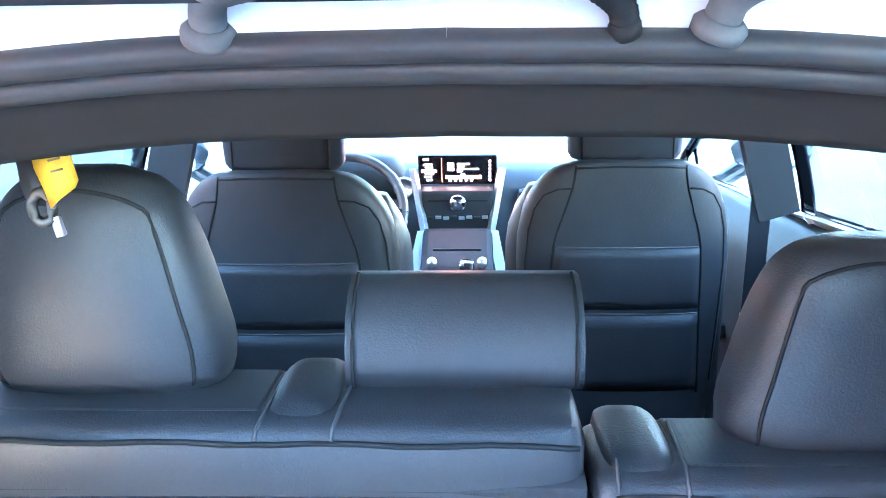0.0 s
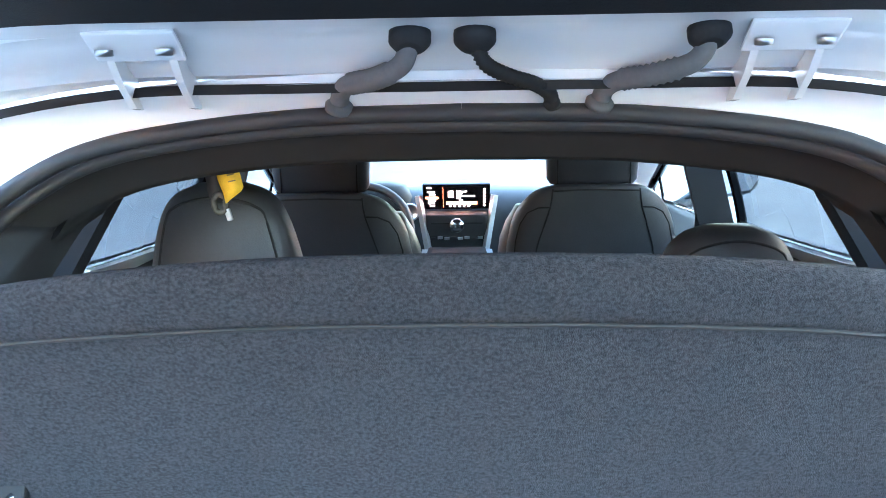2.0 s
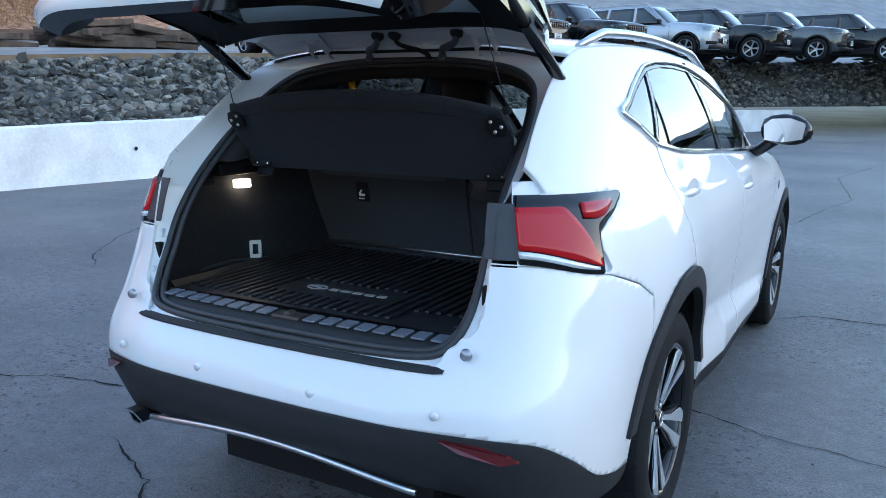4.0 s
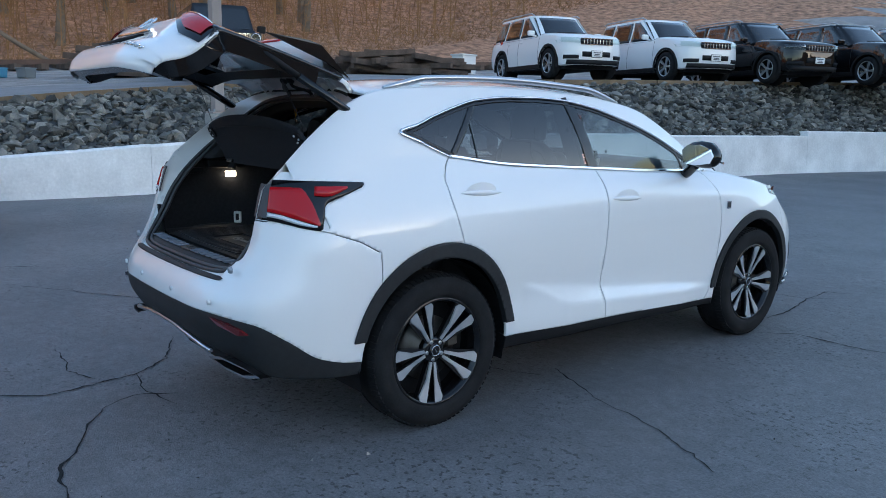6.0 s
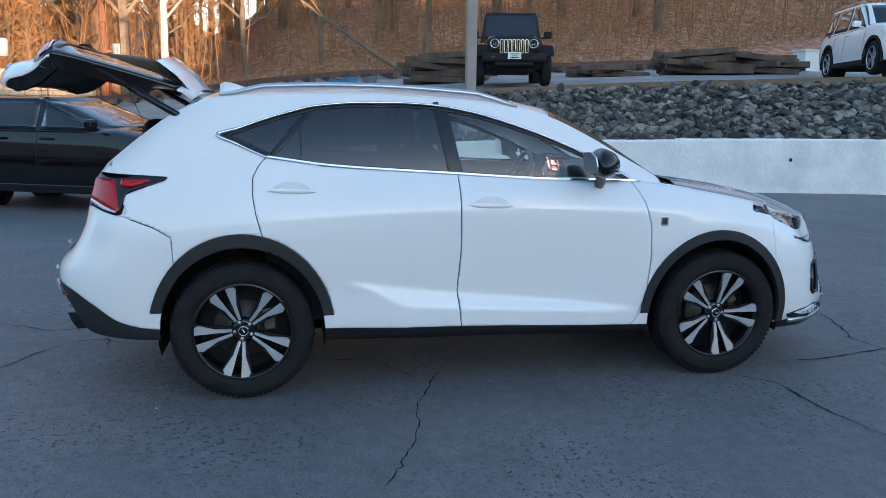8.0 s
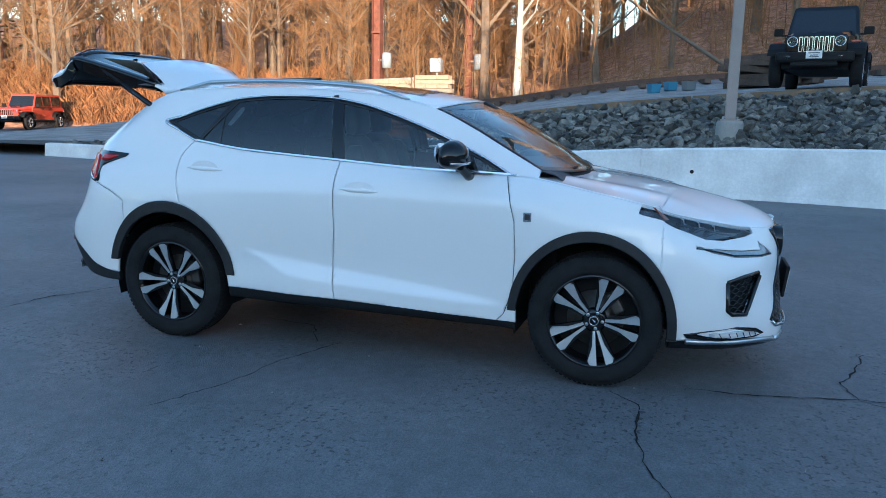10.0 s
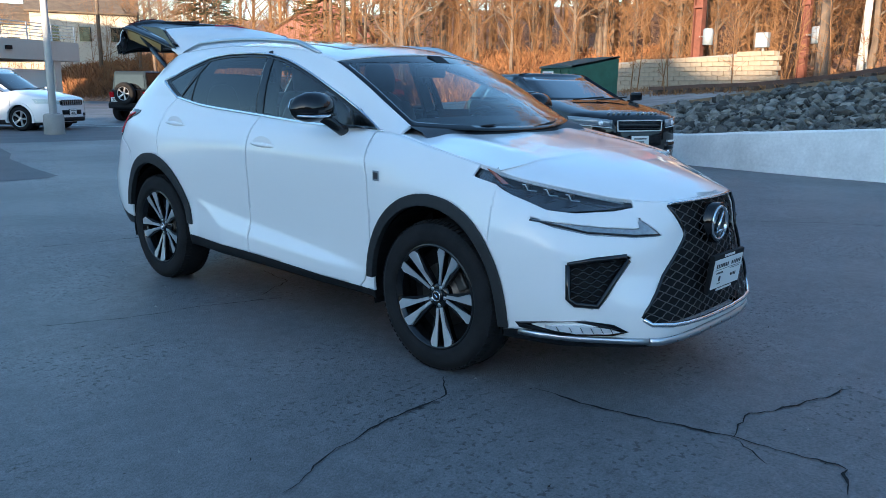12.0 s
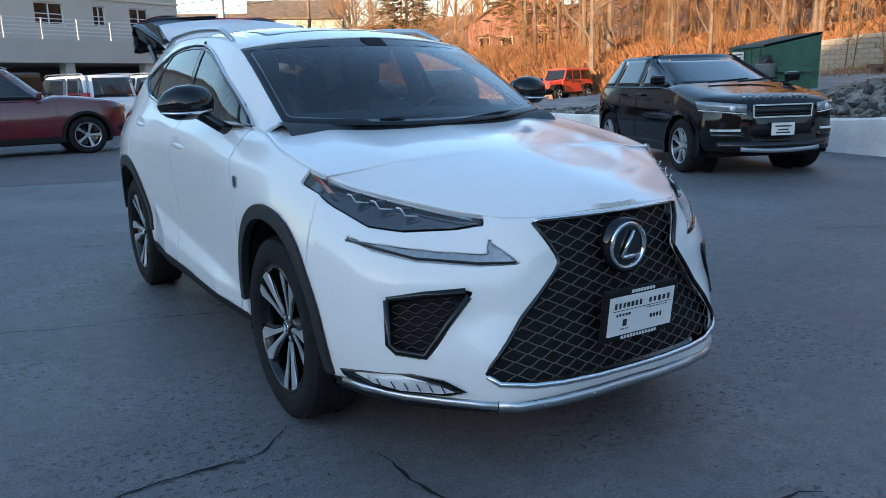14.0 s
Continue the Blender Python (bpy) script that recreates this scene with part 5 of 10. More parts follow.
# ---- mirrors, handles, rails, fin, wipers ----
for sg in (1, -1):
    bm = bmesh.new()
    prof = [(-.085, .008, .01), (-.075, .045, .05), (-.045, .078, .072), (0, .092, .082), (.05, .088, .078), (.085, .065, .058), (.105, .03, .03), (.112, .004, .006)]
    rws = []
    for dx, ry, rz in prof:
        ring = []
        for k in range(20):
            a = 2 * math.pi * k / 20
            c, s_ = math.cos(a), math.sin(a)
            ring.append((sg * (.950 + dx * 1.25), 1.875 + ry * .98 * (c if c > 0 else c * .58) - .02 * (dx > .05), 1.226 + rz * s_ * (1.06 if s_ > 0 else .86) - dx * .06))
        rws.append(ring)
    bm.free()
    bm = grid(rws, True)
    mir = part("door_mirror", normals(bm), "gloss_black", car, "gloss black door mirror with chrome line", smooth=True)
    bm = bmesh.new()
    plate(bm, [(sg * (.950 + x * 1.22), 1.8105 - .13 * z, 1.226 + z * 1.08) for x, z in ((-.07, .03), (-.04, .058), (.03, .062), (.085, .04), (.10, .0), (.08, -.035), (.0, -.05), (-.065, -.04))], (0, .006, 0))
    part("mirror_glass", normals(bm), "mirror", mir, "mirror glass")
    bm = bmesh.new()
    tube(bm, [(sg * .868, 1.935, 1.196), (sg * .945, 1.972, 1.190), (sg * 1.03, 1.955, 1.188), (sg * 1.082, 1.90, 1.190)], .0065, 6)
    part("mirror_line", bm, "chrome", mir, "chrome line")
    bm = bmesh.new()
    tube(bm, [(sg * .80, 1.93, 1.10), (sg * .84, 1.925, 1.125), (sg * .89, 1.905, 1.165), (sg * .92, 1.89, 1.19)], [.03, .028, .03, .035], 10)
    part("mirror_arm", bm, "gloss_black", mir)
    bm = bmesh.new()
    plate(bm, [(sg * x, y, z) for x, y, z in ((.742, 1.99, 1.138), (.742, 2.115, 1.128), (.728, 1.985, 1.225))], (sg * .006, 0, .001))
    part("mirror_base", normals(bm), "gloss_black", mir)

    for dk, (y0, z0) in (("rear_door", (.258, 1.086)), ("front_door", (1.30, 1.005))):
        own = doors[dk][0 if sg == 1 else 1]
        xb = contour(9.5, [z0])[0].x if dk == "front_door" else contour(11.55, [z0])[0].x
        bm = bmesh.new()                # pull bar with pointed ends
        rws = []
        for k in range(15):
            t = k / 14 * 2 - 1
            w = .030 * (1 - abs(t) ** 2.4) + .0015
            d = .016 * (1 - abs(t) ** 3) + .002
            ring = [(sg * (xb - .004 + d * math.cos(a) if math.cos(a) > 0 else xb - .006), y0 + .132 * t, z0 + w * .5 * math.sin(a) - .004 * t) for a in np.linspace(-math.pi, math.pi, 12, endpoint=False)]
            rws.append(ring)
        bm.free()
        bm = grid(rws, True)
        hd = part("door_handle", normals(bm), "paint_white", own, "white door handle", smooth=True)
        bm = bmesh.new()
        rws = [[(sg * (xb + .0025 - .002 * (r / 1.0)), y0 + r * .095 * math.cos(a), z0 + .004 + r * .046 * math.sin(a)) for a in np.linspace(0, 2 * math.pi, 24, endpoint=False)] for r in (1.0, .8, .5, .02)]
        bm.free()
        bm = grid(rws, True)
        part("handle_cup", normals(bm), "paint_white", own, smooth=True)

    bm = bmesh.new()                    # roof rail
    ys = np.linspace(1.50, -.10, 22)
    lift = [.0 + .034 * min(1, k / 3, (21 - k) / 3) for k in range(22)]
    tube(bm, [(sg * (float(roof_x(y)) - .012), y, float(roof_z(y)) + .004 + l) for y, l in zip(ys, lift)], [.010 + .006 * min(1, k / 2, (21 - k) / 2) for k in range(22)], 8)
    part("roof_rail", bm, "satin", car, "silver roof rail")
    # badge on the fender
    bm = bmesh.new()
    box(bm, (.004, .044, .050), (sg * .9045, 2.285, .91), .003)
    bd = part("fender_badge", bm, "chrome", car, "small square chrome badge")
    bm = bmesh.new()
    box(bm, (.005, .030, .034), (sg * .9055, 2.285, .91), .003)
    part("badge_field", bm, "ink", bd)
    # wipers
for x0, x1, y1 in ((.52, -.06, 2.40), (-.12, -.60, 2.30)):
    bm = bmesh.new()
    tube(bm, [(x0, 2.36 if x0 > 0 else 2.47, 1.118), ((x0 + x1) / 2, 2.44 if x0 > 0 else 2.42, 1.140), (x1, y1 + .02, 1.148)], [.012, .009, .006], 6)
    part("wiper", bm, "plastic_dark", car, "black windscreen wiper")
bm = grid([[(x, 2.335 + .16 * (1 - (x / .68) ** 2) + dy, 1.116 - .018 * (x / .68) ** 2 + dz) for x in np.linspace(-.60, .60, 24)] for dy, dz in ((-.04, .016), (-.005, .0), (.022, -.022))])
part("cowl", normals(bm), "plastic_dark", car, "black plastic cowl below the windscreen", smooth=True)
bm = bmesh.new()                        # shark fin aerial
rws = []
for k, (y, h) in enumerate(((.02, .004), (-.03, .03), (-.08, .052), (-.12, .060), (-.145, .052), (-.15, .002))):
    w = .022 * (1 - k * .08)
    zb = float(rz_c(max(-.2, y))) - .004
    rws.append([(-w, y + .02, zb), (-.004, y, zb + h), (.004, y, zb + h), (w, y + .02, zb)])
bm.free()
bm = grid(rws)
part("roof_aerial", normals(bm), "paint_white", car, "white shark fin aerial", smooth=True)

# rear valance trims: reflectors, exhausts, bright strip
for sg in (1, -1):
    bm = bmesh.new()
    pts = [(.55, -.930, .606), (.64, -.898, .594), (.70, -.862, .572), (.722, -.842, .552), (.69, -.868, .548), (.60, -.915, .578)]
    plate(bm, [(sg * (x + .012), y - .034, z) for x, y, z in pts], (0, .03, 0))
    part("reflector", normals(bm), "lens_maroon", car, "red bumper reflector")
    bm = bmesh.new()
    ring = [(.50, -.935, .418), (.57, -.915, .432), (.69, -.86, .400), (.735, -.81, .360), (.66, -.845, .345), (.56, -.895, .375)]
    o = [bm.verts.new((sg * x, y - .012, z)) for x, y, z in ring]
    cx, cy, cz = [sum(p[i] for p in ring) / 6 for i in range(3)]
    i_ = [bm.verts.new((sg * (cx + (x - cx) * .80), cy + (y - cy) * .80 - .012, cz + (z - cz) * .70)) for x, y, z in ring]
    d_ = [bm.verts.new((v.co.x, v.co.y + .12, v.co.z)) for v in i_]
    for k in range(6):
        j = (k + 1) % 6
        bm.faces.new((o[k], o[j], i_[j], i_[k]))
    ex = part("exhaust_tip", normals(bm), "chrome", car, "chrome exhaust finisher")
    bm = bmesh.new()
    i2 = [bm.verts.new((sg * (cx + (x - cx) * .80), cy + (y - cy) * .80 - .011, cz + (z - cz) * .70)) for x, y, z in ring]
    d2 = [bm.verts.new((v.co.x, v.co.y + .12, v.co.z)) for v in i2]
    for k in range(6):
        j = (k + 1) % 6
        bm.faces.new((i2[k], i2[j], d2[j], d2[k]))
    bm.faces.new(d2)
    part("exhaust_bore", normals(bm), "plastic_dark", ex)
bm = bmesh.new()
tube(bm, [(x, -.955 + .25 * (x / .62) ** 4 * .3, .480 - .05 * (x / .5) ** 2) for x in np.linspace(-.48, .48, 17)], .010, 6)
part("valance_strip", bm, "satin", car, "silver strip under the rear bumper")
for x in (-.55, -.2, .2, .55):
    bm = bmesh.new()
    yb = min(p.y for p in [contour(s, [.665])[0] for s in np.linspace(14, 18, 60)] if abs(p.x - abs(x)) < .05)
    lathe(bm, [(-.004, .0005), (-.004, .011), (.004, .012)], 16, "y", (x, yb, .665))
    part("parking_sensor", normals(bm), "paint_white", car, "round parking sensor")

# ---- cabin ----
def pad(bm, loops, n=28, power=3.2, cap=True):
    """Upholstered form: rounded loops (centre, half width, half depth, tilt) stacked along a line."""
    rws = []
    for (cx, cy, cz), hw, hd in loops:
        ring = []
        for k in range(n):
            a = 2 * math.pi * k / n
            c, s_ = math.cos(a), math.sin(a)
            ring.append((cx + hw * math.copysign(abs(c) ** (2 / power), c), cy + hd * math.copysign(abs(s_) ** (2 / power), s_), cz))
        rws.append(ring)
    vs = [[bm.verts.new(p) for p in r] for r in rws]
    for a, b in zip(vs, vs[1:]):
        for k in range(n):
            bm.faces.new((a[k], a[(k + 1) % n], b[(k + 1) % n], b[k])).smooth = True
    if cap:
        bm.faces.new(vs[0][::-1]).smooth = True
        bm.faces.new(vs[-1]).smooth = True
    return vs


def seam(parent, pts, r=.0028, mat="stitch_highlight"):
    bm = bmesh.new()
    tube(bm, pts, r, 5)
    return part("seam", bm, mat, parent)


SEAT_Z = [.55, .80, 1.00, 1.10, 1.17, 1.22, 1.255, 1.28, 1.298, 1.308]
seat_hw = pchip(SEAT_Z, [.212, .222, .230, .232, .225, .210, .190, .168, .142, .112])
seat_hd = pchip(SEAT_Z, [.100, .100, .095, .090, .085, .080, .072, .062, .050, .030])


def front_seat(cx, dy):
    """Front seat; dy slides the whole seat along its rails."""
    back = lambda z: dy + .955 + (1.30 - z) * .06

    def face(x, z, out=.0):
        """Place on the rear of the backrest, x off its middle."""
        hw, hd = float(seat_hw(z)), float(seat_hd(z))
        k = min(.985, abs(x) / hw)
        return (cx + x, back(z) + hd - hd * (1 - k ** 3.0) ** (1 / 3.0) - out, z)

    bm = bmesh.new()
    pad(bm, [((cx, back(z) + float(seat_hd(z)), z), float(seat_hw(z)), float(seat_hd(z))) for z in np.concatenate([np.linspace(.55, 1.2, 12), np.linspace(1.22, 1.308, 12)])], 44, 3.0)
    seat = part("front_seat", bm, "leather", car, "black leather front seat")
    panel_x = pchip([.78, .95, 1.126, 1.20, 1.26, 1.298], [.176, .166, .156, .136, .118, .113])
    for sg in (-1, 1):
        seam(seat, [face(sg * float(panel_x(z)), z, .0005) for z in np.linspace(.78, 1.300, 22)], .0024, "rubber")
        arc = [(.118, 1.252), (.150, 1.250), (.178, 1.236), (.197, 1.205), (.208, 1.16), (.214, 1.08), (.212, .95), (.208, .80)]
        seam(seat, [face(sg * x, z, .0005) for x, z in arc], .0022, "rubber")
        bm = bmesh.new()                # side bolster that wraps forwards
        pad(bm, [((cx + sg * (.208 - .035 * max(0, (t - .75) / .25) ** 2), back(.62 + .62 * t) + .155, .62 + .62 * t), .044 - .016 * max(0, (t - .8) / .2) ** 2, .085 - .045 * max(0, (t - .7) / .3) ** 2) for t in np.linspace(0, 1, 14)], 22, 2.4)
        part("bolster", bm, "leather", seat)
    seam(seat, [face(x, 1.299 - .004 * (x / .11) ** 2, .001) for x in np.linspace(-.112, .112, 9)], .0022, "rubber")
    for z0, z1, out in ((.985, 1.122, .003), (.790, .972, .006)):
        rws = [[face(x * (float(panel_x(z)) - .004), z, out * (1 if .02 < (z - z0) / (z1 - z0) else .2)) for x in np.linspace(-1, 1, 17)] for z in np.linspace(z0, z1, 7)]
        bm = normals(grid(rws))
        if sum(f.normal.y for f in bm.faces) > 0:
            bmesh.ops.reverse_faces(bm, faces=bm.faces[:])
        rim(bm, .006)
        part("map_pocket" if z0 < .9 else "back_panel", bm, "leather", seat, "", True)
        # pale seam carries the edge's highlight in its colour
        seam(seat, [face(x * float(panel_x(z1)), z1 + .003, out * .6) for x in np.linspace(-.96, .96, 15)], .0022)
    bm = bmesh.new()
    yc = dy + 1.29
    pad(bm, [((cx, yc, .44), .24, .26), ((cx, yc, .50), .255, .275), ((cx, yc, .57), .25, .27), ((cx, yc, .60), .21, .23)], 32, 4)
    part("seat_cushion", bm, "leather", seat)
    bm = bmesh.new()
    yh = dy + 1.058
    pad(bm, [((cx, yh, 1.301), .095, .026), ((cx, yh, 1.306), .113, .042), ((cx, yh, 1.318), .121, .050), ((cx, yh - .003, 1.38), .124, .055), ((cx, yh - .008, 1.44), .120, .052), ((cx, yh - .012, 1.478), .108, .044), ((cx, yh - .014, 1.496), .09, .030), ((cx, yh - .014, 1.502), .06, .014)], 34, 3.4)
    hr = part("headrest", bm, "leather", seat, "black leather headrest")
    for sg in (-1, 1):
        seam(hr, [(cx + sg * .096, yh - .0475, z) for z in (1.308, 1.38, 1.44, 1.478)], .002, "rubber")
        bm = bmesh.new()
        tube(bm, [(cx + sg * .075, yh, 1.25), (cx + sg * .075, yh, 1.315)], .006, 8)
        part("headrest_post", bm, "chrome", hr, "steel headrest post")
        bm = bmesh.new()
        box(bm, (.052, .035, .016), (cx + sg * .075, yh - .03, 1.300), .004)
        part("post_guide", bm, "plastic_dark", hr)
    return seat


front_seat(-.365, -.13)
front_seat(.345, 0)

# rear bench: two backs, three headrests, the narrow side set lower
HEAD_Z = [.0, .010, .045, .10, .16, .20, .225, .238]
head_hw = pchip(HEAD_Z, [.100, .121, .127, .117, .103, .088, .066, .034])
head_hd = pchip(HEAD_Z, [.040, .057, .066, .066, .062, .054, .040, .018])
for x0, x1, nm in ((-.60, .122, "wide"), (.128, .60, "narrow")):
    cx, hw = (x0 + x1) / 2, (x1 - x0) / 2
    drop = .012 if nm == "wide" else .068
    bm = bmesh.new()
    pad(bm, [((cx, .225, .60), hw, .10), ((cx, .195, .80), hw, .10), ((cx, .130, 1.00), hw, .085), ((cx, .085, 1.12 - drop), hw, .082), ((cx, .077, 1.176 - drop), hw, .080), ((cx, .075, 1.190 - drop), hw - .004, .074), ((cx, .075, 1.197 - drop), hw - .012, .064), ((cx, .075, 1.200 - drop), hw - .03, .045)], 44, 9)
    rs = part("rear_seat", bm, "leather", car, "black leather rear seat back")
    seam(rs, [(x, -.0035 + .003 * math.sin(x * 40), 1.186 - drop - .006 * (x - x0)) for x in np.linspace(x0 + .02, x1 - .01, 18)], .003, "rubber")
    hx0, hx1 = ((-.190, -.118) if nm == "wide" else (.142, .215))
    bm = bmesh.new()                    # raised roll beside the insert
    hc, hh = (hx0 + hx1) / 2, (hx1 - hx0) / 2
    pad(bm, [((hc, .09, 1.165 - drop), hh, .078), ((hc, .09, 1.192 - drop), hh, .076), ((hc, .095, 1.2015 - drop), hh * .95, .068), ((hc, .10, 1.2065 - drop), hh * .78, .056), ((hc, .10, 1.2080 - drop), hh * .5, .040)], 28, 4)
    part("seat_roll", bm, "leather", rs)
    ix0, ix1 = ((-.57, -.192) if nm == "wide" else (.217, .57))
    bm = bmesh.new()
    box(bm, (ix1 - ix0, .105, .010), ((ix0 + ix1) / 2, .084, 1.1962 - drop), .004, None, 2)
    part("seat_insert", bm, "leather_perf", rs, "perforated leather insert")
    for x in ((hx0, hx1) if nm == "wide" else (hx0 + .008, hx1)):
        seam(rs, [(x, -.0025, 1.186 - drop), (x + .001, .004, 1.194 - drop), (x + .004, .03, 1.2015 - drop), (x + .008, .12, 1.204 - drop)], .0022)
    bm = bmesh.new()
    box(bm, (x1 - x0 + .001, .05, .37), (cx, .065, .955 - drop * .4), .006, Matrix.Rotation(radians(12.5), 3, 'X'))
    sb = part("seat_back_panel", bm, "trim_felt", rs, "charcoal felt seat back")
    lx = -.338 if nm == "wide" else .337
    lz = 1.04 if nm == "wide" else 1.015
    rot = Matrix.Rotation(radians(12.5), 3, 'X')
    yl = .018 + (1.03 - lz) * -.22
    bm = bmesh.new()
    box(bm, (.058, .012, .080), (lx, yl, lz), .004, rot)
    la = part("anchor_cover", bm, "plastic_dark", sb, "black child seat anchor cover")
    bm = bmesh.new()
    box(bm, (.042, .006, .018), (lx, yl - .006, lz + .026), .003, rot)
    part("anchor_latch", bm, "ink", la)
    bm = bmesh.new()
    box(bm, (.022, .004, .010), (lx + .004, yl - .0085, lz - .012), .003, rot)
    box(bm, (.010, .004, .016), (lx - .008, yl - .0078, lz - .008), .003, rot)
    bmesh.ops.create_icosphere(bm, subdivisions=1, radius=.0055, matrix=Matrix.Translation((lx - .003, yl - .0075, lz + .004)))
    box(bm, (.026, .003, .004), (lx, yl - .0095, lz - .026), 0, rot)
    part("anchor_symbol", bm, "white_card", la, "white symbol")
    bm = bmesh.new()
    pad(bm, [((cx, .40, .52), hw, .24), ((cx, .40, .60), hw, .25), ((cx, .40, .66), hw - .01, .24), ((cx, .40, .68), hw - .04, .2)], 32, 6)
    part("seat_cushion", bm, "leather", rs)
    for hx, hz in (((-.369, 1.180), (0.006, 1.145)) if nm == "wide" else ((.403, 1.106),)):
        mid = abs(hx) < .1
        bm = bmesh.new()
        if mid:
            rws = []
            for y, z in ((.13, 1.186), (.100, 1.182), (.086, 1.190), (.082, 1.21), (.084, 1.235), (.095, 1.26), (.118, 1.280), (.15, 1.292), (.19, 1.286), (.215, 1.262), (.22, 1.22), (.215, 1.19)):
                rws.append([(hx + x, y, z) for x in np.linspace(-.122, .122, 18)])
            bm.free()
            bm = grid(rws)
            for e in (0, -1):
                bm.faces.new([bm.verts.new(r[e]) for r in rws])
            normals(bm)
            for f in bm.faces:
                f.smooth = len(f.verts) == 4
        else:
            pad(bm, [((hx, .125 - .08 * h, hz + h), float(head_hw(h)), float(head_hd(h))) for h in np.concatenate([[0, .004, .010], np.linspace(.025, .19, 10), np.linspace(.2, .238, 7)])], 40, 3.0)
        hr = part("headrest", bm, "leather", rs, "black leather rear headrest")
        if not mid:
            edge_at = lambda u, h: (hx + u * float(head_hw(h)), .125 - .08 * h - float(head_hd(h)) * (1 - abs(u) ** 3) ** (1 / 3) - .0005, hz + h)
            path = [edge_at(-.80, h) for h in np.linspace(.004, .196, 12)] + [edge_at(u, .196 + .024 * (1 - (u / .8) ** 2) ** .5) for u in np.linspace(-.78, .78, 15)] + [edge_at(.80, h) for h in np.linspace(.196, .004, 12)]
            seam(hr, path, .0022, "rubber")
        else:
            for sg in (-1, 1):
                seam(hr, [(hx + sg * .114, y - .001, z + .001) for y, z in ((.099, 1.183), (.085, 1.190), (.081, 1.21), (.083, 1.235), (.094, 1.26), (.117, 1.281), (.15, 1.293))], .0022, "rubber")

# dashboard
dash = part("dashboard", normals(grid([[(x, y, z - .02 * (x / .7) ** 2) for x in np.linspace(-.70, .70, 29)] for y, z in
            ((2.47, 1.085), (2.40, 1.140), (2.30, 1.168), (2.15, 1.180), (2.05, 1.172), (1.995, 1.145), (1.97, 1.09), (1.975, .95), (2.0, .85), (2.06, .70), (2.1, .45))])), "dash_skin", car, "dark soft dashboard", smooth=True)
bm = bmesh.new()
box(bm, (.262, .022, .104), (-.031, 1.952, 1.162), .006, Matrix.Rotation(radians(14), 3, 'X'))
disp = part("display_screen", bm, "gloss_black", dash, "wide lit display screen with menu")
srot = Matrix.Rotation(radians(14), 3, 'X')


def on_screen(u, v, w, h, mat):
    bm = bmesh.new()
    p = Vector((-.031, 1.952, 1.162)) + srot @ Vector((u, -.0118, v))
    box(bm, (w, .0015, h), p, 0, srot)
    part("screen_graphic", bm, mat, disp)


for k in range(6):
    on_screen(-.098 + .004 * (k % 2), .020 - .011 * k, .028 - .005 * (k % 3), .0045, "screen_glow")
on_screen(-.095, -.003, .05, .010, "screen_warm")
on_screen(-.105, .038, .016, .005, "screen_glow")
on_screen(-.022, .012, .020, .026, "screen_glow")
for k, w in enumerate((.04, .022, .07, .016)):
    on_screen(.0 + w / 2, .022 - .009 * k, w, .004, "screen_glow")
on_screen(.018, -.015, .012, .004, "screen_glow")
on_screen(.02, -.025, .12, .012, "screen_warm")
for k in range(5):
    on_screen(-.025 + .018 * k, -.036, .008, .007, "screen_glow")
for k in range(6):
    on_screen(.108, .030 - .013 * k, .006, .006, "screen_glow")
on_screen(-.052, 0, .001, .085, "screen_warm")

bm = bmesh.new()                        # centre stack
box(bm, (.24, .05, .145), (-.031, 1.955, 1.03), .01, srot)
stack = part("centre_stack", bm, "plastic", dash, "dark centre stack with vents and buttons")
for sg in (-1, 1):
    bm = bmesh.new()
    bar(bm, (-.031 + sg * .148, 1.945, 1.165), (-.031 + sg * .112, 1.925, .955), .022, .02)
    bar(bm, (-.031 + sg * .112, 1.925, .957), (-.031, 1.918, .952), .012, .012)
    part("stack_trim", bm, "trim_silver", stack, "silver stack trim")
    bm = bmesh.new()
    for j in range(3):
        box(bm, (.085, .012, .006), (-.031 + sg * .058, 1.927, 1.088 - .014 * j), .001, srot)
    part("air_vent", bm, "plastic_dark", stack, "dark slatted air vent")
    bm = bmesh.new()
    bar(bm, (-.031 + sg * .112, 1.915, .95), (-.031 + sg * .165, 1.70, .72), .03, .03)
    bar(bm, (-.031 + sg * .118, 1.917, .945), (-.031 + sg * .142, 1.82, .83), .026, .05)
    part("console_trim", bm, "trim_silver", stack, "silver console trim")
bm = bmesh.new()
lathe(bm, [(-.02, .0005), (-.02, .026), (-.012, .029), (0, .029)], 28, "y", (-.031, 1.925, 1.052))
ck = part("clock", normals(bm), "chrome", stack, "round analogue clock")
bm = bmesh.new()
box(bm, (.003, .003, .018), (-.031, 1.9035, 1.058), 0)
box(bm, (.014, .003, .003), (-.026, 1.9035, 1.052), 0)
part("clock_hand", bm, "ink", ck)
for j in range(8):
    bm = bmesh.new()
    box(bm, (.020, .008, .010), (-.031 + .026 * (j - 3.5), 1.922, 1.000 + .003 * (j % 2)), .002, srot)
    part("stack_button", bm, "satin" if j % 3 else "plastic", stack)
bm = bmesh.new()
box(bm, (.23, .36, .22), (-.031, 1.77, .80), .02, Matrix.Rotation(radians(28), 3, 'X'))
cons = part("centre_console", bm, "plastic_dark", car, "black centre console with audio panel")
bm = bmesh.new()
box(bm, (.15, .004, .010), (-.031, 1.72, .940), .001, Matrix.Rotation(radians(40), 3, 'X'))
part("disc_slot", bm, "ink", cons)
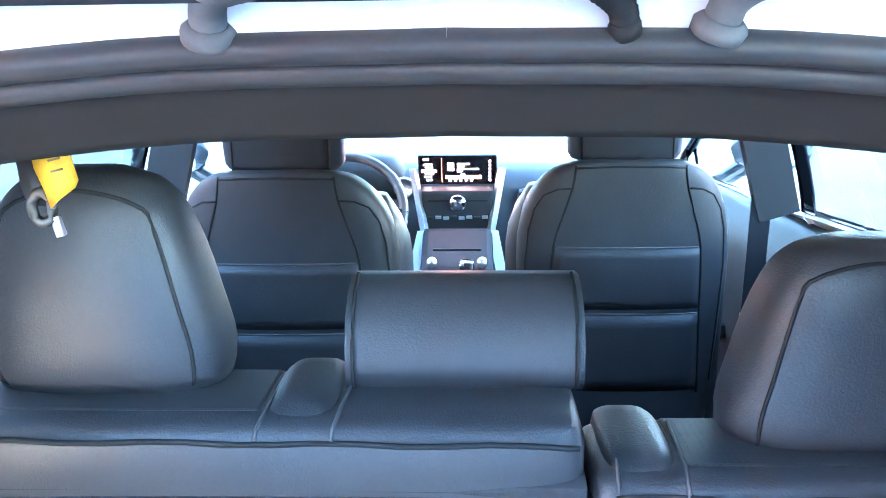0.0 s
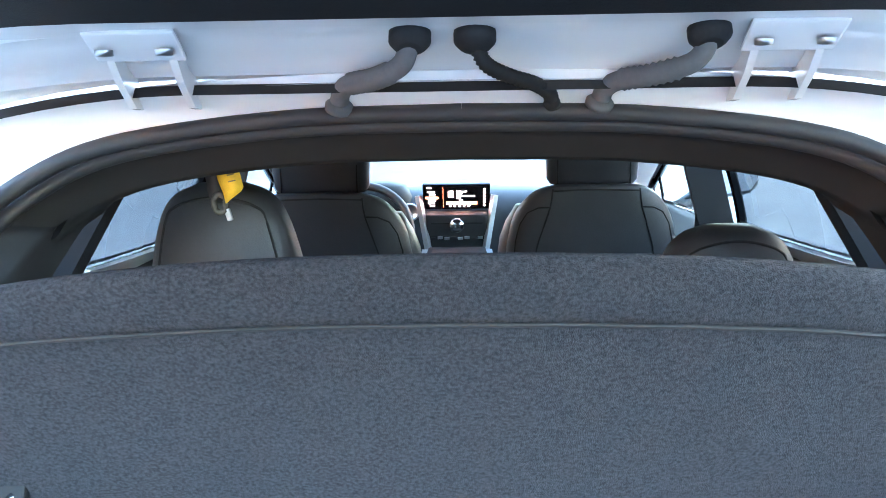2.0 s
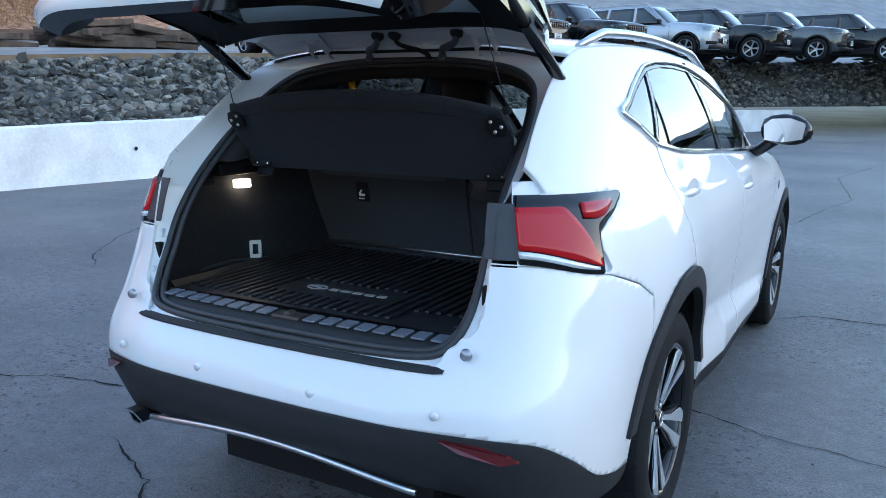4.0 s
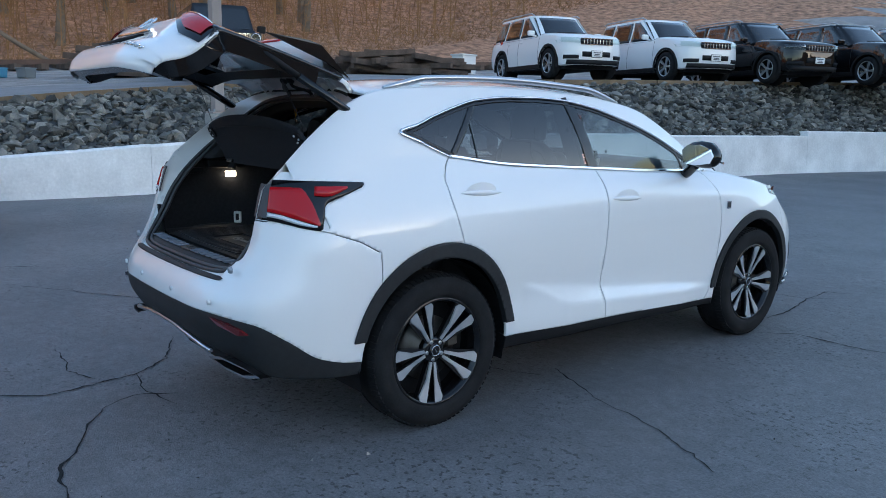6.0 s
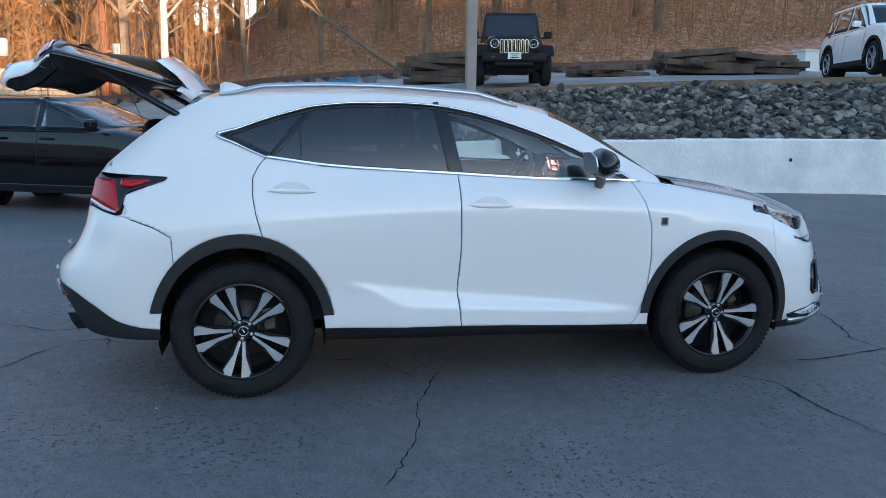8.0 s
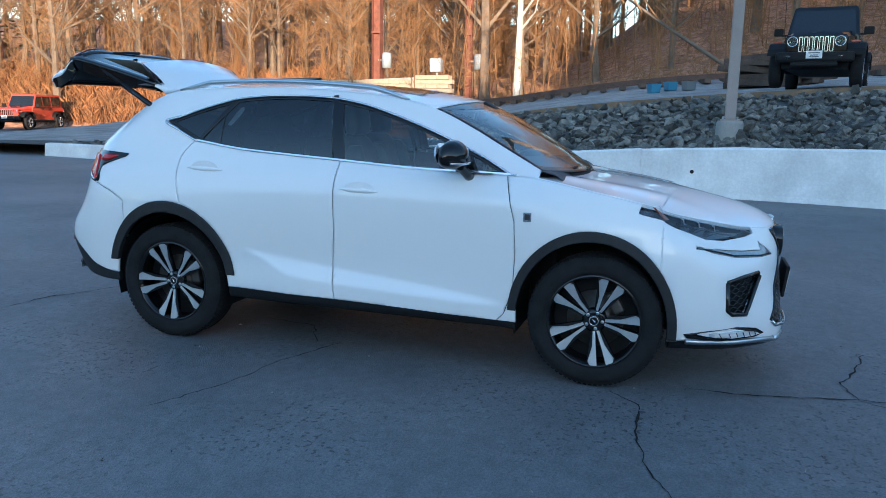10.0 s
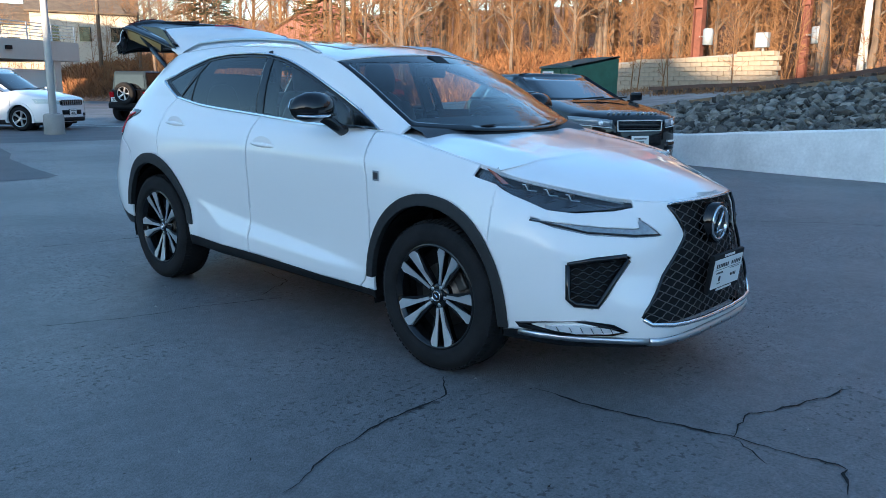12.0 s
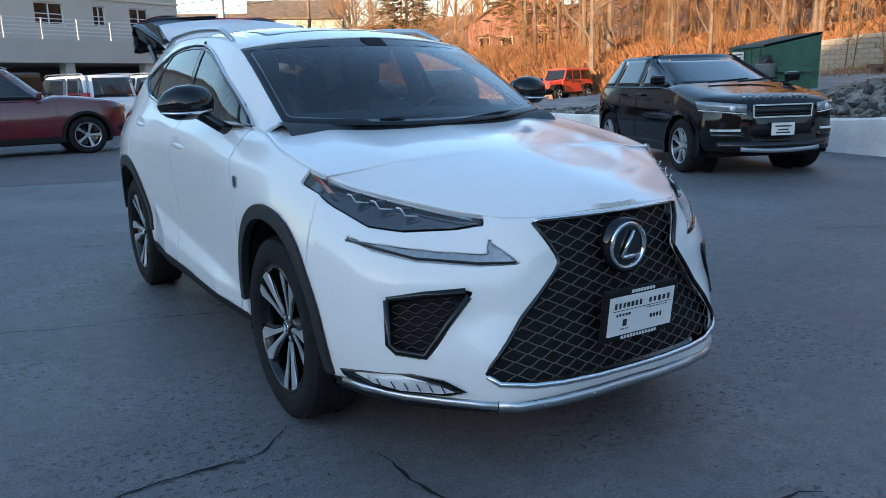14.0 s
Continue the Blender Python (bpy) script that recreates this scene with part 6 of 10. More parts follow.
for sg in (-1, 1):
    bm = bmesh.new()
    lathe(bm, [(-.03, .0005), (-.03, .014), (0, .016)], 20, "y", (-.031 + sg * .078, 1.705, .905))
    part("audio_knob", normals(bm), "satin", cons, "round silver knob")
bm = bmesh.new()
tube(bm, [(.0, 1.62, .80), (.0, 1.60, .88)], .014, 10)
box(bm, (.045, .05, .075), (.0, 1.60, .90), .014)
part("gear_lever", bm, "chrome", cons, "gear lever with bright knob")
bm = bmesh.new()
box(bm, (.20, .62, .16), (-.0, 1.28, .66), .03)
part("armrest_box", bm, "leather", cons)
# passenger dash facing, driver binnacle, wheel
bm = bmesh.new()
box(bm, (.38, .04, .13), (.36, 1.965, 1.03), .02, srot)
part("dash_panel", bm, "dash_skin", dash, "slate-blue soft dash panel")
bm = bmesh.new()
pad(bm, [((-.38, 2.06, 1.06), .19, .12), ((-.38, 2.06, 1.15), .180, .115), ((-.38, 2.06, 1.195), .14, .09), ((-.38, 2.06, 1.208), .08, .05)], 28, 3)
part("instrument_hood", bm, "plastic_dark", dash, "dark instrument hood")
bm = bmesh.new()
lathe(bm, [(-.01, .0005), (-.01, .028), (-.016, .031), (0, .036)], 24, "y", (-.212, 1.952, 1.100))
part("side_vent", normals(bm), "satin", dash, "round silver air vent")
sw_m = Matrix.Translation((-.385, 1.80, 1.045)) @ Matrix.Rotation(radians(-24), 4, 'X')
bm = bmesh.new()
tube(bm, [sw_m @ Vector((.185 * math.cos(a), 0, .185 * math.sin(a))) for a in np.linspace(0, 2 * math.pi, 37)], .016, 8, False)
sw = part("steering_wheel", bm, "leather", car, "black leather steering wheel")
bm = bmesh.new()
pad(bm, [((0, 0, -.06), .06, .02), ((0, -.005, 0), .075, .03), ((0, 0, .05), .06, .02)], 20, 3)
for d in ((-.18, .0), (.18, .0), (0, -.18)):
    bar(bm, (0, 0, 0), (d[0], 0, d[1]), .035, .012)
bmesh.ops.transform(bm, matrix=sw_m, verts=bm.verts[:])
part("wheel_spokes", bm, "plastic_dark", sw)
# inside mirror
bm = bmesh.new()
pad(bm, [((-.0, 1.78, 1.395), .115, .012), ((-.0, 1.78, 1.41), .125, .018), ((-.0, 1.78, 1.45), .125, .018), ((-.0, 1.785, 1.462), .11, .012)], 28, 4)
rm = part("rear_view_mirror", bm, "plastic_dark", car, "black interior mirror")
bm = bmesh.new()
box(bm, (.225, .004, .046), (0, 1.761, 1.428), .003)
part("mirror_glass", bm, "mirror", rm)
bm = bmesh.new()
tube(bm, [(0, 1.79, 1.45), (0, 1.83, 1.49)], .012, 8)
box(bm, (.12, .10, .04), (0, 1.84, 1.485), .012, Matrix.Rotation(radians(-30), 3, 'X'))
part("mirror_mount", bm, "plastic_dark", rm)

# headliner, door cards, pillars
bm = grid([[(x * float(roof_x(y)) / .59, y, float(rz_c(min(1.72, y))) - (.055 - .025 * max(0, (y - .6) / 1.1)) - .05 * (abs(x) / .59) ** 3) for x in np.linspace(-.585, .585, 19)] for y in np.linspace(1.70, -.15, 16)])
part("headliner", normals(bm), "headliner", car, "dark fabric headliner", smooth=True)
for sg in (-1, 1):
    bm = grid([[(sg * x, y, z) for x, z in ((.80, 1.14 + .03 * (1.1 - y) * .5), (.74, 1.13), (.70, 1.02), (.69, .85), (.70, .6), (.74, .38))] for y in np.linspace(.16, 2.06, 14)])
    dc = part("door_card", normals(bm), "plastic_dark", car, "dark door lining", smooth=True)
    bm = bmesh.new()
    box(bm, (.05, .5, .04), (sg * .68, 1.6, .80), .015)
    box(bm, (.05, .5, .04), (sg * .68, .62, .82), .015)
    part("armrest", bm, "leather", dc)
    for a, b, w in (((.70, 1.09, 1.17), (.585, 1.04, 1.53), .09), ((.70, .19, 1.24), (.585, .36, 1.52), .07)):
        bm = bmesh.new()
        bar(bm, (sg * a[0], a[1], a[2]), (sg * b[0], b[1], b[2]), .03, w, (1, 0, 0))
        part("pillar_trim", bm, "headliner", car, "dark pillar lining")
    # belt with buckle at the pillar
    bm = bmesh.new()
    bar(bm, (sg * .66, 1.075, 1.40), (sg * .655, 1.10, .55), .004, .045, (1, 0, 0))
    sb = part("seat_belt", bm, "ink", car, "black seat belt")
    bm = bmesh.new()
    box(bm, (.02, .05, .03), (sg * .65, 1.09, .92), .006)
    part("belt_tongue", bm, "satin", sb)
    bm = bmesh.new()
    box(bm, (.03, .06, .09), (sg * .655, 1.075, 1.40), .012)
    part("belt_guide", bm, "plastic_dark", sb)
    # inner quarter lining round the cargo side window
    bm = grid([[(sg * x, y, z) for x, z in ((.745 - .10 * max(0, (.1 - y)), 1.27 - .05 * (.15 - y)), (.71, 1.20), (.67, 1.16), (.65, 1.08))] for y in np.linspace(.15, -.22, 10)])
    part("quarter_lining", normals(bm), "plastic_dark", car, "dark cargo side lining", smooth=True)
# roof-hung centre belt with yellow tag
bm = bmesh.new()
rws = [[(x + dx, y, z) for dx in (-.011, 0, .011)] for x, y, z in ((-.318, -.02, 1.520), (-.320, -.07, 1.480), (-.321, -.082, 1.450), (-.318, -.085, 1.428), (-.314, -.085, 1.412))]
bm.free()
bm = normals(grid(rws))
bmesh.ops.solidify(bm, geom=bm.faces[:], thickness=.003)
tether = part("centre_belt", bm, "ink", car, "black centre belt hanging with yellow tag", True)
bm = bmesh.new()
rws = [[(a, y, za), ((a + b) / 2, y - .004, (za + zb) / 2), (b, y, zb)] for a, za, b, zb, y in ((-.319, 1.490, -.288, 1.492, -.080), (-.316, 1.462, -.287, 1.464, -.090), (-.312, 1.442, -.282, 1.447, -.094), (-.306, 1.425, -.279, 1.433, -.094), (-.304, 1.411, -.283, 1.427, -.092))]
bm.free()
bm = normals(grid(rws))
bmesh.ops.solidify(bm, geom=bm.faces[:], thickness=.0012)
tag = part("warning_tag", bm, "yellow_tag", tether, "yellow warning tag", True)
for k in range(3):
    bm = bmesh.new()
    bar(bm, (-.3005 + .002 * k, -.0955 - .0015 * k, 1.456 - .008 * k), (-.292 + .002 * k, -.0955 - .0015 * k, 1.458 - .008 * k), .0016, .0022, (0, 1, 0))
    part("tag_print", bm, "timber", tag)
bm = bmesh.new()
tube(bm, [(-.313 + .008 * math.cos(a), -.087, 1.411 + .012 * math.sin(a)) for a in np.linspace(0, 2 * math.pi, 17)], .0042, 8, False)
part("belt_loop", bm, "steel_dark", tether, "dark metal belt loop")
bm = bmesh.new()
box(bm, (.008, .005, .016), (-.303, -.086, 1.396), .002, Matrix.Rotation(radians(-14), 3, 'Y'))
box(bm, (.004, .004, .010), (-.306, -.086, 1.407), .001)
part("belt_tongue", bm, "satin", tether, "small bright metal tongue")

# ---- cargo room ----
FLOOR_Z = .792
for sg in (-1, 1):
    rws = []
    for y, x0, x1 in ((.10, .542, .585), (-.05, .547, .60), (-.18, .550, .620), (-.27, .555, .632), (-.32, .590, .642), (-.39, .645, .652), (-.52, .648, .655), (-.64, .625, .640), (-.74, .585, .60)):
        zc = float(np.interp(y, [-.81, -.775, -.73, -.65, -.54, -.43], [.84, .91, 1.01, 1.115, 1.215, 1.325]))
        rws.append([(a_, b_, min(c_, zc)) for a_, b_, c_ in [(sg * x0, y, FLOOR_Z - .01), (sg * (x0 + .005), y, .86), (sg * (x1 - .01), y, 1.0), (sg * x1, y, 1.10), (sg * (x1 + .005), y, 1.155), (sg * (x1 + .045 * min(1, max(0, (y + .65) / .4))), y, 1.17), (sg * (x1 + .07 * min(1, max(0, (y + .65) / .4))), y, 1.25)]])
    lining = part("cargo_lining", normals(grid(rws)), "lining_felt", car, "charcoal felt cargo side lining", smooth=True)
    bm = bmesh.new()                    # bright lashing hook
    rotz = Matrix.Rotation(sg * radians(50), 3, 'Z')
    for dz, dy, sz, sy in ((.026, 0, .014, .042), (-.026, 0, .014, .042), (0, .016, .05, .012), (0, -.016, .05, .012)):
        box(bm, (.016, sy, sz), rotz @ Vector((0, dy, dz)) + Vector((sg * .592, -.318, .846)), .004, rotz)
    hk = part("lashing_hook", bm, "white_card", lining, "bright metal lashing hook")
    bm = bmesh.new()
    box(bm, (.008, .03, .03), (sg * .596, -.314, .852), .003, rotz)
    part("hook_loop", bm, "ink", hk)
    bm = bmesh.new()                    # ledge that carries the shelf
    box(bm, (.06, .22, .05), (sg * .605, -.38, 1.155), .012)
    box(bm, (.05, .10, .03), (sg * .60, -.56, 1.12), .01)
    part("shelf_ledge", bm, "plastic_dark", lining, "black shelf ledge")
    bm = bmesh.new()
    tube(bm, [(sg * .632, -.56, .806), (sg * .648, -.46, .806), (sg * .640, -.385, .808), (sg * .600, -.325, .810), (sg * .558, -.283, .812)], .006, 6)
    part("floor_edge", bm, "plastic", lining, "grey floor edge strip")
bm = bmesh.new()
box(bm, (.03, .06, .030), (-.622, -.34, 1.092), .006, Matrix.Rotation(radians(-20), 3, 'Z'))
cl = part("cargo_lamp", bm, "lamp_on", car, "lit warm cargo lamp")
light_data = bpy.data.lights.new("cargo_light", 'POINT')
light_data.energy, light_data.shadow_soft_size, light_data.color = 0.004, .03, (1.0, .8, .55)
cargo_light = new("cargo_light", light_data)
cargo_light.matrix_world = pose(-.585, -.35, 1.08)
bm = bmesh.new()
box(bm, (1.22, .90, .03), (0, -.33, FLOOR_Z - .03), .004)
box(bm, (1.20, .06, .22), (0, -.80, .66), .004)
part("cargo_floor", bm, "trim_felt", car, "dark cargo floor")
bm = bmesh.new()
tube(bm, [(x, .062, .822) for x in (-.545, .545)], .0065, 6)
part("seat_edge_strip", bm, "satin", car, "pale strip at the foot of the seat backs")

# sill plate with raised bars
bm = grid([[(x, y - .03 * (1 - (x / .6) ** 2), z) for x in np.linspace(-.56, .56, 25)] for y, z in ((-.74, .788), (-.752, .800), (-.80, .802), (-.835, .785), (-.85, .762))])
sill_p = part("load_sill", normals(bm), "plastic", car, "black load sill plate with bright bars", smooth=True)
for k in range(18):
    x = -.485 + .97 * k / 17
    if abs(x) < .07:
        continue
    bm = bmesh.new()
    yy = -.03 * (1 - (x / .6) ** 2)
    box(bm, (.040, .052, .006), (x, -.793 + yy, .8045), .002, Matrix.Rotation(radians(3), 3, 'X'))
    part("sill_bar", bm, "sill_metal", sill_p, "bright ribbed bar")
bm = bmesh.new()
box(bm, (.10, .05, .012), (0, -.822, .800), .004)
box(bm, (.02, .03, .02), (0, -.822, .806), .004)
part("lock_striker", bm, "steel_dark", sill_p, "steel lock striker")

# seal round the opening and painted jamb
loop = [(0, -.208, 1.525), (.2, -.210, 1.520), (.385, -.224, 1.496), (.475, -.255, 1.456), (.520, -.315, 1.400), (.545, -.41, 1.322), (.557, -.515, 1.235), (.562, -.62, 1.135), (.564, -.70, 1.03), (.562, -.752, .93), (.555, -.795, .86), (.530, -.837, .803), (.475, -.868, .775), (.30, -.893, .767), (0, -.90, .765)]
us = np.arange(len(loop))
lx, ly, lz = (spline(us, [p[i] for p in loop]) for i in range(3))
ring = [(float(lx(u)), float(ly(u)), float(lz(u))) for u in np.linspace(0, len(loop) - 1, 90)]
full = ring + [(-x, y, z) for x, y, z in ring[-2:0:-1]]
inward = [Vector((-x * (1 if z < 1.42 else .35), 0, (1.12 - z) * (1 if z > 1.42 or z < .83 else .25))).normalized() for x, y, z in full]
step_in = lambda k, d, dy: Vector(full[k]) + inward[k] * d + Vector((0, dy, 0))
idx = list(range(len(full))) + [0]
bm = bmesh.new()
tube(bm, [full[k] for k in idx], .0100, 10, False)
seal = part("gate_seal", bm, "seal_rubber", car, "black rubber seal round the load opening")
bm = bmesh.new()
tube(bm, [step_in(k, .013, .020) for k in idx], .0095, 10, False)
part("seal_lip", bm, "seal_rubber", seal)


def shell_near(p):
    """The painted edge of the body beside a place on the seal."""
    x, y, z = p
    sg = 1 if x >= 0 else -1
    ax = abs(x)
    if z > 1.50 and ax < .46:
        return Vector((x * 1.18, -.222 - .012 * (1 - (x / .6) ** 2), float(rz_c(-.225)) - .03 * (ax / .55) ** 2.2 - .012))
    if z > 1.13:
        yy = max(-.655, min(-.205, -.22 - (1.54 - z) * 1.28))
        return Vector((sg * (float(roof_x(yy)) + .004), yy, float(roof_z(yy))))
    if z > .80:
        return Vector((sg * .603, contour(15.35, [min(z, 1.25)])[0].y - .002, z))
    q = min((contour(s, [.757])[0] for s in np.linspace(15.3, 18, 40)), key=lambda c: abs(c.x - ax))
    return Vector((x * 1.03, q.y + .004, .757))


outer = [shell_near(p) for p in full]
bm = grid([[Vector(p) for p in full], [(Vector(p) * .45 + o * .55) + Vector((0, .012, 0)) for p, o in zip(full, outer)], outer], True)
part("gate_jamb", normals(bm), "paint_white", car, "white painted tailgate jamb", smooth=True)
head = sorted((k for k, p in enumerate(full) if p[2] > 1.19), key=lambda k: full[k][0])
bm = grid([[step_in(k, d, dy) + Vector((0, 0, dz)) for k in head] for d, dy, dz in ((.020, .030, 0), (.030, .046, 0), (.052, .058, 0), (.058, .072, 0), (.056, .22, .02))])
part("header_trim", normals(bm), "header_plastic", car, "dark plastic trim above the load opening", smooth=True)
for sg in (-1, 1):                      # jamb fittings
    for z, mt, w, h, lb in ((.918, "plastic_dark", .030, .058, "black bump stop"), (.975, "paint_white", .024, .030, ""), (.858, "paint_white", .024, .030, "")):
        bm = bmesh.new()
        ys = float(np.interp(z, [.86, .93, 1.03], [-.795, -.752, -.70]))
        box(bm, (w, .020, h), (sg * .594, .34 * ys + .66 * contour(15.35, [z])[0].y + .014, z), .004)
        part("jamb_stop", bm, mt, car, lb)
    bm = bmesh.new()
    lathe(bm, [(-.012, .0005), (-.012, .013), (.0, .016)], 16, "y", (sg * .592, -.872, .800))
    part("jamb_buffer", normals(bm), "paint_silver", car, "round grey buffer")
    bm = bmesh.new()                    # dark panel between jamb and lamp
    xs_in = [s_ for s_ in np.linspace(14, 16.4, 240) if .574 < contour(s_, [1.06])[0].x < .658]
    rws = [[(sg * q.x, q.y + .004, q.z) for q in contour(s_, np.linspace(1.015, 1.150, 6))] for s_ in np.linspace(xs_in[0], xs_in[-1], 8)]
    bm.free()
    bm = normals(grid(rws))
    rim(bm, .004, Vector((0, 1, 0)))
    part("lamp_infill", bm, "infill_plastic", car, "grey plastic filler beside the tail lamp")


def rear_y(x, z):
    """Depth of the rear bumper at a height, x off the middle."""
    return min((c for c in (contour(s_, [z])[0] for s_ in np.linspace(14.6, 18, 70))), key=lambda c: abs(c.x - abs(x))).y


guard_z = ((.7600, .012), (.7615, .002), (.758, -.003), (.752, -.005), (.747, -.005), (.744, .004))
blunt = lambda x: max(.15, min(1, (.545 - abs(x)) / .03) ** .5)
rws = [[(x, rear_y(x, min(z, .757)) + dy, .753 + (z - .753) * blunt(x)) for x in np.linspace(-.54, .54, 45)] for z, dy in guard_z]
bm = grid(rws)
part("bumper_guard", normals(bm), "plastic", car, "black guard strip on the rear bumper", smooth=True)

# cargo mat: ribbed rubber tray
mat_thing = empty("cargo_mat", "black ribbed rubber cargo mat with pale logo", "mat")
bm = grid([[(x, y - .03 * (1 - (x / .6) ** 2) * (y < -.6), FLOOR_Z + .004 + (.018 if edge else 0)) for x, edge in ((-.575 + .05 * (y > -.1), 1), (-.555 + .05 * (y > -.1), 0), (.555 - .05 * (y > -.1), 0), (.575 - .05 * (y > -.1), 1))] for y in (.085, .06, -.15, -.4, -.6, -.735)])
part("tray", normals(bm), "mat_rubber", mat_thing)
for x in np.arange(-.53, .535, .0355):
    y1, y0 = .055, -.715 + .03 * (x / .55) ** 2
    stretches = [(y0, y1)]
    if -.26 < x < .16:
        stretches = [(y0, -.60), (-.44, y1)]
    if .28 < x < .46:
        stretches = [(y0 + .10, y1)]
    for a, b in stretches:
        bm = bmesh.new()
        box(bm, (.0175, b - a, .009), (x, (a + b) / 2, FLOOR_Z + .008), .003, None, 1)
        part("rib", bm, "mat_rubber", mat_thing)
bm = bmesh.new()                        # pale mark: ring and bars
lathe(bm, [(0, .040), (.003, .037), (0, .030)], 28, "z", (-.145, -.515, FLOOR_Z + .006))
for v in bm.verts:
    v.co.y = -.515 + (v.co.y + .515) * .62
bar(bm, (-.165, -.508, FLOOR_Z + .008), (-.128, -.520, FLOOR_Z + .008), .012, .003)
mk = part("mat_mark", bm, "concrete", mat_thing, "pale grey printed logo mark")
for j in range(5):
    bm = bmesh.new()
    box(bm, (.034, .022, .003), (-.072 + .046 * j, -.520, FLOOR_Z + .007), .004)
    part("mat_mark_bar", bm, "concrete", mat_thing, "pale grey printed bar")

# parcel shelf, hinged up
shelf = empty("parcel_shelf", "charcoal felt parcel shelf tilted up on cords", "shelf")
lowp, topc = Vector((0, -.398, 1.170)), Vector((0, -.530, 1.425))
ax = (topc - lowp)
nrm = Vector((0, -ax.z, ax.y)).normalized()
rws_f, rws_b = [], []
for t in np.linspace(0, 1, 12):
    rf, rb = [], []
    for u in np.linspace(-1, 1, 31):
        hw = .505 + .014 * min(1, t / .62) - .02 * max(0, (t - .62) / .38)
        drop = .21 * abs(u) ** 2.4 * t * t
        p = lowp + ax * (t - drop)
        bow = .018 * math.exp(-((t - .9) / .08) ** 2)
        rf.append(Vector((u * hw, p.y, p.z)) + nrm * (.008 + .002 * noise.noise(Vector((u * 9, t * 5, 0)))))
        rb.append(Vector((u * hw * .995, p.y, p.z)) - nrm * .010)
    rws_f.append(rf)
    rws_b.append(rb)
loop_rows = rws_f + [[(a + b) / 2 + ax * .012 for a, b in zip(rws_f[-1], rws_b[-1])]] + rws_b[::-1]
bm = grid(loop_rows)
for side in (0, -1):
    for a, b in zip(range(len(rws_f) - 1), range(1, len(rws_f))):
        bm.faces.new([bm.verts.new(p) for p in (rws_f[a][side], rws_f[b][side], rws_b[b][side], rws_b[a][side])])
part("panel", normals(bm), "carpet", shelf, smooth=True)
seam(shelf, [p + nrm * .004 for p in rws_f[9]], .002, "rubber")
for sg in (-1, 1):
    pc = Vector((sg * .482, -.486, 1.338))
    bm = bmesh.new()
    plate(bm, [pc + nrm * .010 + Vector((sg * x, 0, 0)) + ax.normalized() * z for x, z in ((-.034, -.008), (-.026, .020), (-.004, .031), (.024, .024), (.036, -.004), (.026, -.030), (-.004, -.036), (-.026, -.026))], nrm * .008)
    pl = part("corner_plate", normals(bm), "plastic_dark", shelf, "black corner fitting")
    for dx, dz in ((-.012, .014), (.018, -.002), (-.004, -.018)):
        bm = bmesh.new()
        bmesh.ops.create_icosphere(bm, subdivisions=1, radius=.006, matrix=Matrix.Translation(pc + nrm * .02 + Vector((sg * dx, 0, 0)) + ax.normalized() * dz))
        part("rivet", bm, "satin", pl)
    bm = bmesh.new()
    box(bm, (.024, .020, .022), pc + Vector((sg * .024, .004, .034)), .006)
    part("cord_pin", bm, "plastic_dark", pl)
    bm = bmesh.new()
    tube(bm, [pc + Vector((sg * .024, .004, .042)), (sg * .47, -.60, 1.66)], .0018, 5)
    part("cord", bm, "ink", shelf, "thin black lifting cord")
    hc = Vector((sg * .445, -.404, 1.19))
    bm = bmesh.new()
    box(bm, (.070, .012, .030), hc + nrm * .012, .003, Matrix.Rotation(radians(-27), 3, 'X'))
    box(bm, (.070, .016, .05), hc + nrm * .010 - ax.normalized() * .03, .004, Matrix.Rotation(radians(-27), 3, 'X'))
    hg = part("hinge_bracket", bm, "plastic_dark", shelf, "black hinge bracket")
    for dx in (-.022, .022):
        bm = bmesh.new()
        bmesh.ops.create_icosphere(bm, subdivisions=1, radius=.005, matrix=Matrix.Translation(hc + nrm * .019 + Vector((dx, 0, 0))))
        part("bolt", bm, "chrome", hg)
    bm = bmesh.new()
    box(bm, (.018, .003, .008), hc + nrm * .0195, .001, Matrix.Rotation(radians(-27), 3, 'X'))
    part("bracket_label", bm, "white_card", hg)

# ---- tailgate, built shut and swung open about its hinge ----
HINGE = Vector((0, -.205, 1.556))
OPEN = 54.0
gate_m = Matrix.Translation(HINGE) @ Matrix.Rotation(radians(-OPEN), 4, 'X') @ Matrix.Translation(-HINGE)
# section: depth, height, half width of the outer skin from the hinge down
SECT = [(-.225, 1.566, .525), (-.30, 1.545, .545), (-.40, 1.475, .560), (-.55, 1.36, .578), (-.72, 1.225, .597), (-.80, 1.178, .61), (-.842, 1.155, .62),
        (-.862, 1.10, .622), (-.858, 1.03, .618), (-.858, .975, .60), (-.880, .92, .59), (-.893, .87, .58), (-.885, .81, .565), (-.862, .772, .545)]
tv = np.arange(len(SECT))
sy, sz, sw_ = (spline(tv, [s_[i] for s_ in SECT]) for i in range(3))


def skin(t, u, d=0.0, bend=1.0):
    """A place on the gate: t down the section, u across, d inwards."""
    hw = float(sw_(t))
    e = abs(u)
    y, z = float(sy(t)), float(sz(t))
    y2, z2 = float(sy(min(len(SECT) - 1, t + .05))) - float(sy(max(0, t - .05))), float(sz(min(len(SECT) - 1, t + .05))) - float(sz(max(0, t - .05)))
    n = Vector((0, z2, -y2)).normalized()       # outwards
    wrap = bend * (.040 + .045 * min(1, max(0, (t - 4) / 2))) * max(0, e - .55) ** 2 / .2
    return Vector((u * hw, y, z)) - n * (wrap + d)


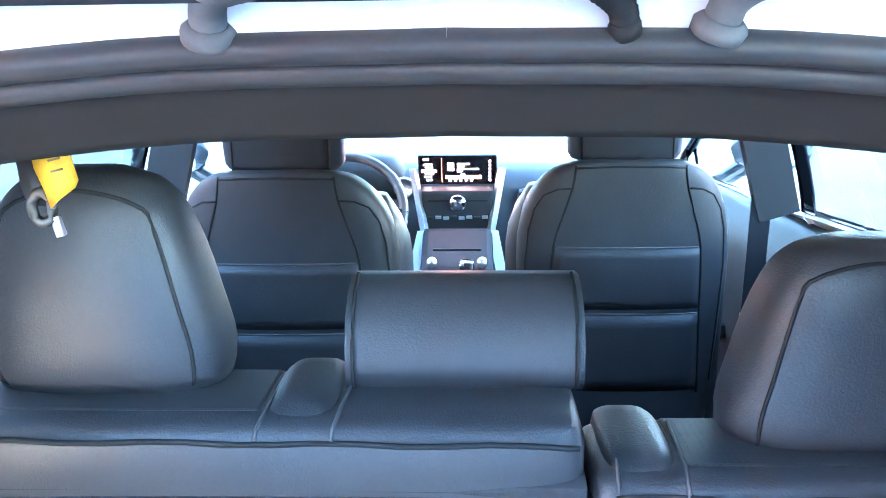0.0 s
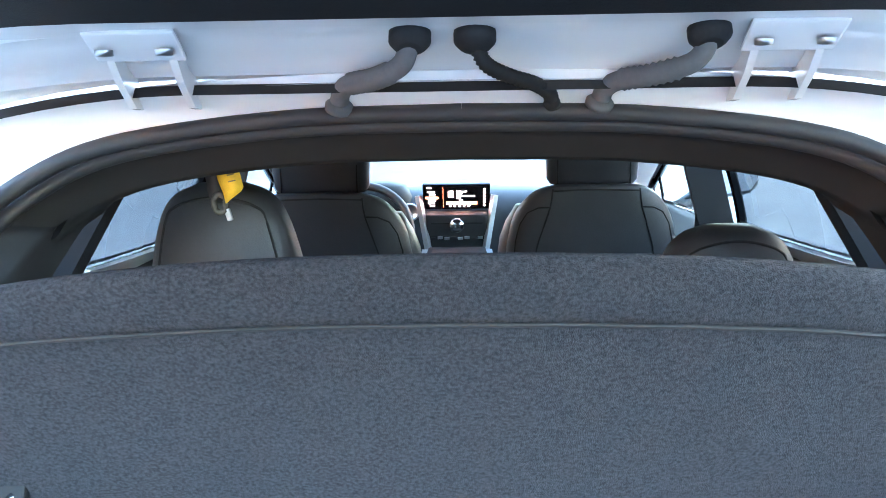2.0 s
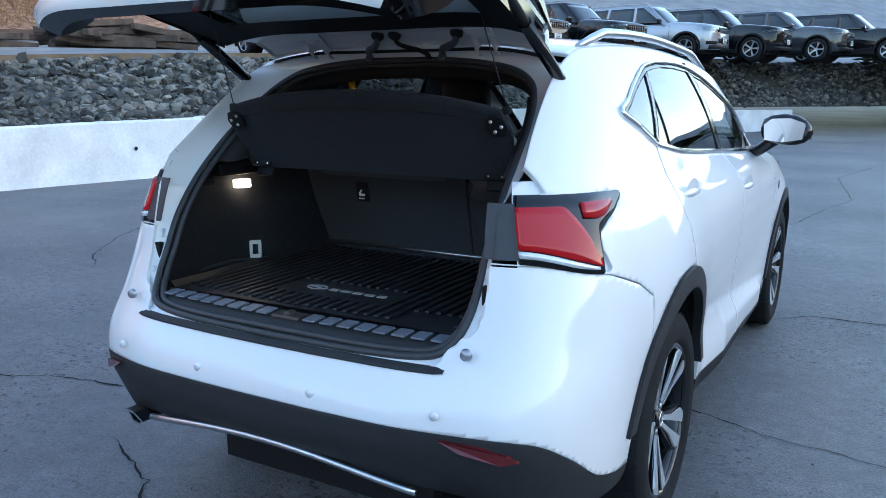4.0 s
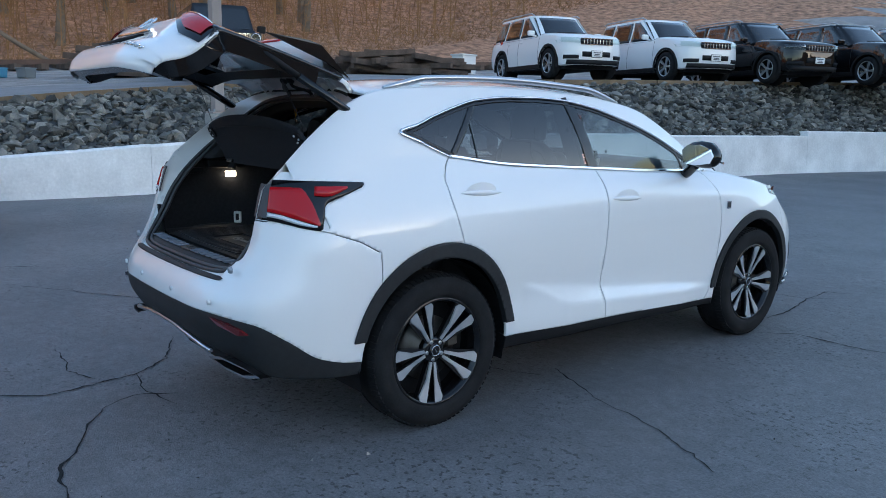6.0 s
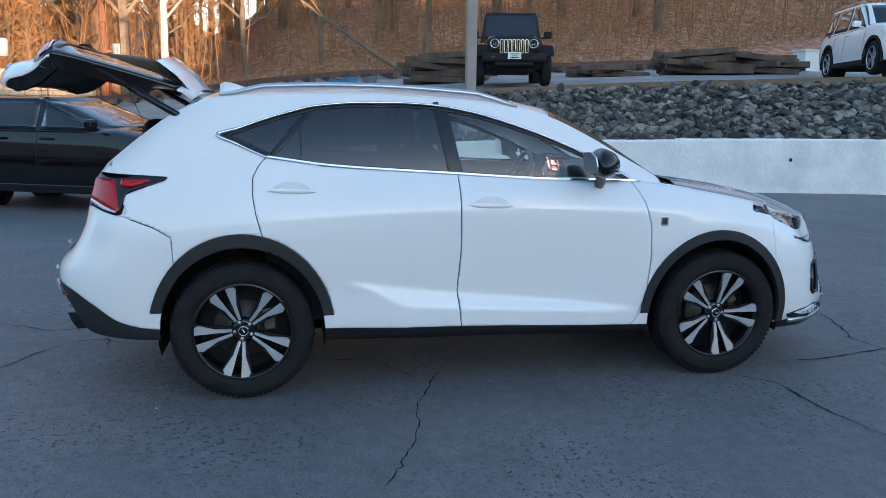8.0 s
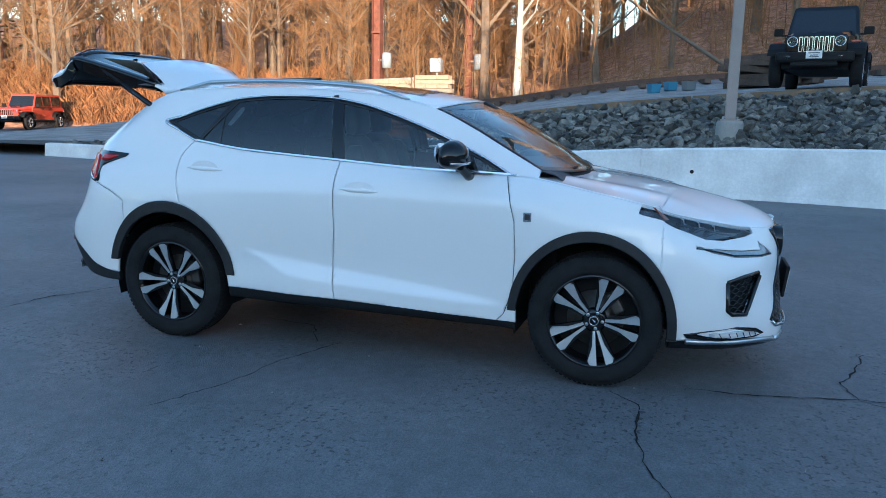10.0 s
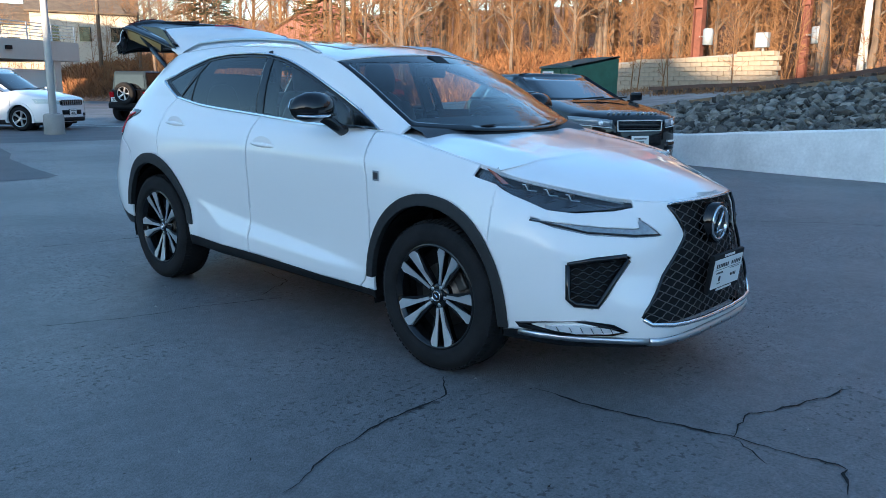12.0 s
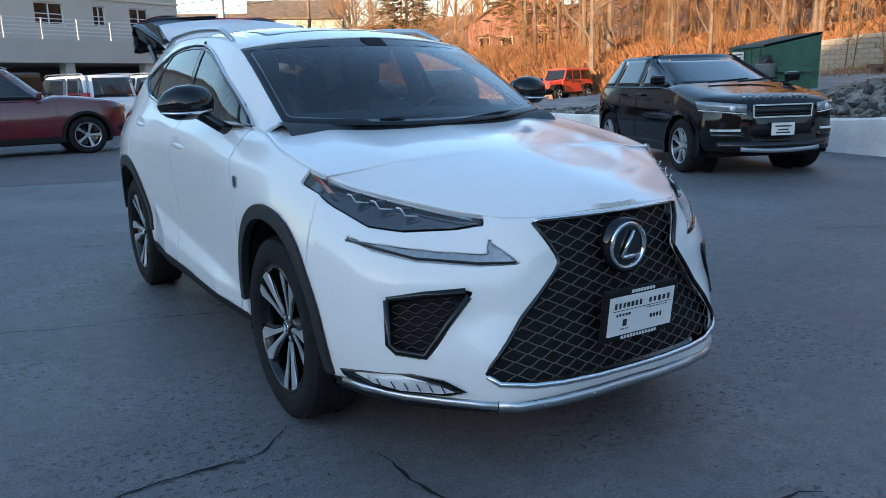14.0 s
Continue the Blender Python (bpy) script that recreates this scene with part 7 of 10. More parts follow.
def gate_patch(t0, t1, u0, u1, nt, nu, d=0.0, thick=.014, out=0.0):
    rws = [[skin(t, u, d - out) for u in np.linspace(u0, u1, nu)] for t in np.linspace(t0, t1, nt)]
    bm = normals(grid(rws))
    if sum(f.normal.y for f in bm.faces) > 0 and t1 > 6 or sum(f.normal.z for f in bm.faces) < 0 and t1 <= 6:
        bmesh.ops.reverse_faces(bm, faces=bm.faces[:])
    for f in bm.faces:
        f.smooth = True
    if thick:
        es = [e for e in bm.edges if e.is_boundary]
        bm.normal_update()
        ret = bmesh.ops.extrude_edge_only(bm, edges=es)
        for g in ret["geom"]:
            if isinstance(g, bmesh.types.BMVert):
                src = [e.other_vert(g) for e in g.link_edges]
                n = sum((v.normal for v in src), Vector()).normalized()
                g.co -= n * thick
    return bm


gate = part("tailgate", gate_patch(6.0, 13, -1, 1, 30, 34), "paint_white", car, "open white tailgate")
gate.matrix_basis = gate_m
part("gate_header", gate_patch(0, 1.25, -1, 1, 6, 24, 0, .02), "paint_white", gate)
gw = part("rear_window", gate_patch(1.25, 5.3, -.97, .97, 16, 24, .006, .004), "glass_dark", gate, "dark tinted rear window")
part("window_ledge", gate_patch(5.2, 6.05, -1, 1, 6, 24, 0, .02), "gloss_black", gate)
for u0, u1 in ((-1, -.90), (.90, 1)):
    part("window_side", gate_patch(1.2, 5.3, u0, u1, 16, 4, -.004, .02), "gloss_black", gate, "gloss black side of the rear window")
# spoiler
rws = []
for u in np.linspace(-1, 1, 29):
    hw = .525
    dn = .045 * abs(u) ** 3
    rws.append([(u * hw * .93, -.24, 1.578 - dn), (u * hw, -.36, 1.572 - dn), (u * hw * 1.02, -.47 - .03 * (1 - abs(u)), 1.540 - dn), (u * hw * 1.02, -.476 - .03 * (1 - abs(u)), 1.528 - dn), (u * hw, -.38, 1.505 - dn), (u * hw * .96, -.30, 1.53 - dn)])
spo = part("spoiler", normals(grid(rws)), "paint_white", gate, "white roof spoiler with black fins", smooth=True)
for sg in (-1, 1):
    bm = bmesh.new()
    plate(bm, [(sg * .535, -.27, 1.53), (sg * .545, -.47, 1.492), (sg * .55, -.52, 1.455), (sg * .575, -.66, 1.29), (sg * .57, -.56, 1.36), (sg * .545, -.40, 1.47)], (sg * .012, 0, 0))
    part("spoiler_fin", normals(bm), "gloss_black", spo, "gloss black spoiler fin")
bm = bmesh.new()
box(bm, (.26, .01, .014), (0, -.502, 1.533), .003)
part("brake_light", bm, "lens_red", spo, "high brake light")
# wiper on the rear window
bm = bmesh.new()
tube(bm, [skin(5.1, 0, -.02), skin(4.9, .25, -.02), skin(4.7, .5, -.015)], [.012, .008, .006], 6)
part("rear_wiper", bm, "plastic_dark", gate, "black rear wiper")
# lamps on the gate
for sg in (-1, 1):
    bm = bmesh.new()
    rws = [[skin(t, sg * u, -.006) for u in np.linspace(u0, .985, 8)] for t, u0 in ((6.15, .42), (6.7, .50), (7.3, .60), (7.9, .72), (8.3, .80))]
    bm.free()
    bm = normals(grid(rws))
    lp = part("gate_lamp", bm, "gloss_black", gate, "red and clear lamp on the tailgate", smooth=True)
    rws = [[skin(t, sg * u, -.012) for u in np.linspace(u0, .95, 7)] for t, u0 in ((6.4, .55), (6.9, .62), (7.4, .70), (7.8, .80))]
    part("red_lens", normals(grid(rws)), "lens_red", lp, "red lens", smooth=True)
    rws = [[skin(t, sg * u, -.014) for u in np.linspace(.45, .93, 7)] for t in (6.25, 6.42)]
    part("clear_lens", normals(grid(rws)), "lens_clear", lp, "pale lens strip", smooth=True)
# plate recess, garnish, badges
bm = normals(grid([[skin(t, u, -.002 if edge else .012) for u, edge in ((-.33, 1), (-.31, 0), (.31, 0), (.33, 1))] for t in (8.2, 8.5, 10.3, 10.6)]))
rec = part("plate_recess", bm, "paint_white", gate, "recess for the number plate")
bm = normals(grid([[skin(t, u, -.004) for u in np.linspace(-.27, .27, 6)] for t in (8.75, 10.2)]))
part("plate_card", bm, "white_card", rec, "white dealer card")
bm = bmesh.new()
for t0, t1, u0, u1 in ((8.7, 8.7, -.28, .28), (10.25, 10.25, -.28, .28), (8.7, 10.25, -.28, -.28), (8.7, 10.25, .28, .28)):
    tube(bm, [skin(t0, u0, -.008), skin((t0 + t1) / 2, (u0 + u1) / 2, -.008), skin(t1, u1, -.008)], .007, 6)
part("plate_frame", bm, "plastic_dark", rec, "black plate frame")
bm = bmesh.new()
tube(bm, [skin(8.15, u, -.008) for u in np.linspace(-.36, .36, 11)], .010, 6)
part("plate_garnish", bm, "chrome", gate, "chrome bar above the plate")
bm = bmesh.new()
for k in range(5):
    tube(bm, [skin(10.9, .62 + .05 * k, -.004), skin(11.25, .60 + .05 * k, -.004)], .004, 5)
part("model_badge", bm, "chrome", gate, "small chrome model badge as bars")
bm = bmesh.new()
ctr = skin(7.1, 0, -.008)
tube(bm, [ctr + Vector((.055 * math.cos(a), 0, .042 * math.sin(a))) for a in np.linspace(0, 2 * math.pi, 25)], .005, 6, False)
tube(bm, [ctr + Vector((.015, 0, .022)), ctr + Vector((-.012, 0, -.016)), ctr + Vector((.03, 0, -.018))], .005, 6)
part("rear_emblem", bm, "chrome", gate, "chrome oval emblem")
# inner trim
rws = [[skin(t, u * .96, .075 + .02 * math.sin(math.pi * min(1, max(0, (t - 5.3) / 7.6)))) for u in np.linspace(-1, 1, 30)] for t in np.linspace(5.3, 12.9, 26)]
inner = part("inner_trim", normals(grid(rws)), "plastic_dark", gate, "black plastic inner trim of the tailgate", smooth=True)
rim_pts = [[skin(t, u, d) for d in (.012, .045, .075)] for t, u in [(t, 1) for t in np.linspace(2.2, 13, 38)] + [(13, u) for u in np.linspace(1, -1, 24)] + [(t, -1) for t in np.linspace(13, 2.2, 38)]]
part("gate_edge", normals(grid(rim_pts, False)), "gloss_black", gate, "black edge of the tailgate", smooth=True)
# black strip drawn for the shadowed gap between gate and roof
part("gap_shade_strip", normals(grid([[skin(.06, u, d) for d in (.030, .044)] for u in np.linspace(-.98, .98, 30)])), "rubber", gate, "thin black strip standing in for the shaded gap at the roof edge")
# window surround inside
for u0, u1 in ((-1, -.80), (.80, 1)):
    rws = [[skin(t, u * .985, .07) for u in np.linspace(u0, u1, 6)] for t in np.linspace(2.2, 5.5, 14)]
    part("window_lining", normals(grid(rws)), "plastic_dark", gate, smooth=True)
rws = [[skin(t, u * .985, .07, .7) for u in np.linspace(-1, 1, 24)] for t in (2.12, 2.3, 2.7)]
part("upper_lining", normals(grid(rws)), "plastic_dark", gate, smooth=True)
rws = [[skin(t, u * .99, .022 + .004 * (t > .5) + .034 * max(0, (t - 1.0) / 1.18) ** 1.5, .60) for u in np.linspace(-1, 1, 24)] for t in (.12, .3, .45, .65, .9, 1.1, 1.3, 1.65, 1.9, 2.18)]
band = part("hinge_panel", normals(grid(rws)), "paint_white", gate, "white painted hinge panel", smooth=True)
# hinges stay with the body
for sg in (-1, 1):
    hn = None
    for dx in (-.032, .032):
        bm = bmesh.new()
        x = sg * .322 + dx
        plate(bm, [(x - .004, y, z) for y, z in ((-.19, 1.530), (-.232, 1.534), (-.262, 1.560), (-.285, 1.592), (-.272, 1.600), (-.245, 1.575), (-.20, 1.556))], (.008, 0, 0))
        if hn is None:
            hn = part("gate_hinge", normals(bm), "paint_white", car, "white tailgate hinge")
        else:
            part("hinge_arm", normals(bm), "paint_white", hn)
    bm = bmesh.new()
    box(bm, (.092, .045, .006), (sg * .322, -.292, 1.596), .003, Matrix.Rotation(radians(-36), 3, 'X'))
    part("hinge_plate", bm, "paint_white", hn)
    for dx in (-.030, .030):
        bm = bmesh.new()
        lathe(bm, [(.0, .009), (-.006, .009), (-.007, .0005)], 10, "z", (sg * .322 + dx, -.296, 1.592))
        part("hinge_bolt", bm, "satin", hn)
    # gas strut
    a, b = Vector((sg * .592, -.262, 1.430)), Vector((sg * .575, -.715, 1.70))
    bm = bmesh.new()
    tube(bm, [a + (b - a) * t for t in (0, .02, .62)], [.014, .018, .018], 12)
    st = part("gas_strut", bm, "gloss_black", car, "black tailgate strut")
    bm = bmesh.new()
    tube(bm, [a + (b - a) * t for t in (.60, 1.0)], .0135, 10)
    part("strut_rod", bm, "plastic_dark", st)
    bm = bmesh.new()
    box(bm, (.030, .03, .055), a + Vector((0, .004, -.01)), .008)
    part("strut_mount", bm, "rubber", st, "black strut mount")
    bm = bmesh.new()
    box(bm, (.022, .022, .03), b, .006)
    part("strut_mount", bm, "rubber", st, "black strut mount")


def hose(pts, r, mat, ribs, label):
    """Corrugated cable sleeve with end grommets."""
    n = len(pts)
    us = np.arange(n)
    cx, cy, cz = (spline(us, [p[i] for p in pts]) for i in range(3))
    path = [Vector((float(cx(u)), float(cy(u)), float(cz(u)))) for u in np.linspace(0, n - 1, 60)]
    rs = []
    for k in range(60):
        t = k / 59
        inr = ribs[0] < t < ribs[1]
        rs.append(r * ((1.18 if r > .008 else 1.35) if inr and k % 2 else 1.0))
    bm = bmesh.new()
    tube(bm, path, rs, 12)
    hs = part("cable_sleeve", bm, mat, car, label)
    d = (path[1] - path[0]).normalized()
    bm = bmesh.new()
    tube(bm, [path[0] - d * .004, path[0] + d * .002, path[0] + d * .006], [r * 1.5, r * 1.5, r * 1.05], 16)
    part("sleeve_foot", bm, mat, hs)
    d = Vector((0, -.5, -.87))          # round grommet flat on the gate
    bm = bmesh.new()
    tube(bm, [path[-1] - d * .010, path[-1] + d * .001, path[-1] + d * .006, path[-1] + d * .010], [.021, .021, .017, r * 1.1], 20)
    part("sleeve_grommet", bm, "rubber", hs)
    return hs


hose([(-.134, -.212, 1.533), (-.130, -.222, 1.548), (-.118, -.240, 1.556), (-.092, -.258, 1.560), (-.068, -.276, 1.568), (-.056, -.284, 1.578), (-.050, -.290, 1.596)], .0105, "grommet", (.35, .66), "grey rubber cable sleeve")
hose([(.150, -.212, 1.533), (.154, -.222, 1.548), (.166, -.240, 1.556), (.192, -.258, 1.560), (.222, -.276, 1.568), (.236, -.284, 1.578), (.242, -.290, 1.596)], .0105, "grommet", (.35, .66), "grey rubber cable sleeve")
hose([(.098, -.214, 1.533), (.094, -.222, 1.544), (.076, -.240, 1.554), (.048, -.262, 1.562), (.024, -.280, 1.574), (.014, -.288, 1.596)], .0062, "rubber", (.05, .93), "thin black corrugated cable")

# ---- parked cars ----
WHEEL_CACHE = {}


def wheel_meshes(radius, width, rim_r, spokes, spoke_mat):
    key = (radius, width, rim_r, spokes, spoke_mat)
    if key in WHEEL_CACHE:
        return WHEEL_CACHE[key]
    out = []
    h = width / 2
    bm = bmesh.new()
    lathe(bm, [(-h * .8, rim_r), (-h, rim_r + .02), (-h, radius - .05), (-h * .82, radius - .012), (-h * .5, radius), (h * .5, radius),
               (h * .82, radius - .012), (h, radius - .05), (h, rim_r + .02), (h * .8, rim_r), (h * .2, rim_r - .01), (-h * .8, rim_r - .01)], 36)
    out.append(("wheel", "tyre", normals(bm)))
    bm = bmesh.new()
    lathe(bm, [(h * .84, rim_r + .004), (h * .86, rim_r - .008), (h * .5, rim_r - .02), (h * .15, rim_r - .03), (h * .12, .0)], 30)
    out.append(("barrel", "gloss_black", normals(bm)))
    bm = bmesh.new()
    lathe(bm, [(h * .86, rim_r + .008), (h * .95, rim_r - .002), (h * .86, rim_r - .016)], 30)
    for k in range(spokes):
        a = 2 * math.pi * k / spokes
        rows = []
        for r, hw, dx in ((.03, .030, .62), (rim_r * .4, .026, .74), (rim_r * .75, .034, .80), (rim_r - .006, .048, .84)):
            rows.append([(h * dx - .03, r, -hw), (h * dx, r, -hw * .7), (h * dx, r, hw * .7), (h * dx - .03, r, hw)])
        s = grid(rows)
        for v in s.verts:
            y, z = v.co.y, v.co.z
            v.co.y, v.co.z = y * math.cos(a) - z * math.sin(a), y * math.sin(a) + z * math.cos(a)
        me = bpy.data.meshes.new("tmp")
        s.to_mesh(me)
        s.free()
        bm.from_mesh(me)
        bpy.data.meshes.remove(me)
    lathe(bm, [(h * .6, .045), (h * .82, .04), (h * .86, .028), (h * .86, .0)], 12)
    out.append(("rim", spoke_mat, normals(bm)))
    res = []
    for name, mat, b in out:
        me = bpy.data.meshes.new(name)
        for f in b.faces:
            f.smooth = name != "rim"
        b.to_mesh(me)
        b.free()
        me.materials.append(M[mat])
        res.append((name, me))
    WHEEL_CACHE[key] = res
    return res


def add_wheel(car, x, y, radius, width, rim_r, spokes, spoke_mat, name="wheel", m=None):
    res = wheel_meshes(radius, width, rim_r, spokes, spoke_mat)
    base = m if m is not None else pose(x, y, radius, 0, 0, 0 if x > 0 else 180)
    w = shared(name, res[0][1], car, base)
    for n, me in res[1:]:
        shared(n, me, w)
    return w


def patch(fn, us, vs, back, name, mat, car, label=""):
    """A thin lid that follows a surface fn(u, v), with an edge turned to the back vector."""
    bm = grid([[fn(u, v) for u in us] for v in vs])
    normals(bm)
    rim(bm, .03, Vector(back))
    for f in bm.faces:
        f.smooth = True
    return part(name, bm, mat, car, label)


def number_card(car, at, facing, w=.31, hh=.155):
    """A white dealer card with plain bars in a dark holder."""
    bm = bmesh.new()
    box(bm, (w + .02, .02, hh + .02), at, .004)
    holder = part("plate_holder", bm, "plastic_dark", car)
    bm = bmesh.new()
    box(bm, (w, .008, hh), (at[0], at[1] + facing * .012, at[2]), .002)
    part("plate_card", bm, "white_card", holder, "white dealer card")
    bm = bmesh.new()
    for z, k in ((.035, .7), (-.01, .45), (-.045, .6)):
        box(bm, (w * k, .004, .018), (at[0], at[1] + facing * .018, at[2] + z))
    part("card_print", bm, "ink", holder, "dark printed bars")


def road_car(name, label, paint, m, L=4.8, W=1.95, H=1.75, wb=2.9, front_over=.9, clear=.22, hood=(.98, 1.1), belt=1.08, cowl=1.05, lean=.75,
             roof_end=-1.85, tail_in=.35, tyre=.37, rim_r=.25, spokes=5, spoke_mat="alloy_silver", trim="plastic_dark", cladding=False, grille="mesh", van=False,
             rails="satin", lit=False, roof_w=.78, tail_z=.9, group="", glass_mat="glass_far", pillars=True, lettering=False):
    car = empty(name, label, "car", group, m=m)
    hl, hw = L / 2, W / 2
    yf = hl - front_over
    yr = yf - wb
    sill = clear + .03
    wf = pchip([-hl, -hl + .05, -hl + .22, -hl + .6, 0, hl - 1.0, hl - .45, hl - .18, hl - .05, hl], [.70, .82, .93, .98, 1, .99, .95, .84, .66, .5])
    top = pchip([-hl, -hl + .12, -hl + .5, cowl - .1, cowl, hl - .55, hl - .2, hl - .04, hl], [belt - .14, belt - .03, belt, belt, hood[1], hood[0] + .03, hood[0] - .03, hood[0] - .14, hood[0] - .22])
    low = pchip([-hl, -hl + .5, yr, yf, hl - .5, hl], [sill + .14, sill + .03, sill, sill, sill + .02, sill + .05])
    prof = ((0.80, 0.0), (.95, .03), (.985, .16), (1.0, .42), (.985, .62), (.965, .80), (.93, .95), (.86, 1.0))

    def section(y):
        w, z0, z1 = hw * float(wf(y)), float(low(y)), float(top(y))
        row = [(w * a, y, z0 + (z1 - z0) * b) for a, b in prof]
        row += [(w * .6, y, z1 + .025), (w * .3, y, z1 + .035), (0, y, z1 + .038)]
        return row
    ys = sorted(set(np.round(np.concatenate([np.linspace(-hl, hl, 34), [-hl + .05, hl - .05, hl - .12]]), 3)))
    rows = [section(y) for y in ys]
    bm = grid(rows)
    for row in (rows[0], rows[-1]):
        bm.faces.new([bm.verts.new(p) for p in row] + [bm.verts.new((0, row[0][1], row[0][2]))])
    bmesh.ops.remove_doubles(bm, verts=bm.verts[:], dist=1e-5)
    arch = tyre + .055
    for ya in (yf, yr):
        phi = lambda co: math.hypot(co.y - ya, co.z - tyre) - arch
        cut(bm, phi, lambda f: middle(f).x > hw * .6)
        bmesh.ops.delete(bm, geom=[f for f in bm.faces if middle(f).x > hw * .55 and math.hypot(middle(f).y - ya, middle(f).z - tyre) < arch], context='FACES')
    mirror_x(bm)
    normals(bm)
    body = part("body", bm, paint, car, smooth=True)
    md = body.modifiers.new("edge", 'EDGE_SPLIT')
    md.split_angle = math.radians(42)
    for ya in (yf, yr):
        for s in (-1, 1):
            bm = bmesh.new()
            lathe(bm, [(s * (hw * .965), arch + .004), (s * (hw * .6), arch + .004), (s * (hw * .6), .0)], 28, "x", (0, ya, tyre))
            bmesh.ops.delete(bm, geom=[v for v in bm.verts if v.co.z < sill - .02 and abs(v.co.x) > hw * .9], context='VERTS')
            part("wheel_well", bm, "plastic_dark", car)
    part_bm = bmesh.new()
    box(part_bm, (W * .78, L * .84, .12), (0, 0, sill + .02), .02)
    part("underbody", part_bm, "plastic_dark", car)
    for ya in (yf, yr):
        for s in (-1, 1):
            bm = bmesh.new()
            pts = [(ya + (arch + .0) * math.cos(a), tyre + arch * math.sin(a)) for a in np.linspace(-.30, math.pi + .30, 20)]
            pts2 = [(ya + (arch + .06) * math.cos(a), tyre + (arch + .06) * math.sin(a)) for a in np.linspace(-.24, math.pi + .24, 20)]
            rows2 = []
            for (y1, z1), (y2, z2) in zip(pts, pts2):
                w1, w2 = hw * float(wf(np.clip(y1, -hl, hl))), hw * float(wf(np.clip(y2, -hl, hl)))
                rows2.append([(s * (w1 * .93), y1, z1), (s * (w1 + .012), y1, z1), (s * (w2 + .008), y2, z2), (s * (w2 - .02), y2, z2)])
            bm.free()
            part("arch_trim", normals(grid(rows2)), trim if cladding else paint, car)
            add_wheel(car, s * (hw - .13), ya, tyre, .24, rim_r, spokes, spoke_mat)
    for s in (-1, 1):
        bm = bmesh.new()
        box(bm, (.05, wb - 2 * arch - .1, .12), (s * hw * .975, (yf + yr) / 2, sill + .05), .015)
        part("sill_trim", bm, trim, car)
    # cabin
    zb = belt - .03
    yA0, yB0 = cowl, cowl - lean
    yD0, yC0 = -hl + .10 + .0, roof_end

    def ring(u):
        k = 1 - (1 - u) ** 1.35
        half_w = hw * (.925 + (roof_w - .925) * k)
        f, r = yA0 + (yB0 - yA0) * u, (-hl + .12) + (roof_end - (-hl + .12)) * (u ** 1.2)
        return half_w, f, r, zb + (H - .045 - zb) * u
    P = 7.0

    def on_side(y, u, s):
        w, f, r, z = ring(u)
        t = min(.999, abs(y - (f + r) / 2) / ((f - r) / 2))
        return Vector((s * w * (1 - t ** P) ** (1 / P), y, z))

    def on_front(x, u, fr):
        w, f, r, z = ring(u)
        t = min(.999, abs(x) / w)
        e = (1 - t ** 4) ** .25 if fr > 0 else (1 - t ** P) ** (1 / P)
        mid, half = (f + r) / 2, (f - r) / 2
        bow = .10 * (t ** 2) * (fr > 0) + .03 * t * t * (fr < 0)
        return Vector((x, mid + fr * (half * (1 - t ** P) ** (1 / P) - bow), z))
    rows = []
    for u in (0, .2, .4, .6, .8, .93, 1.0):
        w, f, r, z = ring(u)
        row = []
        for x in np.linspace(-.97, .97, 15):
            row.append(on_front(x * w, u, 1))
        for y in np.linspace(f - .14, r + .06, 18):
            row.append(on_side(y, u, 1))
        for x in np.linspace(.97, -.97, 15):
            row.append(on_front(x * w, u, -1))
        for y in np.linspace(r + .06, f - .14, 18):
            row.append(on_side(y, u, -1))
        rows.append(row)
    cx = Vector((0, (yB0 + roof_end) / 2, 0))
    for k, dz in ((.93, .025), (.7, .042), (.35, .045)):
        rows.append([Vector((p.x * k, cx.y + (p.y - cx.y) * (k * .5 + .5), H - .045 + dz)) for p in rows[6]])
    bm = grid(rows, True)
    bm.faces.new([bm.verts.new(p) for p in rows[-1]])
    bmesh.ops.remove_doubles(bm, verts=bm.verts[:], dist=1e-5)
    part("roof", normals(bm), paint, car, smooth=True)
    us = np.linspace(.05, .93, 7)

    def pane(fn, a, b, name, back):
        g = [[fn(a(u) + (b(u) - a(u)) * k, u) for k in np.linspace(0, 1, 9)] for u in us]
        g = [[p - Vector(back) * .010 for p in row] for row in g]
        bm = normals(grid(g))
        rim(bm, .014, Vector(back))
        return part(name, bm, glass_mat, car, "dark tinted glass", smooth=True)
    pane(lambda x, u: on_front(x, u, 1), lambda u: -ring(u)[0] * .90, lambda u: ring(u)[0] * .90, "windscreen", (0, -.9, -.4))
    pane(lambda x, u: on_front(x, u, -1), lambda u: -ring(u)[0] * .86, lambda u: ring(u)[0] * .86, "rear_window", (0, 1, 0))
    yb = (cowl + yr) / 2 - .05 if not van else .35
    yc = yr + .12
    for s in (-1, 1):
        fn = lambda y, u: on_side(y, u, s)
        pane(fn, lambda u: max(yb + .05, ring(u)[1] - .20 - .12 * u) , lambda u: yb + .04, "door_window", (-s, 0, 0))
        pane(fn, lambda u: yb - .05, lambda u: yc + .12 * u, "door_window", (-s, 0, 0))
        pane(fn, lambda u: yc - .08 + .10 * u, lambda u: ring(u)[2] + .20 + .05 * u, "quarter_window", (-s, 0, 0))
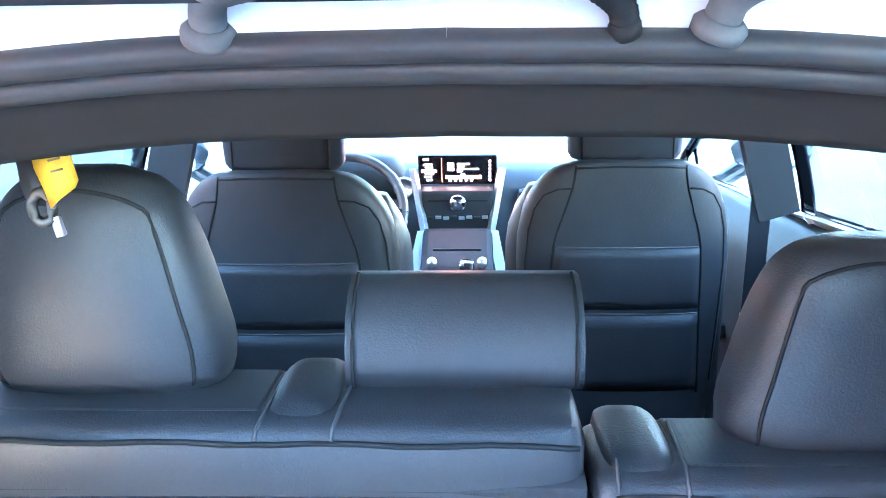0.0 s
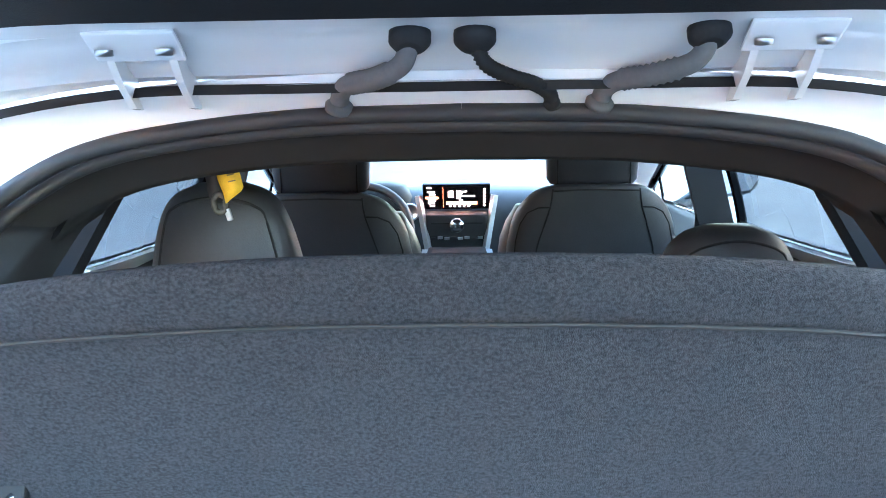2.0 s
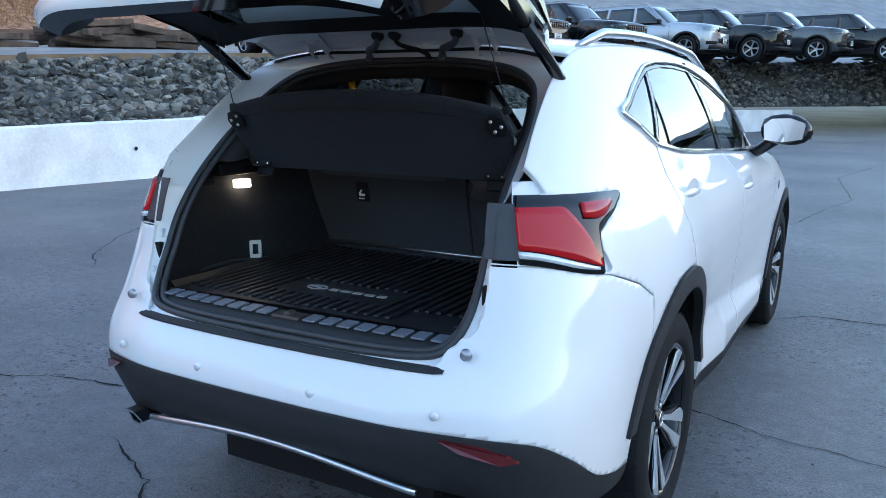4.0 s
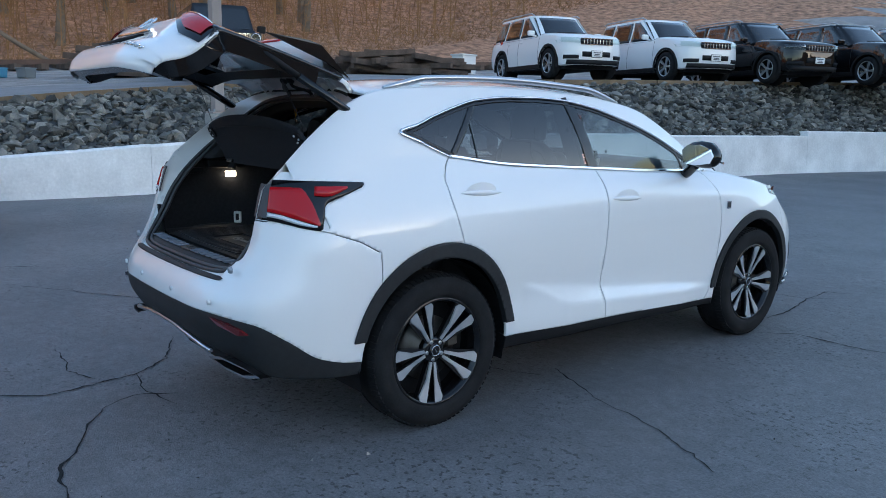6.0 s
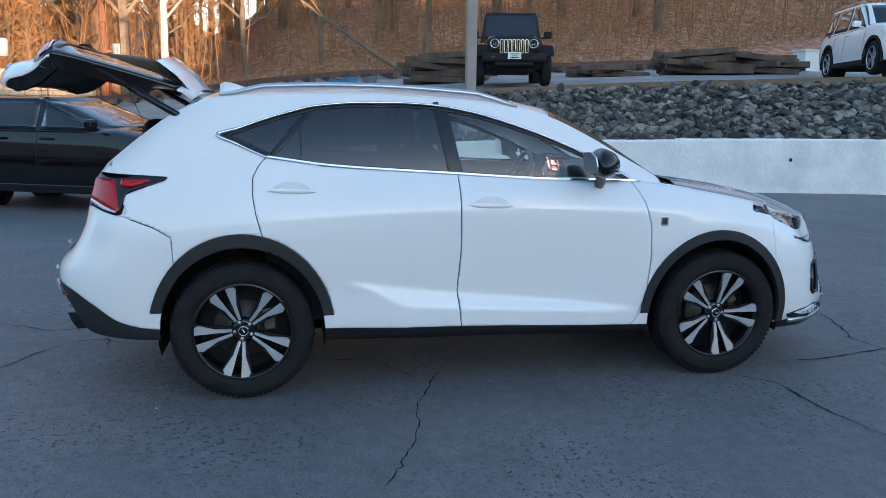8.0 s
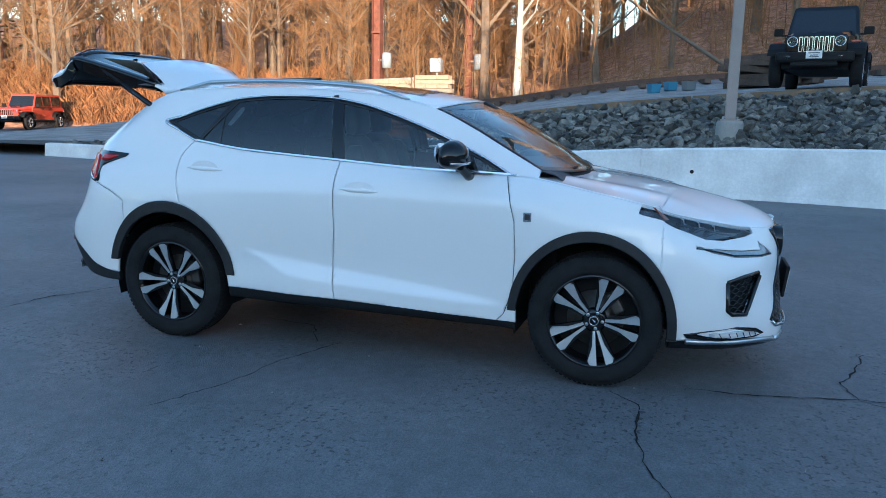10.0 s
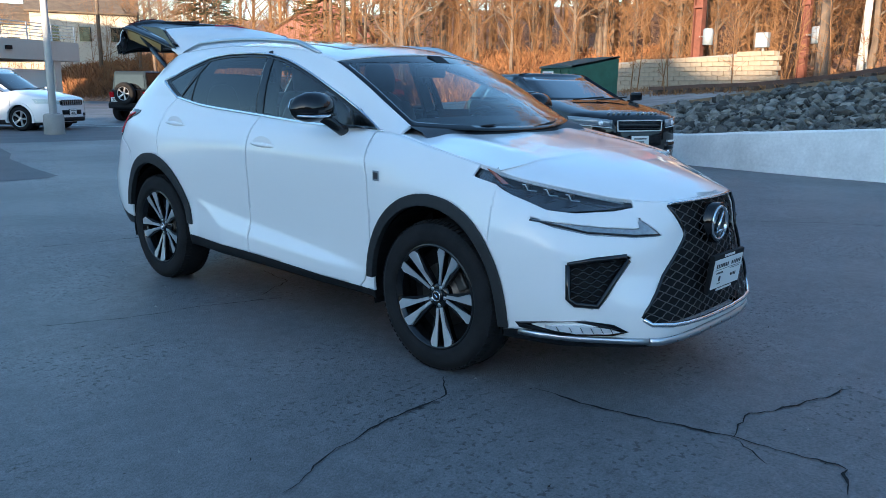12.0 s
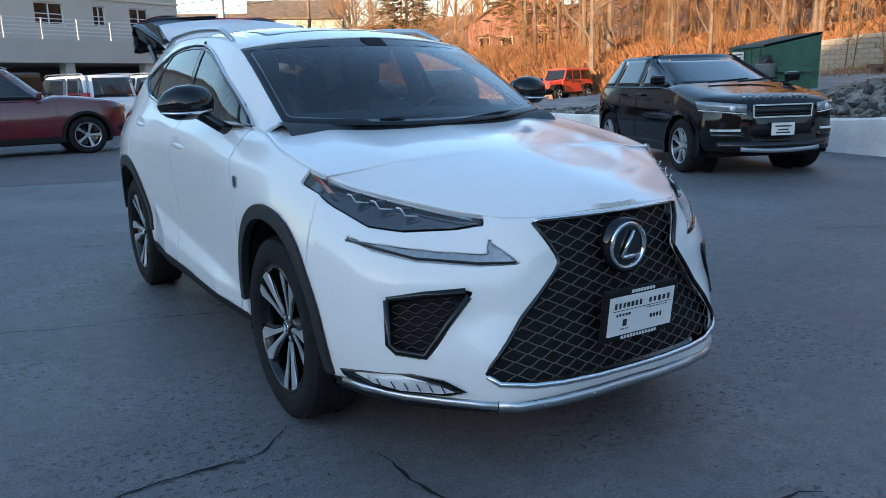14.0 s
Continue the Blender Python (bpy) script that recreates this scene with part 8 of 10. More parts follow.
        # seams, handles and mirrors
        for yy in (cowl + .02, yb, yr + .42):
            bm = bmesh.new()
            z0, z1 = (float(low(yy)) + .14 if yy != yr + .42 else tyre + arch * .75), belt - .04
            prev = None
            for zz in np.linspace(z0, z1, 6):
                k = (zz - float(low(yy))) / (float(top(yy)) - float(low(yy)))
                ww = hw * float(wf(yy)) * float(np.interp(k, [b for a, b in prof], [a for a, b in prof])) + .001
                p = Vector((s * ww, yy, zz))
                if prev is not None:
                    bar(bm, prev, p, .008, .006, (0, 1, 0))
                prev = p
            part("door_seam", bm, "rubber", car)
        for yy in (yb + .16, yr + .52):
            bm = bmesh.new()
            box(bm, (.035, .2, .03), (s * hw * .985, yy, belt - .13), .012)
            part("door_handle", bm, paint, car)
        bm = bmesh.new()
        box(bm, (.2, .10, .14), (s * (hw + .06), cowl - .28, belt + .08), .04)
        box(bm, (.1, .05, .03), (s * (hw - .05), cowl - .28, belt + .01), .01)
        mir = part("wing_mirror", bm, paint if paint != "paint_silver" else "plastic_dark", car)
        if rails:
            bm = bmesh.new()
            x = s * hw * roof_w * .93
            tube(bm, [(x, yB0 - .05, H - .03), (x, yB0 - .2, H + .03), (x, (yB0 + roof_end) / 2, H + .045), (x, roof_end + .25, H + .03), (x, roof_end + .1, H - .02)], .018, 6)
            part("roof_rail", bm, rails, car)

    # nose and tail lids
    def end_fn(fr):
        yy = np.linspace(fr * (hl - 1.0), fr * hl, 40)
        wv = hw * wf(yy)

        def fn(x, z):
            k = float(np.interp(z, [sill, sill + .1, sill + .3, belt - .2, belt], [.93, .98, 1, .97, .9]))
            y = float(np.interp(-abs(x), -wv * k, yy))
            return Vector((x, y + fr * .012, z))
        return fn
    nose_fn, tail_fn = end_fn(1), end_fn(-1)
    zh = hood[0]
    for s in (-1, 1):
        xs = [s * hw * k for k in np.linspace(.50, .93, 8)]
        slim = grille == "slim"
        hp = patch(lambda x, v: nose_fn(x, zh - (.19 if slim else .22) + (.10 if slim else .13) * v + (.10 if slim else .05) * (abs(x) / hw - .5)), xs, (0, .5, 1), (0, -1, 0), "headlamp", "lens_smoke" if slim else "glass_light", car, "clear headlamp")
        if slim:
            q = nose_fn(s * hw * .66, zh - .135)
            bm = bmesh.new()
            bmesh.ops.create_icosphere(bm, subdivisions=2, radius=.040, matrix=Matrix.Translation((q.x, q.y - .014, q.z)))
            part("projector", bm, "lens_clear", hp, "round bright projector", smooth=True)
            bm = bmesh.new()
            for a, b in zip(xs, xs[1:]):
                bar(bm, nose_fn(a, zh - .205 + .10 * (abs(a) / hw - .5)), nose_fn(b, zh - .205 + .10 * (abs(b) / hw - .5)), .02, .014)
            part("lamp_edge", bm, "lens_clear", hp, "bright lower edge")
            bm = bmesh.new()
            for a, b in zip(xs[1:6], xs[2:7]):
                bar(bm, nose_fn(a, sill + .325), nose_fn(b, sill + .325), .025, .028)
            part("fog_lamp", bm, "lens_clear", car, "slim clear fog lamp")
        xs = [s * hw * k for k in np.linspace(.52, .86, 6)]
        patch(lambda x, v: nose_fn(x, sill + .20 + .10 * v), xs, (0, 1), (0, -1, 0), "fog_lamp_recess", trim, car)
        xs = [s * hw * k for k in (np.linspace(.62, .93, 7) if not van else np.linspace(.78, .965, 5))]
        zt = tail_z
        patch(lambda x, v: tail_fn(x, zt + (.16 if not van else .3) * v), xs, (0, .5, 1), (0, 1, 0), "tail_lamp", "lens_lit" if lit else "lens_red", car, "lit red tail lamp" if lit else "red tail lamp")
    gx = np.linspace(-hw * (.40 if grille == "slim" else .48), hw * (.40 if grille == "slim" else .48), 11)
    g = patch(lambda x, v: nose_fn(x, zh - .24 + .14 * v), gx, (0, 1), (0, -1, 0), "grille", "gloss_black", car)
    for z in (-.25, -.10) if grille in ("mesh", "slim") else (-.25, -.205, -.16, -.10):
        bm = bmesh.new()
        for a, b in zip(gx, gx[1:]):
            bar(bm, nose_fn(a, zh + z), nose_fn(b, zh + z), .02, .018)
        part("grille_bar", bm, "chrome", g, "chrome strip")
    if grille == "slim":
        for a in (gx[0], gx[-1]):
            bm = bmesh.new()
            bar(bm, nose_fn(a, zh - .255), nose_fn(a * 1.03, zh - .095), .018, .02, (0, 1, 0))
            part("grille_bar", bm, "chrome", g, "chrome strip")
        for k in range(3):
            bm = bmesh.new()
            for a, b in zip(gx, gx[1:]):
                bar(bm, nose_fn(a, zh - .215 + .04 * k), nose_fn(b, zh - .215 + .04 * k), .02, .010)
            part("grille_slat", bm, "plastic", g)
        low = lambda x: sill + .06 + .10 * (abs(x) / hw) ** 2
        patch(lambda x, v: nose_fn(x, low(x) - .025 + .05 * v) + Vector((0, .02, 0)), np.linspace(-hw * .55, hw * .55, 15), (0, .5, 1), (0, -1, 0), "skid_plate", "paint_silver", car, "grey lower skid plate")
    if grille == "mesh":
        for a in gx[1:-1]:
            bm = bmesh.new()
            bar(bm, nose_fn(a, zh - .23) + Vector((0, .004, 0)), nose_fn(a, zh - .12) + Vector((0, .004, 0)), .016, .02, (0, 1, 0))
            part("grille_slat", bm, "satin", g)
    xs = np.linspace(-hw * .8, hw * .8, 11)
    patch(lambda x, v: nose_fn(x, sill + .06 + .12 * v), xs, (0, 1), (0, -1, 0), "front_skirt", trim, car)
    patch(lambda x, v: nose_fn(x, sill + .26 + .13 * v), np.linspace(-hw * .42, hw * .42, 7), (0, 1), (0, -1, 0), "air_intake", "plastic_dark", car)
    patch(lambda x, v: tail_fn(x, sill + .14 + .20 * v), xs, (0, 1), (0, 1, 0), "rear_skirt", trim, car)
    p = nose_fn(0, sill + .34)
    number_card(car, (0, p.y + .02, sill + .33), 1)
    p = tail_fn(0, .8)
    number_card(car, (0, p.y - .02, tail_z + .02 if not van else .78), -1)
    bm = bmesh.new()
    for s in (-.32, .12):
        tube(bm, [(s + .3, cowl + .04, hood[1] + .05), (s, cowl + .0, hood[1] + .07), (s - .32, cowl - .03, hood[1] + .09)], .012, 5)
    part("wiper", bm, "plastic_dark", car)
    if lettering:
        bm = bmesh.new()
        for k in range(-5, 6):
            if k:
                box(bm, (.042, .008, .035), (k * .085, hl - .14 - .02 * abs(k) * .35, zh - .005), .0, Matrix.Rotation(-.9, 3, 'X'))
        part("bonnet_bars", bm, "rail_white", car, "row of small silver bars")
    return car


def boxy_car(name, label, paint, m, hardtop=None, group="", spokes=5, spoke_mat="alloy_silver", flare="plastic_dark"):
    """A square four-door off-roader with flat guards, slotted grille and a spare wheel."""
    car = empty(name, label, "car", group, m=m)
    hard = hardtop or paint
    hw, R = .74, .40
    yf, yr = 1.47, -1.52

    def solid(nm, mat, rows, sm=False):
        bm = grid(rows)
        for row in (rows[0], rows[-1]):
            bm.faces.new([bm.verts.new(p) for p in row])
        bmesh.ops.remove_doubles(bm, verts=bm.verts[:], dist=1e-5)
        return part(nm, normals(bm), mat, car)

    def sec(y, w, z0, z1, r=.05):
        pts = [(-w, z0), (-w, z1 - r), (-w + r, z1), (0, z1 + .012), (w - r, z1), (w, z1 - r), (w, z0)]
        return [(x, y, z) for x, z in pts]
    solid("tub", paint, [sec(y, w, .5, z) for y, w, z in ((.86, hw, 1.17), (.84, hw, 1.17), (-2.1, hw, 1.17), (-2.14, hw - .03, 1.15))])
    solid("bonnet", paint, [sec(y, w, .72, z, .07) for y, w, z in ((.85, .70, 1.19), (1.4, .62, 1.17), (1.88, .53, 1.12), (1.95, .51, 1.06))])
    gr = solid("grille", paint, [sec(y, w, .68, z, .04) for y, w, z in ((1.90, .60, 1.09), (1.99, .60, 1.07), (2.01, .57, 1.04))])
    for k in range(7):
        bm = bmesh.new()
        x = (k - 3) * .098
        box(bm, (.052, .02, .27), (x, 2.012, .89), .008)
        part("grille_slot", bm, "gloss_black", gr)
        bm = bmesh.new()
        for s in (-1, 1):
            bar(bm, (x + s * .031, 2.016, .745), (x + s * .031, 2.016, 1.03), .012, .014, (0, 1, 0))
        bar(bm, (x - .03, 2.016, 1.035), (x + .03, 2.016, 1.035), .014, .014)
        bar(bm, (x - .03, 2.016, .742), (x + .03, 2.016, .742), .014, .014)
        part("slot_frame", bm, "chrome" if paint == "paint_black" else "satin", gr, "bright frame")
    for s in (-1, 1):
        bm = bmesh.new()
        lathe(bm, [(0, .098), (.03, .098), (.035, .085), (.015, .08), (.02, .0)], 24, "y", (s * .455, 2.0, .945))
        hl = part("headlamp", normals(bm), "glass_light", car, "round headlamp")
        bm = bmesh.new()
        lathe(bm, [(.02, .11), (.045, .106), (.045, .092), (.02, .09)], 24, "y", (s * .455, 2.0, .945))
        part("lamp_ring", normals(bm), "chrome", hl)
        bm = bmesh.new()
        box(bm, (.16, .05, .05), (s * .74, 1.99, .93), .015)
        part("marker_lamp", bm, "lens_amber" if "lens_amber" in M else "lens_red", car)
        for ya, sg in ((yf, 1), (yr, -1)):
            prof = [(ya + .56, .72), (ya + .50, .80), (ya + .34, .92), (ya + .2, .95), (ya - .25, .95), (ya - .40, .88), (ya - .53, .62)]
            rows = [[(s * (hw - .16), y, z - .02), (s * (hw - .16), y, z), (s * .92, y, z - .005), (s * .94, y, z - .035), (s * .94, y, z - .06), (s * .80, y, z - .06)] for y, z in prof]
            solid("wheel_guard", flare, rows)
            add_wheel(car, s * .79, ya, R, .24, .24, spokes, spoke_mat)
        bm = bmesh.new()
        tube(bm, [(s * .80, .95, .46), (s * .83, .8, .44), (s * .83, -.95, .44), (s * .8, -1.05, .46)], .04, 8)
        part("side_step", bm, "plastic_dark", car)
        for yy in (.84, -.16, -1.0):
            bm = bmesh.new()
            bar(bm, (s * (hw + .002), yy, .56), (s * (hw + .002), yy, 1.14), .01, .008, (0, 1, 0))
            part("door_seam", bm, "rubber", car)
        for yy in (-.04, -.86):
            bm = bmesh.new()
            box(bm, (.05, .16, .04), (s * (hw + .02), yy, 1.07), .012)
            part("door_handle", bm, "plastic_dark", car)
        for yy, zz in ((.76, 1.05), (.76, .72), (-.22, 1.05), (-.22, .72)):
            bm = bmesh.new()
            box(bm, (.03, .09, .05), (s * (hw + .012), yy, zz), .008)
            part("hinge", bm, paint, car)
        bm = bmesh.new()
        box(bm, (.2, .09, .17), (s * (hw + .17), .68, 1.26), .03)
        box(bm, (.14, .04, .04), (s * (hw + .05), .68, 1.19), .01)
        part("wing_mirror", bm, "plastic_dark", car)
    # glass house

    def cab(u):
        return hw - .012 - .085 * u, .74 - .36 * u, -2.06 + .05 * u, 1.16 + .64 * u
    rows = []
    for u in (0, 1.0):
        w, f, r, z = cab(u)
        rows.append([(-w, f, z), (w, f, z), (w, r, z), (-w, r, z)])
    w, f, r, z = cab(1)
    rows += [[(-w + .03, f - .03, z + .03), (w - .03, f - .03, z + .03), (w - .03, r + .04, z + .03), (-w + .03, r + .04, z + .03)]]
    bm = grid(rows, True)
    bm.faces.new([bm.verts.new(p) for p in rows[-1]])
    bmesh.ops.remove_doubles(bm, verts=bm.verts[:], dist=1e-5)
    bmesh.ops.bevel(bm, geom=bm.edges[:], offset=.018, segments=2, affect='EDGES')
    part("hard_top", normals(bm), hard, car)

    def flat_pane(nm, pts, push):
        bm = bmesh.new()
        plate(bm, pts, push)
        part(nm, normals(bm), "glass_far", car, "dark glass")

    def cp(s, y, u):
        return Vector((s * (cab(u)[0] - .002), y, cab(u)[3]))
    for s in (-1, 1):
        for a0, a1, b0, b1 in ((.64, .34, -.12, -.12), (-.2, -.2, -.93, -.93), (-1.06, -1.06, -1.95, -1.93)):
            flat_pane("side_window", [cp(s, a0, .08), cp(s, a1, .88), cp(s, b1, .88), cp(s, b0, .08)], (s * .012, 0, 0))
    f0, f1 = cab(.08), cab(.9)
    flat_pane("windscreen", [(-f0[0] + .07, f0[1], f0[3]), (f0[0] - .07, f0[1], f0[3]), (f1[0] - .05, f1[1], f1[3]), (-f1[0] + .05, f1[1], f1[3])], (0, .014, .006))
    f0, f1 = cab(.1), cab(.85)
    flat_pane("rear_window", [(-f0[0] + .1, f0[2], f0[3]), (f0[0] - .1, f0[2], f0[3]), (f1[0] - .08, f1[2], f1[3]), (-f1[0] + .08, f1[2], f1[3])], (0, -.014, 0))
    bm = bmesh.new()
    box(bm, (1.5, .2, .2), (0, 2.12, .62), .05)
    box(bm, (.9, .12, .1), (0, 2.14, .48), .03)
    part("front_bumper", bm, "plastic_dark", car)
    bm = bmesh.new()
    box(bm, (1.55, .18, .2), (0, -2.22, .58), .05)
    part("rear_bumper", bm, "plastic_dark", car)
    bm = bmesh.new()
    box(bm, (1.3, 3.9, .16), (0, -.05, .46), .04)
    part("chassis", bm, "plastic_dark", car)
    for s in (-1, 1):
        bm = bmesh.new()
        box(bm, (.15, .07, .24), (s * .70, -2.16, .96), .02)
        part("tail_lamp", bm, "lens_red", car, "red tail lamp")
        bm = bmesh.new()
        lathe(bm, [(0, .05), (.03, .045), (.03, 0)], 16, "y", (s * .5, 2.215, .62))
        part("fog_lamp", normals(bm), "glass_light", car)
    bm = bmesh.new()
    box(bm, (.3, .16, .3), (-.05, -2.16, 1.0), .03)
    part("spare_carrier", bm, "plastic_dark", car)
    add_wheel(car, 0, 0, R, .24, .24, spokes, spoke_mat, "spare_wheel", pose(-.05, -2.3, 1.02, 0, 0, -90))
    number_card(car, (0, 2.23, .66), 1)
    number_card(car, (-.48, -2.33, .78) if False else (-.55, -2.19, .80), -1)
    bm = bmesh.new()
    tube(bm, [(.74, 1.1, 1.15), (.76, 1.05, 1.9)], .006, 4)
    part("aerial", bm, "plastic_dark", car)
    bm = bmesh.new()
    for x in (-.3, .25):
        tube(bm, [(x + .28, .80, 1.21), (x, .78, 1.22), (x - .28, .74, 1.25)], .012, 4)
    part("wiper", bm, "plastic_dark", car)
    return car


def terrain(x, y):
    """Height of the upper ground at a place."""
    yy = min(max(y, -14), 30)
    x0 = float(wall_x(yy)) - 0.2 - float(bank_w(yy)) + (max(0, y - 30) * 1.0)
    d = x0 - x
    up = float(far_up(min(d, 20))) + (float(far_up(d)) - float(far_up(20))) * float(hill_up(min(y, 60))) if d > 20 else float(far_up(max(d, 0)))
    z = float(bank_z(min(max(y, -20), 60))) + up
    return z + 0.05 * noise.noise(Vector((x * 0.5, y * 0.5, 0))) * (d > 1) + (0.5 * noise.noise(Vector((x * 0.12, y * 0.12, 4))) if d > 26 else 0)


def stand(x, y, rz, up=True):
    return pose(x, y, terrain(x, y) - .01 if up else 0, 0, 0, rz)


big = dict(L=4.91, W=1.98, H=1.80, wb=2.96, front_over=.88, hood=(1.09, 1.20), belt=1.15, cowl=1.0, lean=.72, roof_end=-2.05, tyre=.39, rim_r=.26, clear=.24, tail_z=1.0, cladding=True)
road_car("compact_suv", "glossy black compact SUV with silver alloy wheels and tinted glass", "paint_black", pose(-7.82, -2.72, 0, 0, 0, -23),
         L=4.37, W=1.92, H=1.60, wb=2.66, front_over=.86, hood=(1.0, 1.13), belt=1.15, cowl=1.02, lean=1.12, roof_end=-1.55, tyre=.36, rim_r=.235, spokes=7, clear=.24,
         trim="paint_black", cladding=False, rails="", roof_w=.74, tail_z=.86, grille="slim", lettering=True)
boxy_car("off_roader", "black four-door off-roader with chrome slotted grille on the upper row", "paint_black", stand(-15.4, 5.8, -102), group="off-roaders")
for x, y, paint, word in ((-12.8, 14.8, "paint_white", "white"), (-11.1, 17.6, "paint_white", "white"), (-9.45, 19.9, "paint_black", "black"), (-7.9, 22.4, "paint_black", "black")):
    road_car("large_suv", word + " large SUV with dark lower trim in the upper row", paint, stand(x, y, -108), group="upper row of cars", rails="satin", spokes=5, **big)
for x, y, paint, word in ((-6.0, 25.0, "paint_silver", "silver"), (-4.4, 27.6, "paint_black", "black"), (-2.6, 30.0, "paint_grey", "dark grey"), (-.4, 32.4, "paint_black", "black")):
    road_car("large_suv", word + " SUV parked in the upper row", paint, stand(x, y, -100), group="upper row of cars", **big)
boxy_car("off_roader", "black off-roader standing beyond the dumpster", "paint_black", pose(-28.6, -20, 0, 0, 0, -75), group="off-roaders")
boxy_car("off_roader", "orange-red four-door off-roader with black guards and bumpers", "paint_orange", pose(-29, -31, 0, 0, 0, -75), group="off-roaders")
boxy_car("off_roader", "black four-door off-roader parked in the lower lot", "paint_black", pose(-11.9, -24.4, 0, 0, 0, 120), group="off-roaders")
boxy_car("off_roader", "dark grey off-roader with a spare wheel on its back", "paint_grey", pose(.9, -20.6, 0, 0, 0, -160), group="off-roaders")
road_car("large_suv", "black large SUV parked in the lower lot", "paint_black", pose(-17.5, -26.2, 0, 0, 0, -66), **big)
road_car("sedan", "white sedan parked between dark cars", "paint_white", pose(-16.2, -31.5, 0, 0, 0, 208), L=4.7, W=1.85, H=1.47, wb=2.8, front_over=.9, hood=(.86, .98), belt=.96, cowl=.95, lean=.95, roof_end=-1.25,
         tyre=.33, rim_r=.22, clear=.17, rails="", tail_z=.78)
road_car("large_suv", "dark red large SUV with lit red tail lamps", "paint_red", pose(1.0, -13.7, 0, 0, 0, 91), lit=True, **big)
vans = dict(L=5.17, W=2.02, H=1.77, wb=3.09, front_over=.98, hood=(.98, 1.13), belt=1.10, cowl=1.3, lean=1.05, roof_end=-2.3, tyre=.345, rim_r=.23, clear=.17, van=True, tail_z=.95, cladding=False, roof_w=.82)
road_car("minivan", "white minivan with dark glass and chrome strip", "paint_white", pose(-4.85, -21.2, 0, 0, 0, 32), group="minivans", **vans)
road_car("minivan", "older white minivan with red upright tail lamps", "paint_white", pose(-1.6, -22.4, 0, 0, 0, 200), group="minivans", **vans)

# ---- riprap stones, pole, woodpiles and track on the bank ----
rnd = random.Random(11)
rock_shapes = []
for k in range(8):
    bm = bmesh.new()
    for _ in range(13):
        v = Vector((rnd.gauss(0, 1), rnd.gauss(0, 1), rnd.gauss(0, 1))).normalized()
        bm.verts.new((v.x * rnd.uniform(.42, .6), v.y * rnd.uniform(.34, .5), v.z * rnd.uniform(.24, .36)))
    bmesh.ops.convex_hull(bm, input=bm.verts[:])
    bmesh.ops.delete(bm, geom=[v for v in bm.verts if not v.link_faces], context='VERTS')
    me = bpy.data.meshes.new("stone")
    bm.to_mesh(me)
    bm.free()
    me.materials.append(M["stone"])
    rock_shapes.append(me)


def slope_at(y, t):
    yy = min(max(y, -14), 30)
    x0 = float(wall_x(yy)) - 0.2 + max(0, y - 30)
    z0, z1, w = float(wall_h(yy)) - 0.06, float(bank_z(y)), float(bank_w(yy))
    return Vector((x0 - w * t, y, z0 + (z1 - z0) * t))


rest_v, rest_f = [], []
picked = 0
y = -13.5
while y < 44:
    for t in np.arange(.02, 1.0, .06):
        for _ in range(2):
            yy, tt = y + rnd.uniform(-.16, .16), t + rnd.uniform(-.05, .05)
            tt = min(max(tt, .03), .97)
            size = rnd.choice((.12, .15, .18, .21, .28)) * rnd.uniform(.8, 1.25) * (.85 if _ else 1)
            p = slope_at(yy, tt) + Vector((0, 0, size * rnd.uniform(.02, .2)))
            m = Matrix.Translation(p) @ Matrix.Rotation(rnd.uniform(0, 6.3), 4, 'Z') @ Matrix.Rotation(rnd.gauss(0, .5), 4, 'X') @ Matrix.Rotation(rnd.gauss(0, .4), 4, 'Y') @ Matrix.Scale(size, 4)
            me = rock_shapes[rnd.randrange(8)]
            if 3.2 < yy < 8.4 and _ == 0 and picked < 300:
                shared("stone", me, rock_bank, m)
                picked += 1
            else:
                o = len(rest_v)
                rest_v += [m @ v.co for v in me.vertices]
                rest_f += [[o + i for i in f.vertices] for f in me.polygons]
    y += .15
me = bpy.data.meshes.new("riprap")
me.from_pydata(rest_v, [], rest_f)
me.materials.append(M["stone"])
tagged(new("riprap", me), "heap of broken grey stones covering the slope", "stones", kind="stuff")

# weathered edge of timber and dry grass along the top
edge = empty("edge_beam", "weathered brown timber edge along the top of the slope", "edge", kind="structure")
for a in np.arange(-9, 30, 3.0):
    bm = bmesh.new()
    pts = [slope_at(yy, 1.03) + Vector((0, 0, .02)) for yy in (a + .02, a + 1.5, a + 2.98)]
    for p, q in zip(pts, pts[1:]):
        bar(bm, p, q, .16, .13)
    part("beam", bm, "timber", edge)


def blades(name, label, places, mat, tall, wide, rs, category="grass"):
    vs, fs = [], []
    for (x, yy, z) in places:
        for _ in range(3):
            a, h = rs.uniform(0, 6.3), tall * rs.uniform(.5, 1.2)
            dx, dy = math.cos(a), math.sin(a)
            b = Vector((x + rs.uniform(-.05, .05), yy + rs.uniform(-.05, .05), z))
            lx, ly = rs.gauss(0, .35) * h, rs.gauss(0, .35) * h
            o = len(vs)
            vs += [b + Vector((dx, dy, 0)) * wide, b - Vector((dx, dy, 0)) * wide, b + Vector((lx * .4 + dx * wide * .6, ly * .4 + dy * wide * .6, h * .6)), b + Vector((lx, ly, h))]
            fs += [(o, o + 1, o + 2), (o + 1, o + 3, o + 2)]
    me = bpy.data.meshes.new(name)
    me.from_pydata(vs, [], fs)
    me.materials.append(M[mat])
    return tagged(new(name, me), label, category, kind="stuff")


